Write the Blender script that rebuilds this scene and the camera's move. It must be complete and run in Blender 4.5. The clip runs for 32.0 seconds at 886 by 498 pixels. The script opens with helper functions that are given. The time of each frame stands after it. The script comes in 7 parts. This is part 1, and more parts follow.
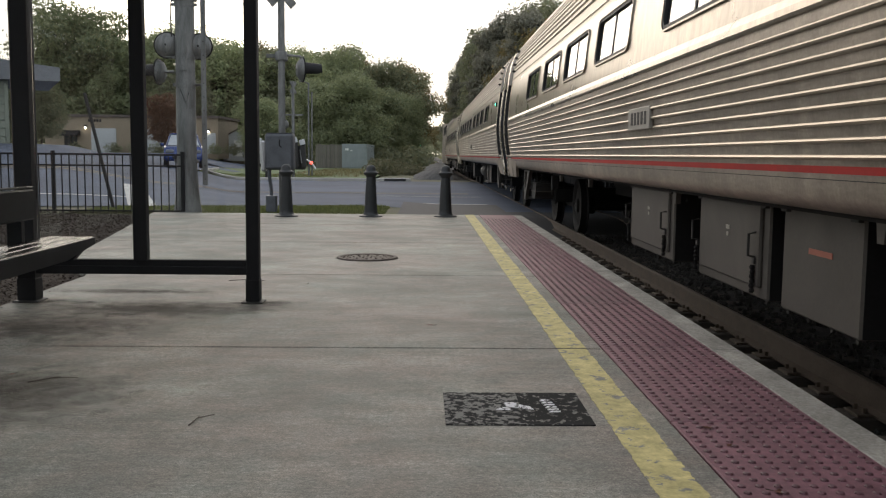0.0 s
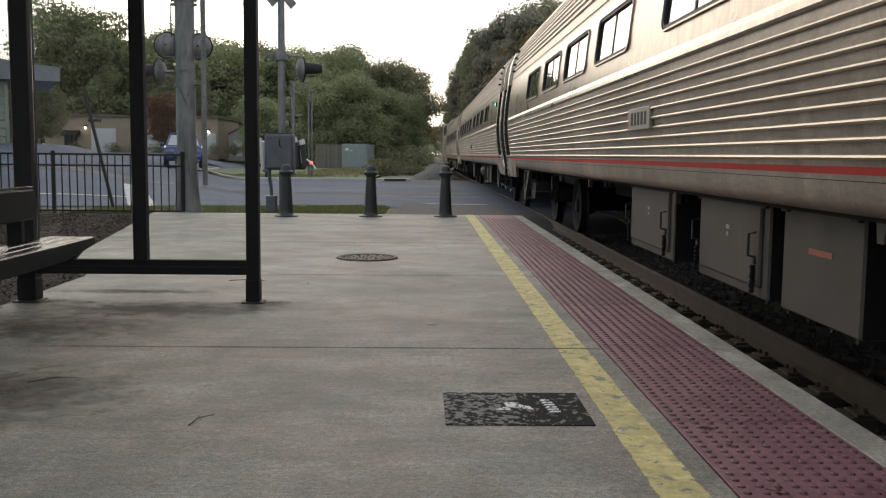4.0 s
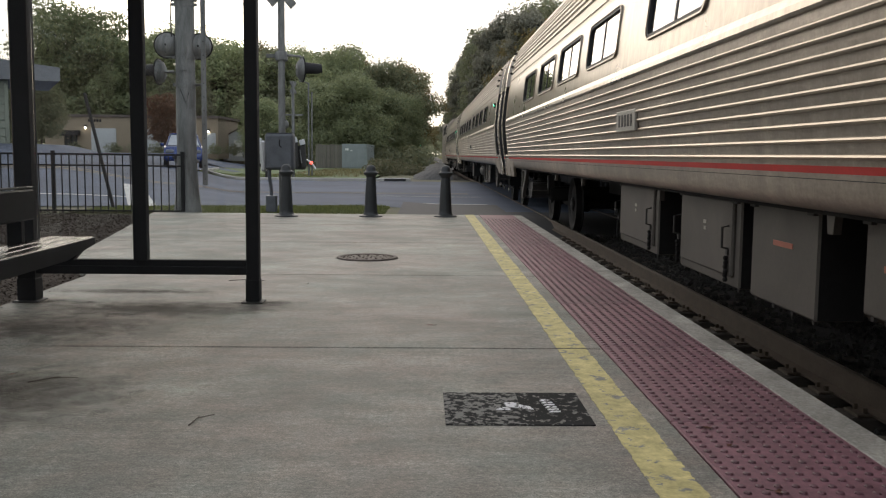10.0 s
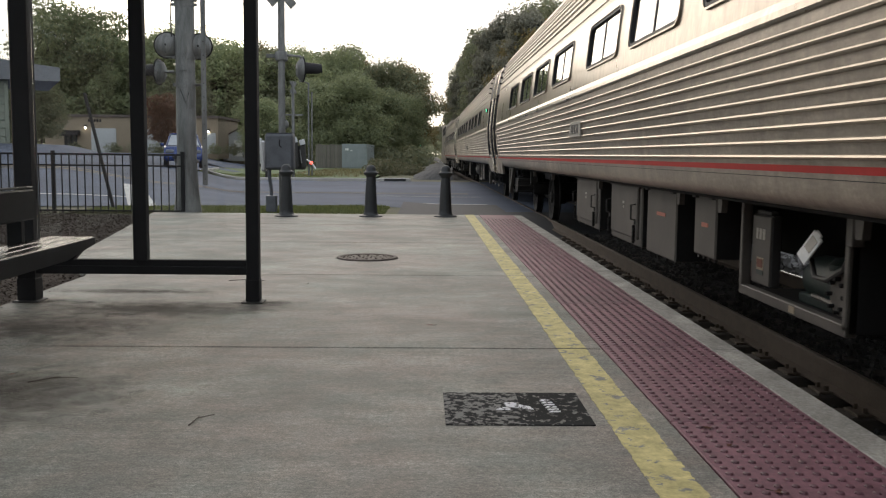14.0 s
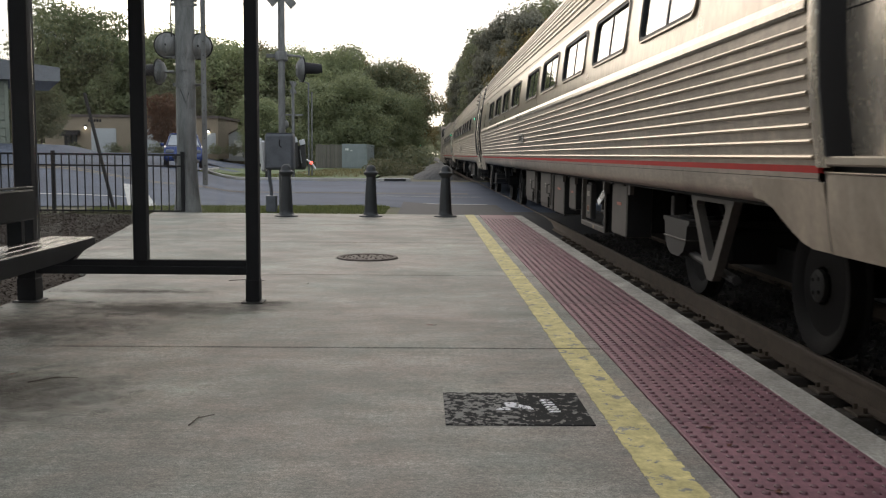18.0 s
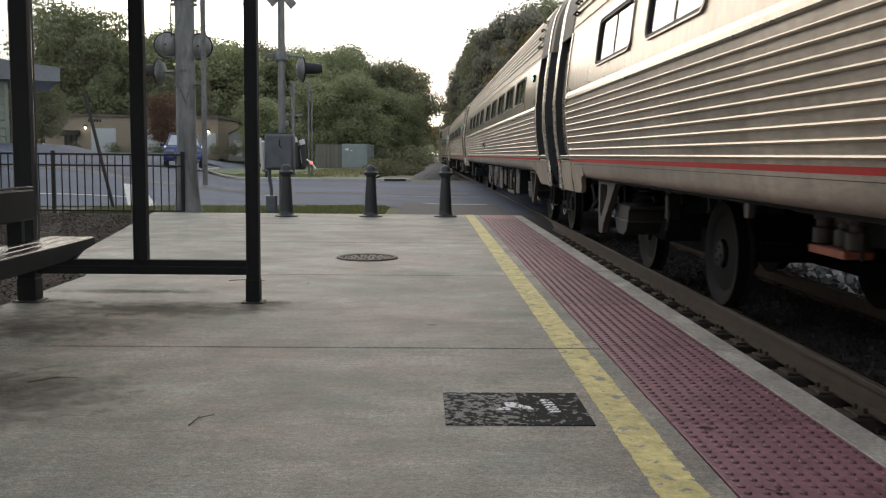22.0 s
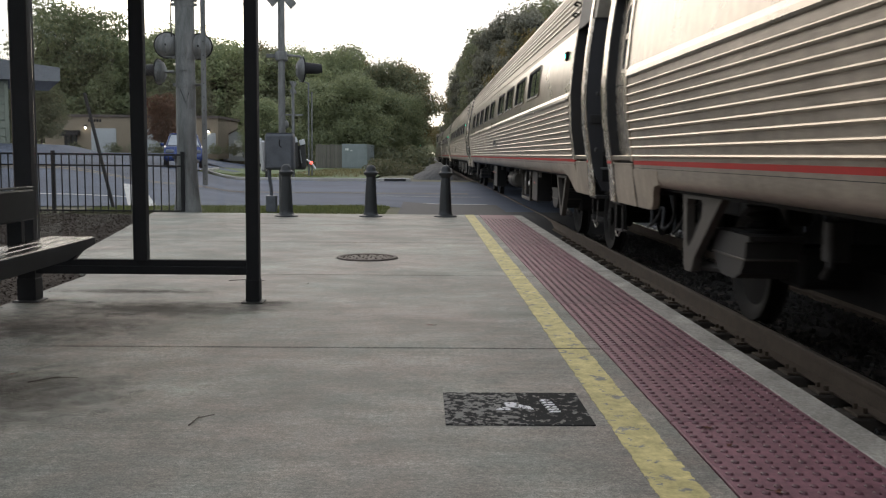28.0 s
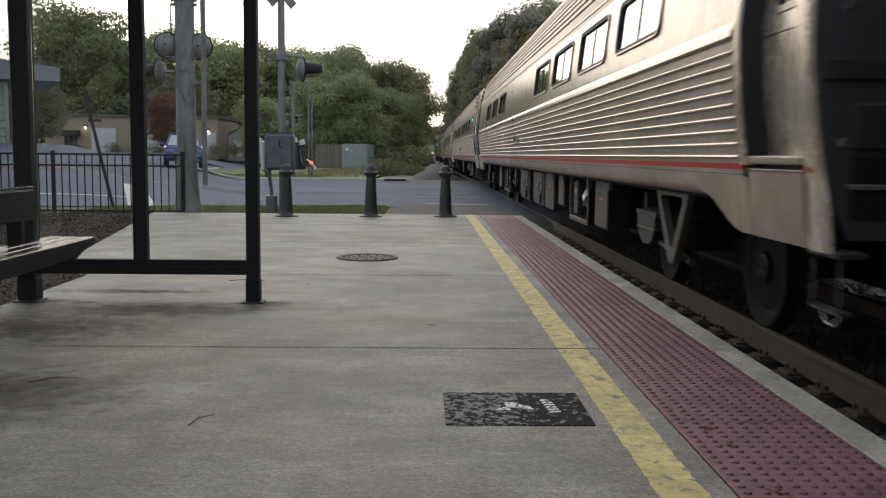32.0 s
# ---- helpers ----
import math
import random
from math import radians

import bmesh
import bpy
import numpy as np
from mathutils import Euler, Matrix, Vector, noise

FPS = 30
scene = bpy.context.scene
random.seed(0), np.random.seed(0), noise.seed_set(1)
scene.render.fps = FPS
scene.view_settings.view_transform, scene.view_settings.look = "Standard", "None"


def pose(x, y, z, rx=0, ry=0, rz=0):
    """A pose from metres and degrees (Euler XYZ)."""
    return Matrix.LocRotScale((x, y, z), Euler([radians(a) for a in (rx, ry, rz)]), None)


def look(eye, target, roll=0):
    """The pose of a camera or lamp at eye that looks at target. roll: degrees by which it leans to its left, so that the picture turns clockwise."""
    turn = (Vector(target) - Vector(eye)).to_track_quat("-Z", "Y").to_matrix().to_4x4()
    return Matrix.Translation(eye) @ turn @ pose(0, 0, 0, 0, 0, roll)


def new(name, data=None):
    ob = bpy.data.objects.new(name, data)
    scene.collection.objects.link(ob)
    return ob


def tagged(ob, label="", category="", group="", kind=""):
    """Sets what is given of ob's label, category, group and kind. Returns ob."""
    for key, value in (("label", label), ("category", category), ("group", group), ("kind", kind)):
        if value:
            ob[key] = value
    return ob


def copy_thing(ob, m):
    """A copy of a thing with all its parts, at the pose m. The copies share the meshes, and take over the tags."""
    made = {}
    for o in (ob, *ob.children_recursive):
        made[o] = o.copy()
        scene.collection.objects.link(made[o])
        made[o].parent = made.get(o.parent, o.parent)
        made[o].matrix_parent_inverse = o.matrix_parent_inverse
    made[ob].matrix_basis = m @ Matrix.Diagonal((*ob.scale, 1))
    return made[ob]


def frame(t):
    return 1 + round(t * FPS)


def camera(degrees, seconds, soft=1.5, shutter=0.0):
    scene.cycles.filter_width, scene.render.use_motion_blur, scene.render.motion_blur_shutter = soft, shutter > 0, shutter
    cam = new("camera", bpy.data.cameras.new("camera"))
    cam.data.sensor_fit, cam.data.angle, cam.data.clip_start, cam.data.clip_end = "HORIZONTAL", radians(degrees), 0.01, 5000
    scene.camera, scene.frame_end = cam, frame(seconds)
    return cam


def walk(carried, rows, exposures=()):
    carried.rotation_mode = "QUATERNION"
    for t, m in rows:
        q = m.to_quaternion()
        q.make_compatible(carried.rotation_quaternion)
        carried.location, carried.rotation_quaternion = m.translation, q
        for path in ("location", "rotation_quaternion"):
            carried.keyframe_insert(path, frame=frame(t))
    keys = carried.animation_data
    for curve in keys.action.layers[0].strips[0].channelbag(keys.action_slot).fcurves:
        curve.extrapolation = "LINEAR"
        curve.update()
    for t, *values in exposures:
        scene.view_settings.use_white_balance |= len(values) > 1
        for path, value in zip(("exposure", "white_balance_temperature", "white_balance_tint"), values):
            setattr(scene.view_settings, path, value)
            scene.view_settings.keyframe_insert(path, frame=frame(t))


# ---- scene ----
# Coordinates: x to the right across the platform, y along the track, z up from the platform's surface.
EYE = (0.0, 0.0, 1.09)
PITCH, YAW, ROLL = 5.80, 1.275, 0.58
cam = camera(51.1, 32.0, soft=1.2, shutter=0.5)
CAM_POSE = look(EYE, (EYE[0] + math.sin(radians(YAW)), EYE[1] + math.cos(radians(YAW)), EYE[2] - math.tan(radians(PITCH))), ROLL)
walk(cam, [(0.0, CAM_POSE), (32.0, CAM_POSE)], exposures=[
    (0.0, 0.55, 6750, 12), (9.0, 0.55, 6750, 12), (12.0, 0.62, 6750, 12), (18.0, 0.63, 6750, 12), (22.0, 0.67, 6720, 12), (25.0, 0.59, 6600, 12), (29.0, 0.60, 6560, 12), (32.0, 0.57, 6560, 12)])

# ---- light ----
world = bpy.data.worlds.new("world")
scene.world = world
world.use_nodes = True
wn = world.node_tree.nodes
sky = wn.new("ShaderNodeTexSky")
sky.sky_type = "NISHITA"
sky.sun_disc = False
sky.sun_elevation = radians(22.0)
sky.sun_rotation = radians(-10.0)
sky.dust_density = 2.0
sky.air_density = 1.0
wn["Background"].inputs["Strength"].default_value = 0.60
veil = wn.new("ShaderNodeHueSaturation")  # thin evening overcast
veil.inputs["Saturation"].default_value = 1.2
even = wn.new("ShaderNodeGamma")  # high haze evens the sky out
even.inputs["Gamma"].default_value = 0.2
world.node_tree.links.new(sky.outputs[0], even.inputs["Color"])
world.node_tree.links.new(even.outputs[0], veil.inputs["Color"])
world.node_tree.links.new(veil.outputs[0], wn["Background"].inputs["Color"])
sun_data = bpy.data.lights.new("sun", "SUN")
sun_data.energy, sun_data.angle, sun_data.color = 0.35, radians(35), (1.0, 0.88, 0.72)
sun_ob = new("sun", sun_data)
sun_ob.matrix_world = look((-17.4, 98.5, 40.4), (0, 0, 0))

# ---- materials ----


def mat(name, color, rough=0.8, metal=0.0, var=0.25, scale=6.0, fine=90.0, bump=0.15, stretch=(1, 1, 1), tint=None,
        rand=0.0, island=0.0, spec=0.5, bump_dist=0.01, coat=0.0, sharp=0.16):
    """A surface with colour variation at two scales, a little relief and an uneven gloss."""
    m = bpy.data.materials.new(name)
    m.use_nodes = True
    nt = m.node_tree
    n, lk = nt.nodes, nt.links
    b = n["Principled BSDF"]
    tc = n.new("ShaderNodeTexCoord")
    mp = n.new("ShaderNodeMapping")
    mp.inputs["Scale"].default_value = stretch
    lk.new(tc.outputs["Object"], mp.inputs["Vector"])
    big = n.new("ShaderNodeTexNoise")
    big.inputs["Scale"].default_value, big.inputs["Detail"].default_value = scale, 6
    big.inputs["Roughness"].default_value = 0.6
    small = n.new("ShaderNodeTexNoise")
    small.inputs["Scale"].default_value, small.inputs["Detail"].default_value = fine, 4
    lk.new(mp.outputs[0], big.inputs["Vector"])
    lk.new(mp.outputs[0], small.inputs["Vector"])
    mixf = n.new("ShaderNodeMath")
    mixf.operation = "MULTIPLY_ADD"
    mixf.inputs[1].default_value, mixf.inputs[2].default_value = 0.4, 0.0
    lk.new(small.outputs["Fac"], mixf.inputs[0])
    add = n.new("ShaderNodeMath")
    add.operation = "MULTIPLY_ADD"
    add.inputs[1].default_value = 0.6
    lk.new(big.outputs["Fac"], add.inputs[0])
    lk.new(mixf.outputs[0], add.inputs[2])
    ramp = n.new("ShaderNodeValToRGB")
    c = Vector(color)
    d = Vector(tint) if tint else c * (1.0 - var)
    hi = c * (1.0 + var * 0.8)
    ramp.color_ramp.elements[0].position, ramp.color_ramp.elements[1].position = 0.5 - sharp, 0.5 + sharp
    ramp.color_ramp.elements[0].color = (*d, 1)
    ramp.color_ramp.elements[1].color = (*[min(v, 1.0) for v in hi], 1)
    lk.new(add.outputs[0], ramp.inputs["Fac"])
    out = ramp.outputs["Color"]
    for src, amount in (("ShaderNodeObjectInfo", rand), ("ShaderNodeNewGeometry", island)):
        if amount:
            o = n.new(src)
            rnd = o.outputs["Random"] if src == "ShaderNodeObjectInfo" else o.outputs["Random Per Island"]
            mr = n.new("ShaderNodeMapRange")
            mr.inputs["To Min"].default_value, mr.inputs["To Max"].default_value = 1 - amount, 1 + amount
            lk.new(rnd, mr.inputs["Value"])
            mul = n.new("ShaderNodeVectorMath")
            mul.operation = "SCALE"
            lk.new(out, mul.inputs[0])
            lk.new(mr.outputs[0], mul.inputs["Scale"])
            out = mul.outputs[0]
    lk.new(out, b.inputs["Base Color"])
    rr = n.new("ShaderNodeMapRange")
    rr.inputs["To Min"].default_value, rr.inputs["To Max"].default_value = max(rough - 0.1, 0.02), min(rough + 0.1, 1.0)
    lk.new(add.outputs[0], rr.inputs["Value"])
    lk.new(rr.outputs[0], b.inputs["Roughness"])
    b.inputs["Metallic"].default_value = metal
    b.inputs["Specular IOR Level"].default_value = spec
    b.inputs["Coat Weight"].default_value = coat
    if bump:
        bp = n.new("ShaderNodeBump")
        bp.inputs["Strength"].default_value, bp.inputs["Distance"].default_value = bump, bump_dist
        lk.new(add.outputs[0], bp.inputs["Height"])
        lk.new(bp.outputs[0], b.inputs["Normal"])
    return m


def glow(name, color, strength):
    m = bpy.data.materials.new(name)
    m.use_nodes = True
    b = m.node_tree.nodes["Principled BSDF"]
    b.inputs["Base Color"].default_value = (*color, 1)
    b.inputs["Emission Color"].default_value = (*color, 1)
    b.inputs["Emission Strength"].default_value = strength
    return m


def glass(name, tint=(0.9, 0.95, 0.95), rough=0.0, ior=1.5):
    m = bpy.data.materials.new(name)
    m.use_nodes = True
    b = m.node_tree.nodes["Principled BSDF"]
    b.inputs["Base Color"].default_value = (*tint, 1)
    b.inputs["Transmission Weight"].default_value = 1.0
    b.inputs["Roughness"].default_value = rough
    b.inputs["IOR"].default_value = ior
    return m


def leaf_mat(name, color, color2):
    """Leaves: many hues from leaf to leaf, a little light passing through."""
    m = bpy.data.materials.new(name)
    m.use_nodes = True
    n, lk = m.node_tree.nodes, m.node_tree.links
    b = n["Principled BSDF"]
    geo = n.new("ShaderNodeNewGeometry")
    ramp = n.new("ShaderNodeValToRGB")
    ramp.color_ramp.elements[0].color, ramp.color_ramp.elements[1].color = (*color, 1), (*color2, 1)
    e = ramp.color_ramp.elements.new(0.5)
    e.color = (*[(a + c) * 0.47 for a, c in zip(color, color2)], 1)
    lk.new(geo.outputs["Random Per Island"], ramp.inputs["Fac"])
    oi = n.new("ShaderNodeObjectInfo")
    mr = n.new("ShaderNodeMapRange")
    mr.inputs["To Min"].default_value, mr.inputs["To Max"].default_value = 0.75, 1.25
    lk.new(oi.outputs["Random"], mr.inputs["Value"])
    sc = n.new("ShaderNodeVectorMath")
    sc.operation = "SCALE"
    lk.new(ramp.outputs[0], sc.inputs[0])
    lk.new(mr.outputs[0], sc.inputs["Scale"])
    lk.new(sc.outputs[0], b.inputs["Base Color"])
    b.inputs["Roughness"].default_value = 0.7
    tr = n.new("ShaderNodeBsdfTranslucent")
    lk.new(sc.outputs[0], tr.inputs["Color"])
    mx = n.new("ShaderNodeMixShader")
    mx.inputs[0].default_value = 0.5
    lk.new(b.outputs[0], mx.inputs[1])
    lk.new(tr.outputs[0], mx.inputs[2])
    lk.new(mx.outputs[0], n["Material Output"].inputs["Surface"])
    return m


M_CONC = mat("concrete", (0.241, 0.227, 0.202), 0.71, var=0.36, scale=1.3, fine=45, bump=0.45, sharp=0.12, stretch=(0.9, 1.5, 1), rand=0.06, bump_dist=0.004)
M_CONC_EDGE = mat("edge_concrete", (0.345, 0.325, 0.285), 0.85, var=0.25, scale=3, fine=80, bump=0.3, bump_dist=0.004)
M_TACT = mat("tactile_red", (0.192, 0.085, 0.104), 0.6, spec=0.4, var=0.35, scale=5, fine=120, bump=0.2, rand=0.08, bump_dist=0.002)
# the domes' own shading is put into a colour darker than the tile's
M_DOME = mat("shaded_dome", (0.105, 0.042, 0.052), 0.42, spec=0.5, var=0.35, scale=9, fine=120, bump=0.1, rand=0.2)
M_ASPH = mat("asphalt", (0.078, 0.096, 0.132), 0.8, spec=0.12, var=0.3, scale=0.4, fine=30, bump=0.3)
M_ASPH_NEW = mat("dark_asphalt", (0.042, 0.042, 0.044), 0.85, var=0.3, scale=1.5, fine=40, bump=0.3)
M_LAWN = mat("lawn", (0.088, 0.125, 0.046), 0.95, var=0.35, scale=1.5, fine=40, bump=0.5)
M_GROUND = mat("ground_grass", (0.06, 0.072, 0.03), 0.95, var=0.5, scale=0.5, fine=20, bump=0.5, tint=(0.07, 0.055, 0.033))
M_MULCH = mat("mulch", (0.044, 0.035, 0.028), 0.95, spec=0.1, var=0.35, scale=9, fine=90, bump=0.6, island=0.35)
M_BALLAST_DARK = mat("ballast_bed", (0.043, 0.040, 0.037), 0.95, var=0.5, scale=6, fine=40, bump=0.7, bump_dist=0.03)
M_STONE = mat("ballast_stone", (0.24, 0.235, 0.23), 0.9, var=0.25, scale=8, fine=60, bump=0.3, island=0.4)
M_BED = mat("far_ballast", (0.056, 0.054, 0.052), 0.95, var=0.4, scale=4, fine=30, bump=0.5, bump_dist=0.03)
M_RUST = mat("rail_rust", (0.105, 0.078, 0.056), 0.75, var=0.3, scale=5, fine=80, bump=0.3)
M_RAILTOP = mat("rail_polish", (0.62, 0.60, 0.58), 0.22, 1.0, var=0.1, scale=3, bump=0)
M_TIE = mat("tie_wood", (0.085, 0.071, 0.058), 0.9, var=0.4, scale=3, fine=50, bump=0.5, stretch=(1, 6, 6))
M_BLACK = mat("black_paint", (0.012, 0.012, 0.013), 0.62, spec=0.3, var=0.3, scale=8, fine=150, bump=0.05)
M_BOLL = mat("bollard_paint", (0.016, 0.018, 0.019), 0.5, var=0.3, scale=10, fine=120, bump=0.15)
M_IRON = mat("cast_iron", (0.06, 0.045, 0.036), 0.7, 0.3, var=0.4, scale=12, fine=120, bump=0.3)
M_GALV = mat("galvanised", (0.215, 0.22, 0.215), 0.55, 0.4, var=0.25, scale=3, fine=40, bump=0.08, stretch=(3, 3, 0.7))
M_GREYBOX = mat("grey_paint", (0.17, 0.18, 0.195), 0.5, 0.2, var=0.2, scale=4, fine=60, bump=0.08)
M_CTRL = mat("control_box_paint", (0.098, 0.105, 0.118), 0.5, 0.2, var=0.3, scale=5, fine=60, bump=0.08)
M_ALU = mat("aluminium", (0.55, 0.56, 0.57), 0.4, 0.8, var=0.15, scale=5, bump=0.05)


def worn_paint(name, paint, under, cover, scale, rough=0.7, spec=0.3):
    """Paint that has flaked off in patches down to what lies under it. cover: how much is left."""
    m = mat(name, paint, rough, var=0.18, scale=4, fine=70, bump=0.2, bump_dist=0.003, spec=spec)
    n, lk = m.node_tree.nodes, m.node_tree.links
    b = n["Principled BSDF"]
    tc = n.new("ShaderNodeTexCoord")
    a = n.new("ShaderNodeTexNoise")
    a.inputs["Scale"].default_value, a.inputs["Detail"].default_value, a.inputs["Roughness"].default_value = scale, 9, 0.68
    lk.new(tc.outputs["Object"], a.inputs["Vector"])
    r = n.new("ShaderNodeValToRGB")
    r.color_ramp.elements[0].position, r.color_ramp.elements[1].position = cover, cover + 0.03
    lk.new(a.outputs["Fac"], r.inputs["Fac"])
    mx = n.new("ShaderNodeMix")
    mx.data_type = "RGBA"
    src = b.inputs["Base Color"].links[0].from_socket
    lk.new(r.outputs[0], mx.inputs[0])
    lk.new(src, mx.inputs[6])
    mx.inputs[7].default_value = (*under, 1)
    lk.new(mx.outputs[2], b.inputs["Base Color"])
    return m


def stain(m, scale, lo, hi, detail=8, stretch=(1, 1, 1)):
    """Broad stains and fine grit over a surface's own colour."""
    n, lk = m.node_tree.nodes, m.node_tree.links
    b = n["Principled BSDF"]
    tc = n.new("ShaderNodeTexCoord")
    t = n.new("ShaderNodeTexNoise")
    t.inputs["Scale"].default_value, t.inputs["Detail"].default_value, t.inputs["Roughness"].default_value = scale, detail, 0.65
    t.inputs["Distortion"].default_value = 0.6
    mp = n.new("ShaderNodeMapping")
    mp.inputs["Scale"].default_value = stretch
    lk.new(tc.outputs["Object"], mp.inputs["Vector"])
    lk.new(mp.outputs[0], t.inputs["Vector"])
    mr = n.new("ShaderNodeMapRange")
    mr.inputs["From Min"].default_value, mr.inputs["From Max"].default_value = 0.32, 0.68
    mr.inputs["To Min"].default_value, mr.inputs["To Max"].default_value = lo, hi
    lk.new(t.outputs["Fac"], mr.inputs["Value"])
    sc = n.new("ShaderNodeVectorMath")
    sc.operation = "SCALE"
    lk.new(b.inputs["Base Color"].links[0].from_socket, sc.inputs[0])
    lk.new(mr.outputs[0], sc.inputs["Scale"])
    lk.new(sc.outputs[0], b.inputs["Base Color"])


stain(M_CONC, 0.7, 0.70, 1.20)
stain(M_CONC, 3.2, 0.80, 1.15)
stain(M_CONC, 32, 0.82, 1.15, 4)
stain(M_CONC, 150, 0.55, 1.45, 2)
stain(M_CONC, 62, 0.78, 1.2, 3, (0.7, 1.3, 1))
stain(M_CONC_EDGE, 2.2, 0.68, 1.15)
stain(M_CONC_EDGE, 40, 0.74, 1.18, 4)
stain(M_CONC_EDGE, 7, 0.74, 1.1, 7, (1, 0.5, 1))
stain(M_ASPH, 0.12, 0.75, 1.2)
stain(M_TACT, 1.1, 0.75, 1.2)
stain(M_TACT, 28, 0.78, 1.22, 6)


def tint_stain(m, scale, a, b):
    """Slow drift of a surface's hue between two tints."""
    n, lk = m.node_tree.nodes, m.node_tree.links
    p = n["Principled BSDF"]
    tc = n.new("ShaderNodeTexCoord")
    t = n.new("ShaderNodeTexNoise")
    t.inputs["Scale"].default_value, t.inputs["Detail"].default_value = scale, 6
    lk.new(tc.outputs["Object"], t.inputs["Vector"])
    r = n.new("ShaderNodeValToRGB")
    r.color_ramp.elements[0].position, r.color_ramp.elements[1].position = 0.36, 0.64
    r.color_ramp.elements[0].color, r.color_ramp.elements[1].color = (*a, 1), (*b, 1)
    lk.new(t.outputs["Fac"], r.inputs["Fac"])
    ml = n.new("ShaderNodeVectorMath")
    ml.operation = "MULTIPLY"
    lk.new(p.inputs["Base Color"].links[0].from_socket, ml.inputs[0])
    lk.new(r.outputs[0], ml.inputs[1])
    lk.new(ml.outputs[0], p.inputs["Base Color"])


tint_stain(M_CONC, 0.9, (1.06, 0.98, 0.95), (0.93, 1.0, 0.97))
tint_stain(M_CONC, 6.0, (1.03, 0.99, 0.96), (0.96, 1.0, 1.0))
stain(M_CONC, 9, 0.86, 1.1, 6, (0.35, 2.2, 1))


def blotch_mat(name, color):
    """Dark blotches on a floor that thin out towards the sheet's rim."""
    m = mat(name, color, 0.85, var=0.3, scale=6, fine=60, bump=0.1, spec=0.2)
    n, lk = m.node_tree.nodes, m.node_tree.links
    tc = n.new("ShaderNodeTexCoord")
    mp = n.new("ShaderNodeMapping")
    mp.inputs["Location"].default_value, mp.inputs["Scale"].default_value = (-1, -1, 0), (2, 2, 0)
    lk.new(tc.outputs["Generated"], mp.inputs["Vector"])
    gr = n.new("ShaderNodeTexGradient")
    gr.gradient_type = "SPHERICAL"
    lk.new(mp.outputs[0], gr.inputs["Vector"])
    nz = n.new("ShaderNodeTexNoise")
    nz.inputs["Scale"].default_value, nz.inputs["Detail"].default_value, nz.inputs["Roughness"].default_value = 8, 9, 0.75
    lk.new(tc.outputs["Object"], nz.inputs["Vector"])
    ml = n.new("ShaderNodeMath")
    ml.operation = "MULTIPLY_ADD"
    ml.inputs[1].default_value = 0.55
    lk.new(gr.outputs["Fac"], ml.inputs[0])
    lk.new(nz.outputs["Fac"], ml.inputs[2])
    mr = n.new("ShaderNodeMapRange")
    mr.inputs["From Min"].default_value, mr.inputs["From Max"].default_value = 0.66, 1.1
    mr.inputs["To Max"].default_value = 0.45
    lk.new(ml.outputs[0], mr.inputs["Value"])
    lk.new(mr.outputs[0], n["Principled BSDF"].inputs["Alpha"])
    return m


M_BLOTCH = blotch_mat("floor_blotch", (0.085, 0.071, 0.055))
M_YELLOW = worn_paint("worn_yellow", (0.68, 0.585, 0.26), (0.29, 0.28, 0.24), 0.565, 12)
stain(M_YELLOW, 30, 0.8, 1.1, 5)
stain(M_YELLOW, 2.5, 0.78, 1.06, 5)
stain(M_YELLOW, 11, 0.68, 1.06, 7)
M_STENCIL = worn_paint("worn_black_stencil", (0.012, 0.013, 0.014), (0.205, 0.20, 0.188), 0.565, 26, 0.85, 0.12)
M_STENCIL_W = worn_paint("flaked_black_stencil", (0.014, 0.015, 0.016), (0.205, 0.20, 0.188), 0.49, 24, 0.85, 0.12)
M_WHITEP = worn_paint("worn_white", (0.72, 0.72, 0.74), (0.03, 0.03, 0.03), 0.54, 45)
M_ROADW = mat("road_white", (0.40, 0.40, 0.39), 0.8, var=0.3, scale=2, fine=30)
M_ROADY = mat("road_yellow", (0.15, 0.115, 0.065), 0.8, var=0.3, scale=2, fine=30)
M_KERB = mat("kerb_concrete", (0.42, 0.40, 0.37), 0.85, var=0.2, scale=2, fine=40)
# train
M_STEEL = mat("stainless", (0.325, 0.288, 0.243), 0.29, 1.0, var=0.2, scale=1.6, fine=3.5, bump=0.09, stretch=(1, 0.5, 1.0), bump_dist=0.02)
M_STEEL_DULL = mat("dusty_stainless", (0.398, 0.347, 0.292), 0.46, 0.7, var=0.25, scale=1.3, fine=22, bump=0.06, stretch=(1, 0.4, 2.2))
M_RIB = mat("rib_steel", (0.37, 0.33, 0.278), 0.36, 1.0, var=0.15, scale=3, fine=40, bump=0.03, stretch=(1, 0.3, 1))
M_ROOF = mat("roof_steel", (0.38, 0.34, 0.28), 0.4, 0.9, var=0.2, scale=1.5, fine=20, bump=0.05)
M_REDS = mat("red_stripe", (0.44, 0.032, 0.028), 0.65, spec=0.25, var=0.18, scale=3, fine=40, bump=0.03)
M_SKIRT = mat("skirt_grey", (0.405, 0.34, 0.268), 0.5, 0.4, var=0.2, scale=2, fine=30, bump=0.06)
M_DOOR = mat("brushed_door_steel", (0.66, 0.58, 0.475), 0.27, 0.75, var=0.2, scale=2, fine=30, bump=0.05, stretch=(1, 1, 0.4))
M_GASKET = mat("rubber", (0.014, 0.014, 0.015), 0.6, var=0.2, scale=10, bump=0.05)
M_UNDER = mat("underframe", (0.014, 0.0135, 0.013), 0.85, spec=0.25, var=0.3, scale=4, fine=30, bump=0.2)
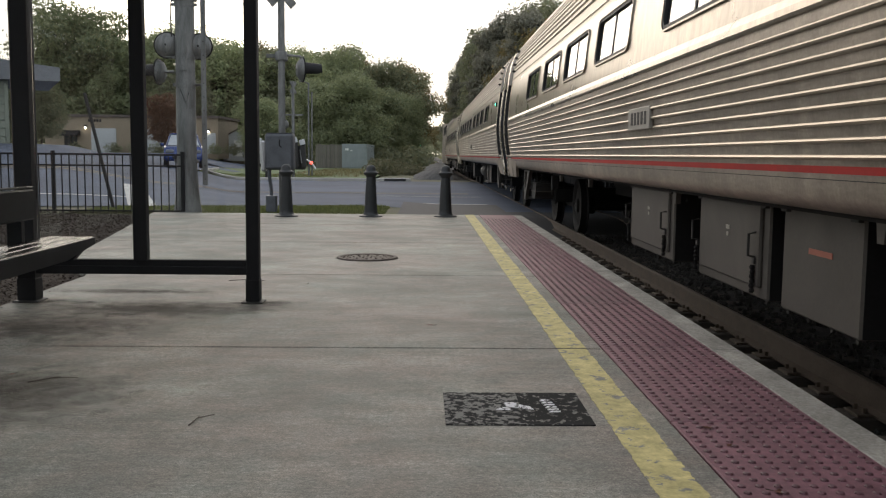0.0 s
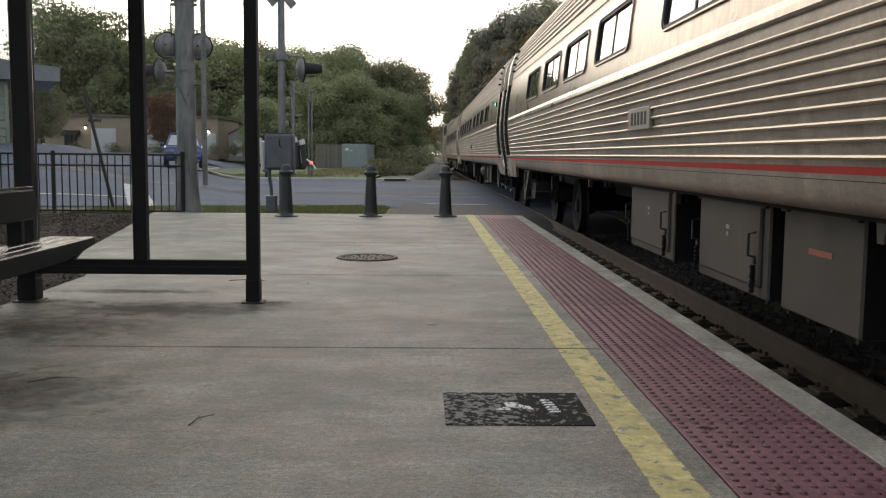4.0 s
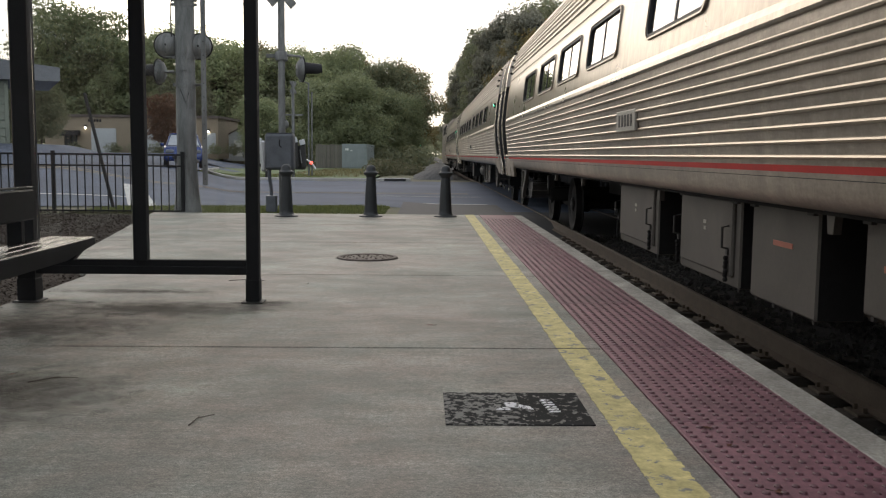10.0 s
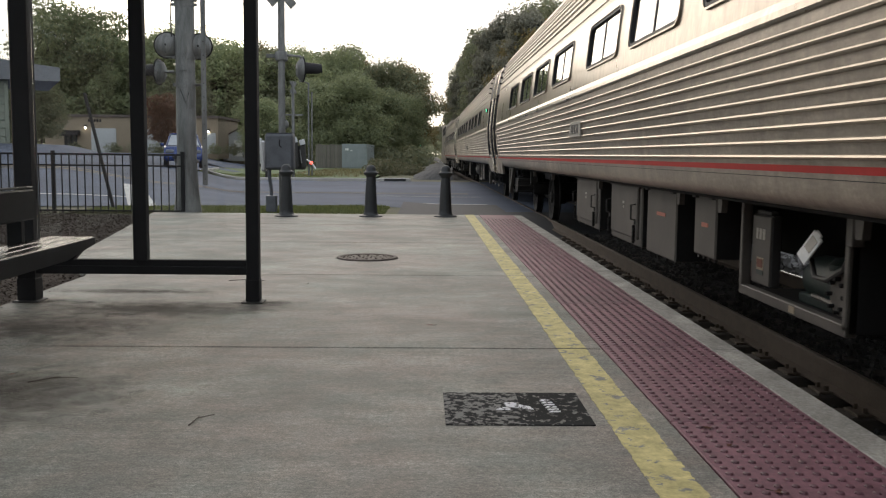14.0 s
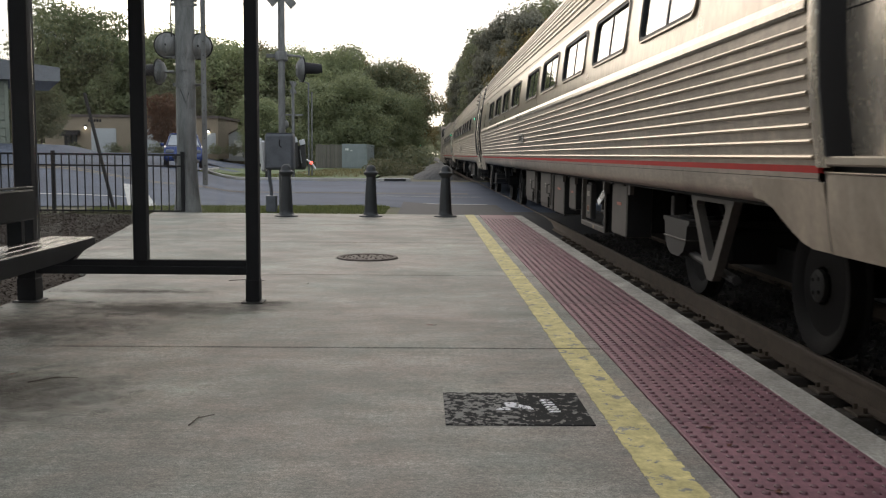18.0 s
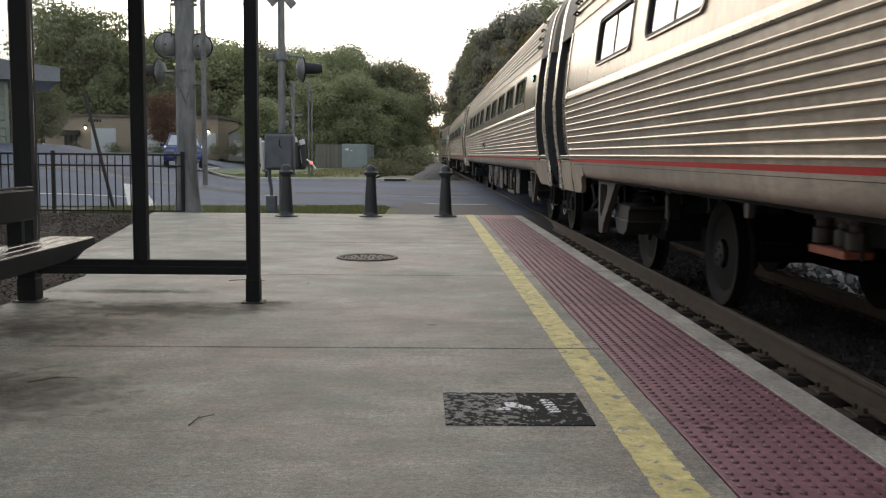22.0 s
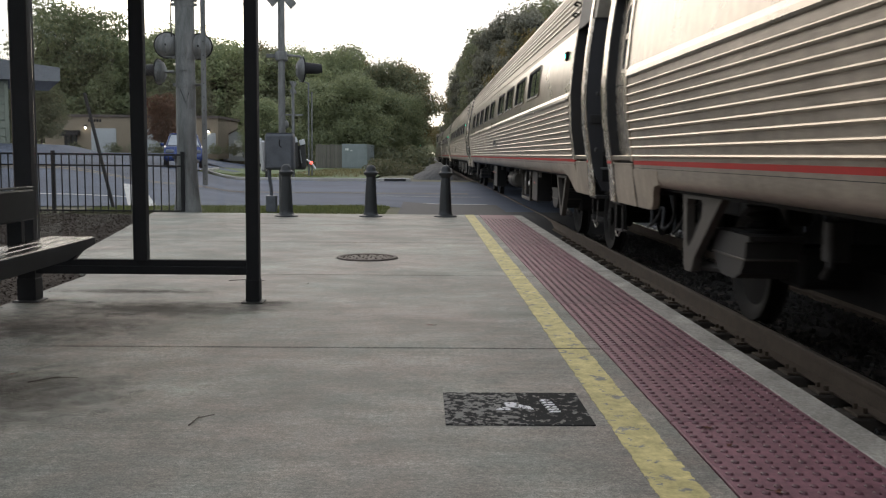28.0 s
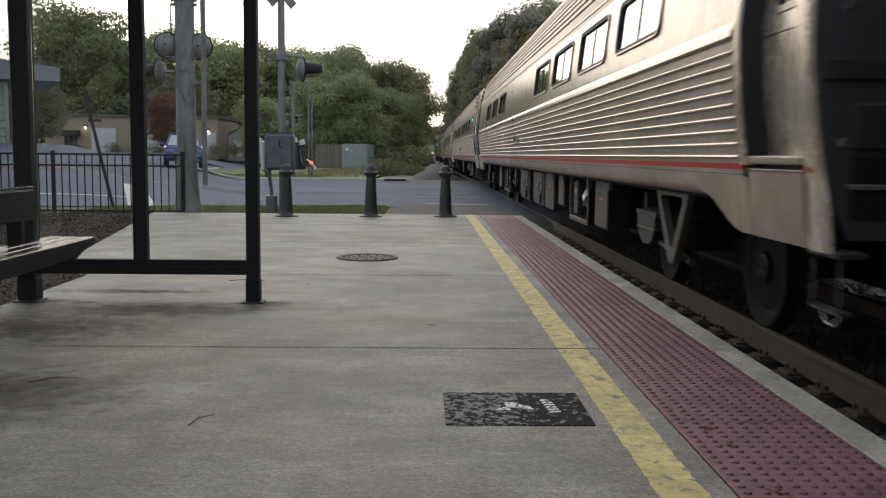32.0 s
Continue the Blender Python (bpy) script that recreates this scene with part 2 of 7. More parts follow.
M_EQUIP = mat("equipment_grey", (0.068, 0.060, 0.051), 0.6, 0.1, var=0.2, scale=2.5, fine=40, bump=0.08)
M_TRUCK = mat("truck_grey", (0.03, 0.0285, 0.027), 0.65, 0.2, var=0.3, scale=6, fine=50, bump=0.15)
M_WHEEL = mat("wheel_steel", (0.011, 0.010, 0.0095), 0.7, 0.0, spec=0.2, var=0.3, scale=8, fine=60, bump=0.1)
M_VALVE = mat("valve_red", (0.34, 0.105, 0.065), 0.7, var=0.4, scale=14, fine=60, bump=0.1)
M_ORANGE = mat("orange_label", (0.37, 0.115, 0.075), 0.6, var=0.15, scale=20, bump=0)
M_WHITE = mat("white_plate", (0.75, 0.75, 0.72), 0.5, var=0.1, scale=10, bump=0)
M_LTGREY = mat("pale_plate", (0.33, 0.31, 0.27), 0.5, 0.3, var=0.12, scale=10, bump=0.03)
M_INT = mat("coach_interior", (0.036, 0.036, 0.039), 0.7, var=0.2, scale=3, bump=0)
M_GREEN_MACH = mat("machine_green", (0.011, 0.022, 0.018), 0.5, 0.1, var=0.3, scale=8, bump=0.1)
M_GLASS = glass("window_glass", (0.72, 0.76, 0.76), ior=2.0)
M_CLEAR = glass("shelter_glass", (0.97, 0.985, 0.98))
M_GLOW_G = glow("green_lamp", (0.05, 0.9, 0.45), 4.0)
M_GLOW_W = glow("white_lamp", (1.0, 0.92, 0.75), 9.0)
M_GLOW_R = glow("red_lamp", (1.0, 0.08, 0.05), 3.0)
stain(M_STEEL_DULL, 0.5, 0.75, 1.18)
stain(M_STEEL_DULL, 4, 0.82, 1.1, 5, (1, 1.6, 0.35))
stain(M_STEEL_DULL, 45, 0.88, 1.1, 3)
stain(M_STEEL, 3, 0.8, 1.06, 6, (1, 1.8, 0.3))
stain(M_STEEL, 9, 0.76, 1.1, 7, (1, 1.4, 0.7))
stain(M_DOOR, 5, 0.85, 1.1, 6, (1, 2.2, 0.3))
stain(M_GALV, 7, 0.55, 1.15, 6, (1, 1, 0.25))
stain(M_GALV, 2.2, 0.75, 1.12, 5, (1, 1, 0.4))
stain(M_SKIRT, 6, 0.84, 1.08, 5, (1, 1.4, 0.4))
stain(M_SKIRT, 0.9, 0.75, 1.15)
stain(M_EQUIP, 1.5, 0.75, 1.2)
# surroundings
M_BARK = mat("bark", (0.075, 0.058, 0.045), 0.95, var=0.4, scale=5, fine=40, bump=0.6, stretch=(2, 2, 0.5))
M_LEAF_A = leaf_mat("leaf_green", (0.194, 0.235, 0.128), (0.318, 0.335, 0.178))
M_LEAF_B = leaf_mat("leaf_dark", (0.155, 0.178, 0.108), (0.262, 0.255, 0.15))
M_LEAF_C = leaf_mat("leaf_autumn", (0.155, 0.15, 0.06), (0.25, 0.17, 0.075))
M_LEAF_P = leaf_mat("pine_needles", (0.165, 0.165, 0.132), (0.26, 0.25, 0.185))
M_LEAF_R = leaf_mat("leaf_rust", (0.115, 0.062, 0.042), (0.19, 0.105, 0.062))
M_LEAF_D = leaf_mat("scrub_leaf", (0.075, 0.085, 0.045), (0.13, 0.115, 0.065))
M_TAN = mat("tan_wall", (0.26, 0.21, 0.15), 0.85, var=0.15, scale=1, fine=20, bump=0.1)
M_DOORP = mat("door_panel_grey", (0.42, 0.44, 0.45), 0.6, var=0.1, scale=2, bump=0.05)
M_ROOFT = mat("roof_brown", (0.10, 0.08, 0.07), 0.8, var=0.2, scale=2, bump=0.2)
M_CONT = mat("container_paint", (0.235, 0.268, 0.268), 0.55, 0.1, var=0.15, scale=1.5, fine=20, bump=0.1)
M_WOODF = mat("weathered_wood", (0.14, 0.13, 0.11), 0.9, var=0.3, scale=2, fine=20, bump=0.3, stretch=(3, 3, 0.6), rand=0.2)
M_CARB = mat("car_blue", (0.015, 0.04, 0.16), 0.25, 0.3, var=0.1, scale=4, bump=0, coat=0.6)
# the sky's reflection is put into this pale base colour
M_WSCR = mat("windscreen_sky_tone", (0.26, 0.29, 0.32), 0.12, spec=0.8, var=0.15, scale=3, bump=0)
M_CARG = mat("car_glass", (0.02, 0.025, 0.03), 0.08, var=0.1, scale=4, bump=0)
M_SLAT = mat("bench_slat", (0.012, 0.012, 0.012), 0.2, var=0.3, scale=6, fine=80, bump=0.06, stretch=(0.5, 3, 3))
M_DRYLEAF = mat("dry_leaf", (0.14, 0.05, 0.03), 0.8, var=0.4, scale=30, bump=0.1)
M_TWIG = mat("twig", (0.06, 0.045, 0.035), 0.9, var=0.3, scale=30, bump=0.1)
M_BENCH = mat("bench_paint", (0.007, 0.008, 0.009), 0.5, spec=0.22, var=0.3, scale=8, fine=120, bump=0.05)
M_SMOOTH_CAP = mat("reflector_lens", (0.25, 0.03, 0.03), 0.2, var=0.2, scale=10, bump=0)

# ---- mesh helpers ----


def link(name, bm, material, smooth=False):
    me = bpy.data.meshes.new(name)
    bmesh.ops.recalc_face_normals(bm, faces=bm.faces)
    bm.to_mesh(me)
    bm.free()
    mats = material if isinstance(material, (list, tuple)) else [material]
    for m in mats:
        me.materials.append(m)
    if smooth:
        me.polygons.foreach_set("use_smooth", [True] * len(me.polygons))
        me.set_sharp_from_angle(angle=radians(35))
    return new(name, me)


def part(name, bm, material, parent, label="", smooth=False):
    ob = link(name, bm, material, smooth)
    ob.parent = parent
    if label:
        ob["label"] = label
    return ob


def twin(ob, m, parent=None):
    """Another piece on the same mesh."""
    o = ob.copy()
    scene.collection.objects.link(o)
    o.parent = parent if parent else ob.parent
    o.matrix_basis = m
    return o


def empty(name, x=0, y=0, z=0, rz=0):
    ob = new(name)
    ob.empty_display_size = 0.2
    ob.matrix_basis = pose(x, y, z, 0, 0, rz)
    return ob


def box(bm, x0, x1, y0, y1, z0, z1, bev=0.0, seg=1):
    vs = [bm.verts.new(p) for p in ((x0, y0, z0), (x1, y0, z0), (x1, y1, z0), (x0, y1, z0), (x0, y0, z1), (x1, y0, z1), (x1, y1, z1), (x0, y1, z1))]
    fs = [bm.faces.new([vs[i] for i in f]) for f in ((3, 2, 1, 0), (4, 5, 6, 7), (0, 1, 5, 4), (1, 2, 6, 5), (2, 3, 7, 6), (3, 0, 4, 7))]
    if bev:
        es = list({e for f in fs for e in f.edges})
        bmesh.ops.bevel(bm, geom=es, offset=bev, segments=seg, affect="EDGES", profile=0.5)
    return bm


def nb():
    return bmesh.new()


def lathe(bm, prof, n=20, at=(0, 0, 0), axis="z", cap=True):
    """Turn a profile of (radius, height) about an axis through at."""
    rings = []
    for r, h in prof:
        ring = []
        for k in range(n):
            a = 2 * math.pi * k / n
            c, s = r * math.cos(a), r * math.sin(a)
            p = {"z": (c, s, h), "x": (h, c, s), "y": (c, h, s)}[axis]
            ring.append(bm.verts.new((p[0] + at[0], p[1] + at[1], p[2] + at[2])))
        rings.append(ring)
    for a, b in zip(rings, rings[1:]):
        for k in range(n):
            bm.faces.new((a[k], a[(k + 1) % n], b[(k + 1) % n], b[k]))
    if cap:
        bm.faces.new(rings[0])
        bm.faces.new(rings[-1])
    return bm


def tube(bm, pts, r, n=8, cap=True):
    """A round bar along a line of points; r may be one radius or one for each point."""
    pts = [Vector(p) for p in pts]
    rs = r if isinstance(r, (list, tuple)) else [r] * len(pts)
    rings = []
    for i, p in enumerate(pts):
        d = (pts[min(i + 1, len(pts) - 1)] - pts[max(i - 1, 0)]).normalized()
        u = d.cross(Vector((0, 0, 1)) if abs(d.z) < 0.95 else Vector((1, 0, 0))).normalized()
        v = d.cross(u)
        rings.append([bm.verts.new(p + rs[i] * (math.cos(2 * math.pi * k / n) * u + math.sin(2 * math.pi * k / n) * v)) for k in range(n)])
    for a, b in zip(rings, rings[1:]):
        for k in range(n):
            bm.faces.new((a[k], a[(k + 1) % n], b[(k + 1) % n], b[k]))
    if cap:
        bm.faces.new(rings[0])
        bm.faces.new(rings[-1])
    return bm


def prism(bm, outline, a, b, axis="y"):
    """An outline of 2D points drawn out from a to b along an axis; the points are (x, z), (y, z) or (x, y)."""
    def at(p, h):
        return {"y": (p[0], h, p[1]), "x": (h, p[0], p[1]), "z": (p[0], p[1], h)}[axis]
    r0 = [bm.verts.new(at(p, a)) for p in outline]
    r1 = [bm.verts.new(at(p, b)) for p in outline]
    n = len(outline)
    for i in range(n):
        bm.faces.new((r0[i], r0[(i + 1) % n], r1[(i + 1) % n], r1[i]))
    bm.faces.new(r0)
    bm.faces.new(r1)
    return bm


def ring_prism(bm, outer, inner, a, b, axis="x"):
    """A frame: the outline between two loops with as many points each, drawn out from a to b."""
    def at(p, h):
        return {"y": (p[0], h, p[1]), "x": (h, p[0], p[1]), "z": (p[0], p[1], h)}[axis]
    lo = [[bm.verts.new(at(p, h)) for p in loop] for loop in (outer, inner) for h in (a, b)]
    n = len(outer)
    for i in range(n):
        j = (i + 1) % n
        bm.faces.new((lo[0][i], lo[0][j], lo[1][j], lo[1][i]))
        bm.faces.new((lo[2][i], lo[2][j], lo[3][j], lo[3][i]))
        bm.faces.new((lo[0][i], lo[0][j], lo[2][j], lo[2][i]))
        bm.faces.new((lo[1][i], lo[1][j], lo[3][j], lo[3][i]))
    return bm


def rounded(a0, a1, b0, b1, r, n=4):
    """A rounded rectangle as a loop of 2D points."""
    pts = []
    for ca, cb, t in ((a1 - r, b1 - r, 0), (a0 + r, b1 - r, 90), (a0 + r, b0 + r, 180), (a1 - r, b0 + r, 270)):
        for k in range(n + 1):
            t1 = radians(t + 90 * k / n)
            pts.append((ca + r * math.cos(t1), cb + r * math.sin(t1)))
    return pts


def sstep(a, b, v):
    t = min(max((v - a) / (b - a), 0.0), 1.0)
    return t * t * (3 - 2 * t)

# ---- ground ----
TRACK_X = 3.39
RAIL_Z = -0.20


def gz(x, y):
    """The height of the land: level at the crossing, rising to the lots on the left."""
    q = x / max(y, 12.0)
    left = sstep(-0.195, -0.262, q) if y > 12 else 0.0
    rise = (0.55 + 1.1 * sstep(-0.262, -0.40, q)) * sstep(19.0, 44.0, y)
    rise += (1.17 - rise) * sstep(52.0, 80.0, y)
    z = -0.22 + left * rise
    z += -0.15 * sstep(50, 90, y) * (1 - left)
    z -= 0.28 * sstep(1.3, 1.7, x) * sstep(19.5, 17.2, y)
    z += sstep(0.6, -1.2, x) * (0.17 * sstep(15.5, 16.5, y) - 0.05 * sstep(18, 21.3, y) - 0.12 * sstep(21.0, 31, y))
    z -= 0.28 * sstep(1.0, 2.2, x) * sstep(47.5, 50, y) * sstep(8, 5.2, x)
    z += 1.2 * sstep(10, 22, x) * sstep(40, 60, y)
    return z


def sheet(name, xs, ys, material, lift=0.0, keep=None, drop=None):
    bm = nb()
    grid = [[bm.verts.new((x, y, gz(x, y) + lift - (drop(x, y) if drop else 0.0))) for x in xs] for y in ys]
    for j in range(len(ys) - 1):
        for i in range(len(xs) - 1):
            if keep is None or keep((xs[i] + xs[i + 1]) / 2, (ys[j] + ys[j + 1]) / 2):
                bm.faces.new((grid[j][i], grid[j][i + 1], grid[j + 1][i + 1], grid[j + 1][i]))
    loose = [v for v in bm.verts if not v.link_faces]
    bmesh.ops.delete(bm, geom=loose, context="VERTS")
    return link(name, bm, material, True)


def span(*stops):
    """Coordinates in even steps between stops: (start, step), ..., (end,)."""
    out = []
    for (a, s), nxt in zip(stops, stops[1:]):
        n = max(1, round((nxt[0] - a) / s))
        out += [a + (nxt[0] - a) * k / n for k in range(n)]
    return out + [stops[-1][0]]


GX = span((-900, 100), (-100, 12), (-28, 2.5), (-12, 0.5), (9, 2), (25, 12), (100, 100), (900,))
GY = span((-600, 100), (-60, 10), (-10, 4), (14, 0.6), (52, 4), (130, 20), (300, 150), (1800,))


def under_road(x, y):
    """How far the bare ground lies below the pavements laid on it."""
    return 0.3 * sstep(-2.2, -3.6, x) * sstep(20.6, 22.6, y) * sstep(112, 104, y) * sstep(-62, -56, x)


def verge(x):
    """Where the verge ends and the road begins."""
    return max(18.7, 21.35 + 0.33 * min(0.0, x + 1.6))


ground = tagged(sheet("ground", GX, GY, M_GROUND, drop=under_road), "patchy grass and bare earth ground by the railway", "ground", kind="structure")

ROAD_Y0, ROAD_Y1 = 21.3, 45.0
RX = span((-60, 4), (-12, 0.5), (9, 2), (40,))
road = tagged(sheet("road", RX, span((ROAD_Y0, 0.6), (ROAD_Y1,)), M_ASPH, 0.012), "worn grey asphalt road crossing the tracks", "road", kind="structure")
lot = tagged(sheet("lot", span((-60, 4), (-12, 0.5), (-10.9,)), span((ROAD_Y1, 2.0), (110,)), M_ASPH, 0.012, keep=lambda x, y: x < -11.3 - max(0, y - 48) * 0.17),
             "grey asphalt side street and parking lot", "road", kind="structure")


def strip(name, x0, x1, y0, y1, material, parent, lift=0.020, label=""):
    bm = nb()
    xs = span((x0, max(0.1, min(0.5, (x1 - x0) / 2))), (x1,))
    ys = span((y0, max(0.05, min(0.6, (y1 - y0) / 2))), (y1,))
    g = [[bm.verts.new((x, y, gz(x, y) + lift)) for x in xs] for y in ys]
    for j in range(len(ys) - 1):
        for i in range(len(xs) - 1):
            bm.faces.new((g[j][i], g[j][i + 1], g[j + 1][i + 1], g[j + 1][i]))
    return part(name, bm, material, parent, label)


bm = nb()
mx = span((-30, 2), (-12, 0.5), (-1.6,))
rows = [[bm.verts.new((x, verge(x) + (ROAD_Y0 + 0.1 - verge(x)) * k / 5, gz(x, verge(x) + (ROAD_Y0 + 0.1 - verge(x)) * k / 5) + 0.022)) for x in mx] for k in range(6)]
for a, b in zip(rows, rows[1:]):
    for k in range(len(mx) - 1):
        bm.faces.new((a[k], a[k + 1], b[k + 1], b[k]))
part("road_margin", bm, M_ASPH, road)
strip("stop_line", 0.0, 1.7, 24.2, 24.42, M_ROADW, road)
strip("edge_line", -40, -6.8, 23.2, 23.4, M_ROADW, road)
for yy in (30.6, 31.1):
    strip("centre_line", -40, 1.5, yy, yy + 0.2, M_ROADY, road)
strip("edge_dash", -1.5, 1.8, 28.6, 28.7, M_ROADW, road)
bm = nb()
bar = [[bm.verts.new((x, y, gz(x, y) + 0.034)) for x in (-6.22 - 0.33 * (y - 19.7), -5.62 - 0.33 * (y - 19.7))] for y in span((19.72, 0.4), (28.3,))]
for a, b in zip(bar, bar[1:]):
    bm.faces.new((a[0], a[1], b[1], b[0]))
part("stop_line", bm, M_ROADW, road, "broad white painted stop line")
lawn = tagged(sheet("lawn", span((-19.6, 0.4), (-2.6,)), span((45.25, 0.8), (92,)), M_LAWN, 0.06, keep=lambda x, y: x > -10.0 - max(0, y - 46) * 0.17 - 0.8 * sstep(45.4, 47, y)),
              "mown green lawn behind the far kerb", "lawn", kind="structure")
# dark patch of newer asphalt beside the platform's end
apron = tagged(sheet("apron", span((-0.5, 0.4), (1.9,)), span((17.05, 0.5), (24.1,)), M_ASPH_NEW, 0.03), "dark patched asphalt apron by the platform's end", "pavement", kind="structure")
tagged(sheet("crossing", span((1.9, 0.5), (7.0,)), span((17.3, 0.5), (21.25,)), M_ASPH_NEW, 0.012), "dark asphalt laid between the rails at the crossing", "pavement", kind="structure")


def kerb_line(pts, h=0.15, w=0.16):
    """A kerb along a line of ground points, its top a step above the road."""
    bm = nb()
    fine = []
    for (ax, ay), (bx, by) in zip(pts, pts[1:]):
        n = max(2, int(math.hypot(bx - ax, by - ay) / 0.6))
        fine += [(ax + (bx - ax) * k / n, ay + (by - ay) * k / n) for k in range(n)]
    fine.append(pts[-1])
    rings = []
    for i, (x, y) in enumerate(fine):
        x2, y2 = fine[min(i + 1, len(fine) - 1)]
        x1, y1 = fine[max(i - 1, 0)]
        d = Vector((x2 - x1, y2 - y1)).normalized()
        nx, ny = -d.y * w / 2, d.x * w / 2
        z = gz(x, y)
        rings.append([bm.verts.new(p) for p in ((x - nx, y - ny, z - 0.1), (x - nx, y - ny, z + h - 0.02), (x - nx * 0.7, y - ny * 0.7, z + h),
                                                (x + nx * 0.7, y + ny * 0.7, z + h), (x + nx, y + ny, z + h - 0.02), (x + nx, y + ny, z - 0.1))])
    for a, b in zip(rings, rings[1:]):
        for k in range(5):
            bm.faces.new((a[k], a[k + 1], b[k + 1], b[k]))
    bm.faces.new(rings[0])
    bm.faces.new(rings[-1])
    return tagged(link("kerb", bm, M_KERB), "pale concrete kerb at the road's edge", "kerb", kind="structure")


kerb_line([(-13.6, 62), (-11.9, 52), (-11.2, 47.6), (-10.3, 45.8), (-9.0, 45.15), (-0.6, 45.1)])
strip("patch", -5.1, -4.05, 43.6, 44.9, M_ASPH_NEW, road)
drain = empty("storm_drain", -1.35, 45.0, gz(-1.35, 45.0))
bm = nb()
box(bm, -0.66, 0.66, 0.05, 0.3, 0.0, 0.17, 0.02)
part("hood", bm, M_KERB, drain)
bm = nb()
box(bm, -0.52, 0.52, -0.03, 0.06, 0.03, 0.135)
part("opening", bm, M_GASKET, drain)
tagged(drain, "dark kerb inlet of a storm drain", "drain")

# ---- platform ----
END_Y = 16.95
JOINTS = [-6.9, -3.9, -1.05, 1.98, 5.17, 8.35, 11.45, 14.4, END_Y]
platform = tagged(empty("platform"), "brushed concrete station platform with tactile edge", "platform", kind="structure")
bm = nb()
box(bm, -5.6, 1.80, -6.9, END_Y - 0.01, -0.75, -0.09)
part("foundation", bm, M_CONC_EDGE, platform)


def left_edge(y):
    """The platform's left side: a shelter pad near by, a narrow waist, then a widening end."""
    if y < 6.45:
        return -5.6
    if y < 8.2:
        return -2.96
    if y < 9.4:
        return -2.96 - (y - 8.2) * 0.53
    return -3.6 - (y - 9.4) * 0.172


def slab(y0, y1, x1=1.03):
    bm = nb()
    cuts = sorted({y0 + 0.009, y1 - 0.009} | {c for c in (6.44, 6.46, 8.2, 9.4) if y0 < c < y1})
    out = [(x1, cuts[0]), (x1, cuts[-1])] + [(left_edge(c), c) for c in reversed(cuts)]
    prism(bm, out, -0.10, 0.0, "z")
    top = [e for e in bm.edges if all(v.co.z > -0.01 for v in e.verts)]
    bmesh.ops.bevel(bm, geom=top, offset=0.006, segments=1, affect="EDGES")
    return part("concrete_slab", bm, M_CONC, platform)


for a, b in zip(JOINTS, JOINTS[1:]):
    slab(a, b)
    bm = nb()
    box(bm, 1.655, 1.812, a + 0.003, b - 0.003, -0.22, 0.0, 0.006)
    part("edge_beam", bm, M_CONC_EDGE, platform)
for a in JOINTS[1:-1]:
    bm = nb()
    box(bm, left_edge(a), 1.03, a - 0.0085, a + 0.0085, -0.07, -0.014)
    part("joint_filler", bm, M_GASKET, platform, "dark joint filler")
# yellow line, a coat of paint on the slabs
bm = nb()
for a, b in zip(JOINTS, JOINTS[1:]):
    n = max(2, int((b - a - 0.024) / 0.018))
    rows = []
    for k in range(n + 1):
        y = a + 0.012 + (b - a - 0.024) * k / n
        l = 0.770 + 0.007 * noise.noise((y * 9, 0.3, 0)) + 0.006 * noise.noise((y * 41, 1.7, 0))
        r = 0.933 + 0.007 * noise.noise((y * 7, 5.3, 0)) + 0.007 * noise.noise((y * 37, 8.1, 0))
        rows.append([bm.verts.new(p) for p in ((l, y, -0.004), (l, y, 0.003), (r, y, 0.003), (r, y, -0.004))])
    for p, q in zip(rows, rows[1:]):
        for c in range(3):
            bm.faces.new((p[c], p[c + 1], q[c + 1], q[c]))
part("yellow_line", bm, M_YELLOW, platform, "worn yellow safety line")
# tactile tiles
TILE = 1.525
PITCH_D = TILE / 25
dome = [(0.015, 0.0), (0.0135, 0.004), (0.0085, 0.0065)]
bm = nb()
lathe(bm, dome, 8)
one_dome = link("dome", bm, M_DOME)
spots = [(0.033 + i * 0.061, (j + 0.5) * PITCH_D) for i in range(10) for j in range(25)]
bm = nb()
for x, y in spots:
    lathe(bm, dome, 8, (x, y, 0.0))
many = link("domes", bm, M_DOME)
tagged(many, "rows of small raised domes", kind="stuff")
bm = nb()
box(bm, 0, 0.615, 0.004, TILE - 0.004, -0.05, 0.0, 0.003)
tile = part("tactile_tile", bm, M_TACT, platform, "dark red tactile paving tile with rows of domes")
first = 6.78 - 9 * TILE
tile.matrix_basis = pose(1.035, first, 0.001)
tiles = [tile]
k = 1
while first + (k + 1) * TILE < END_Y + 0.3:
    tiles.append(twin(tile, pose(1.035, first + k * TILE, 0.001)))
    k += 1
bm = nb()
box(bm, 1.035, 1.65, first + k * TILE + 0.002, END_Y, -0.05, 0.001)
part("end_tile", bm, M_TACT, platform)
for q, tl in enumerate(tiles):
    if abs(first + q * TILE - 2.2) < 0.5:  # one tile with each dome by itself
        for n, (x, y) in enumerate(spots):
            if n == 0:
                one_dome.parent = tl
                one_dome.matrix_basis = pose(x, y, 0)
            else:
                twin(one_dome, pose(x, y, 0), tl)
    elif many.parent is None:
        many.parent = tl
    else:
        twin(many, pose(0, 0, 0), tl)

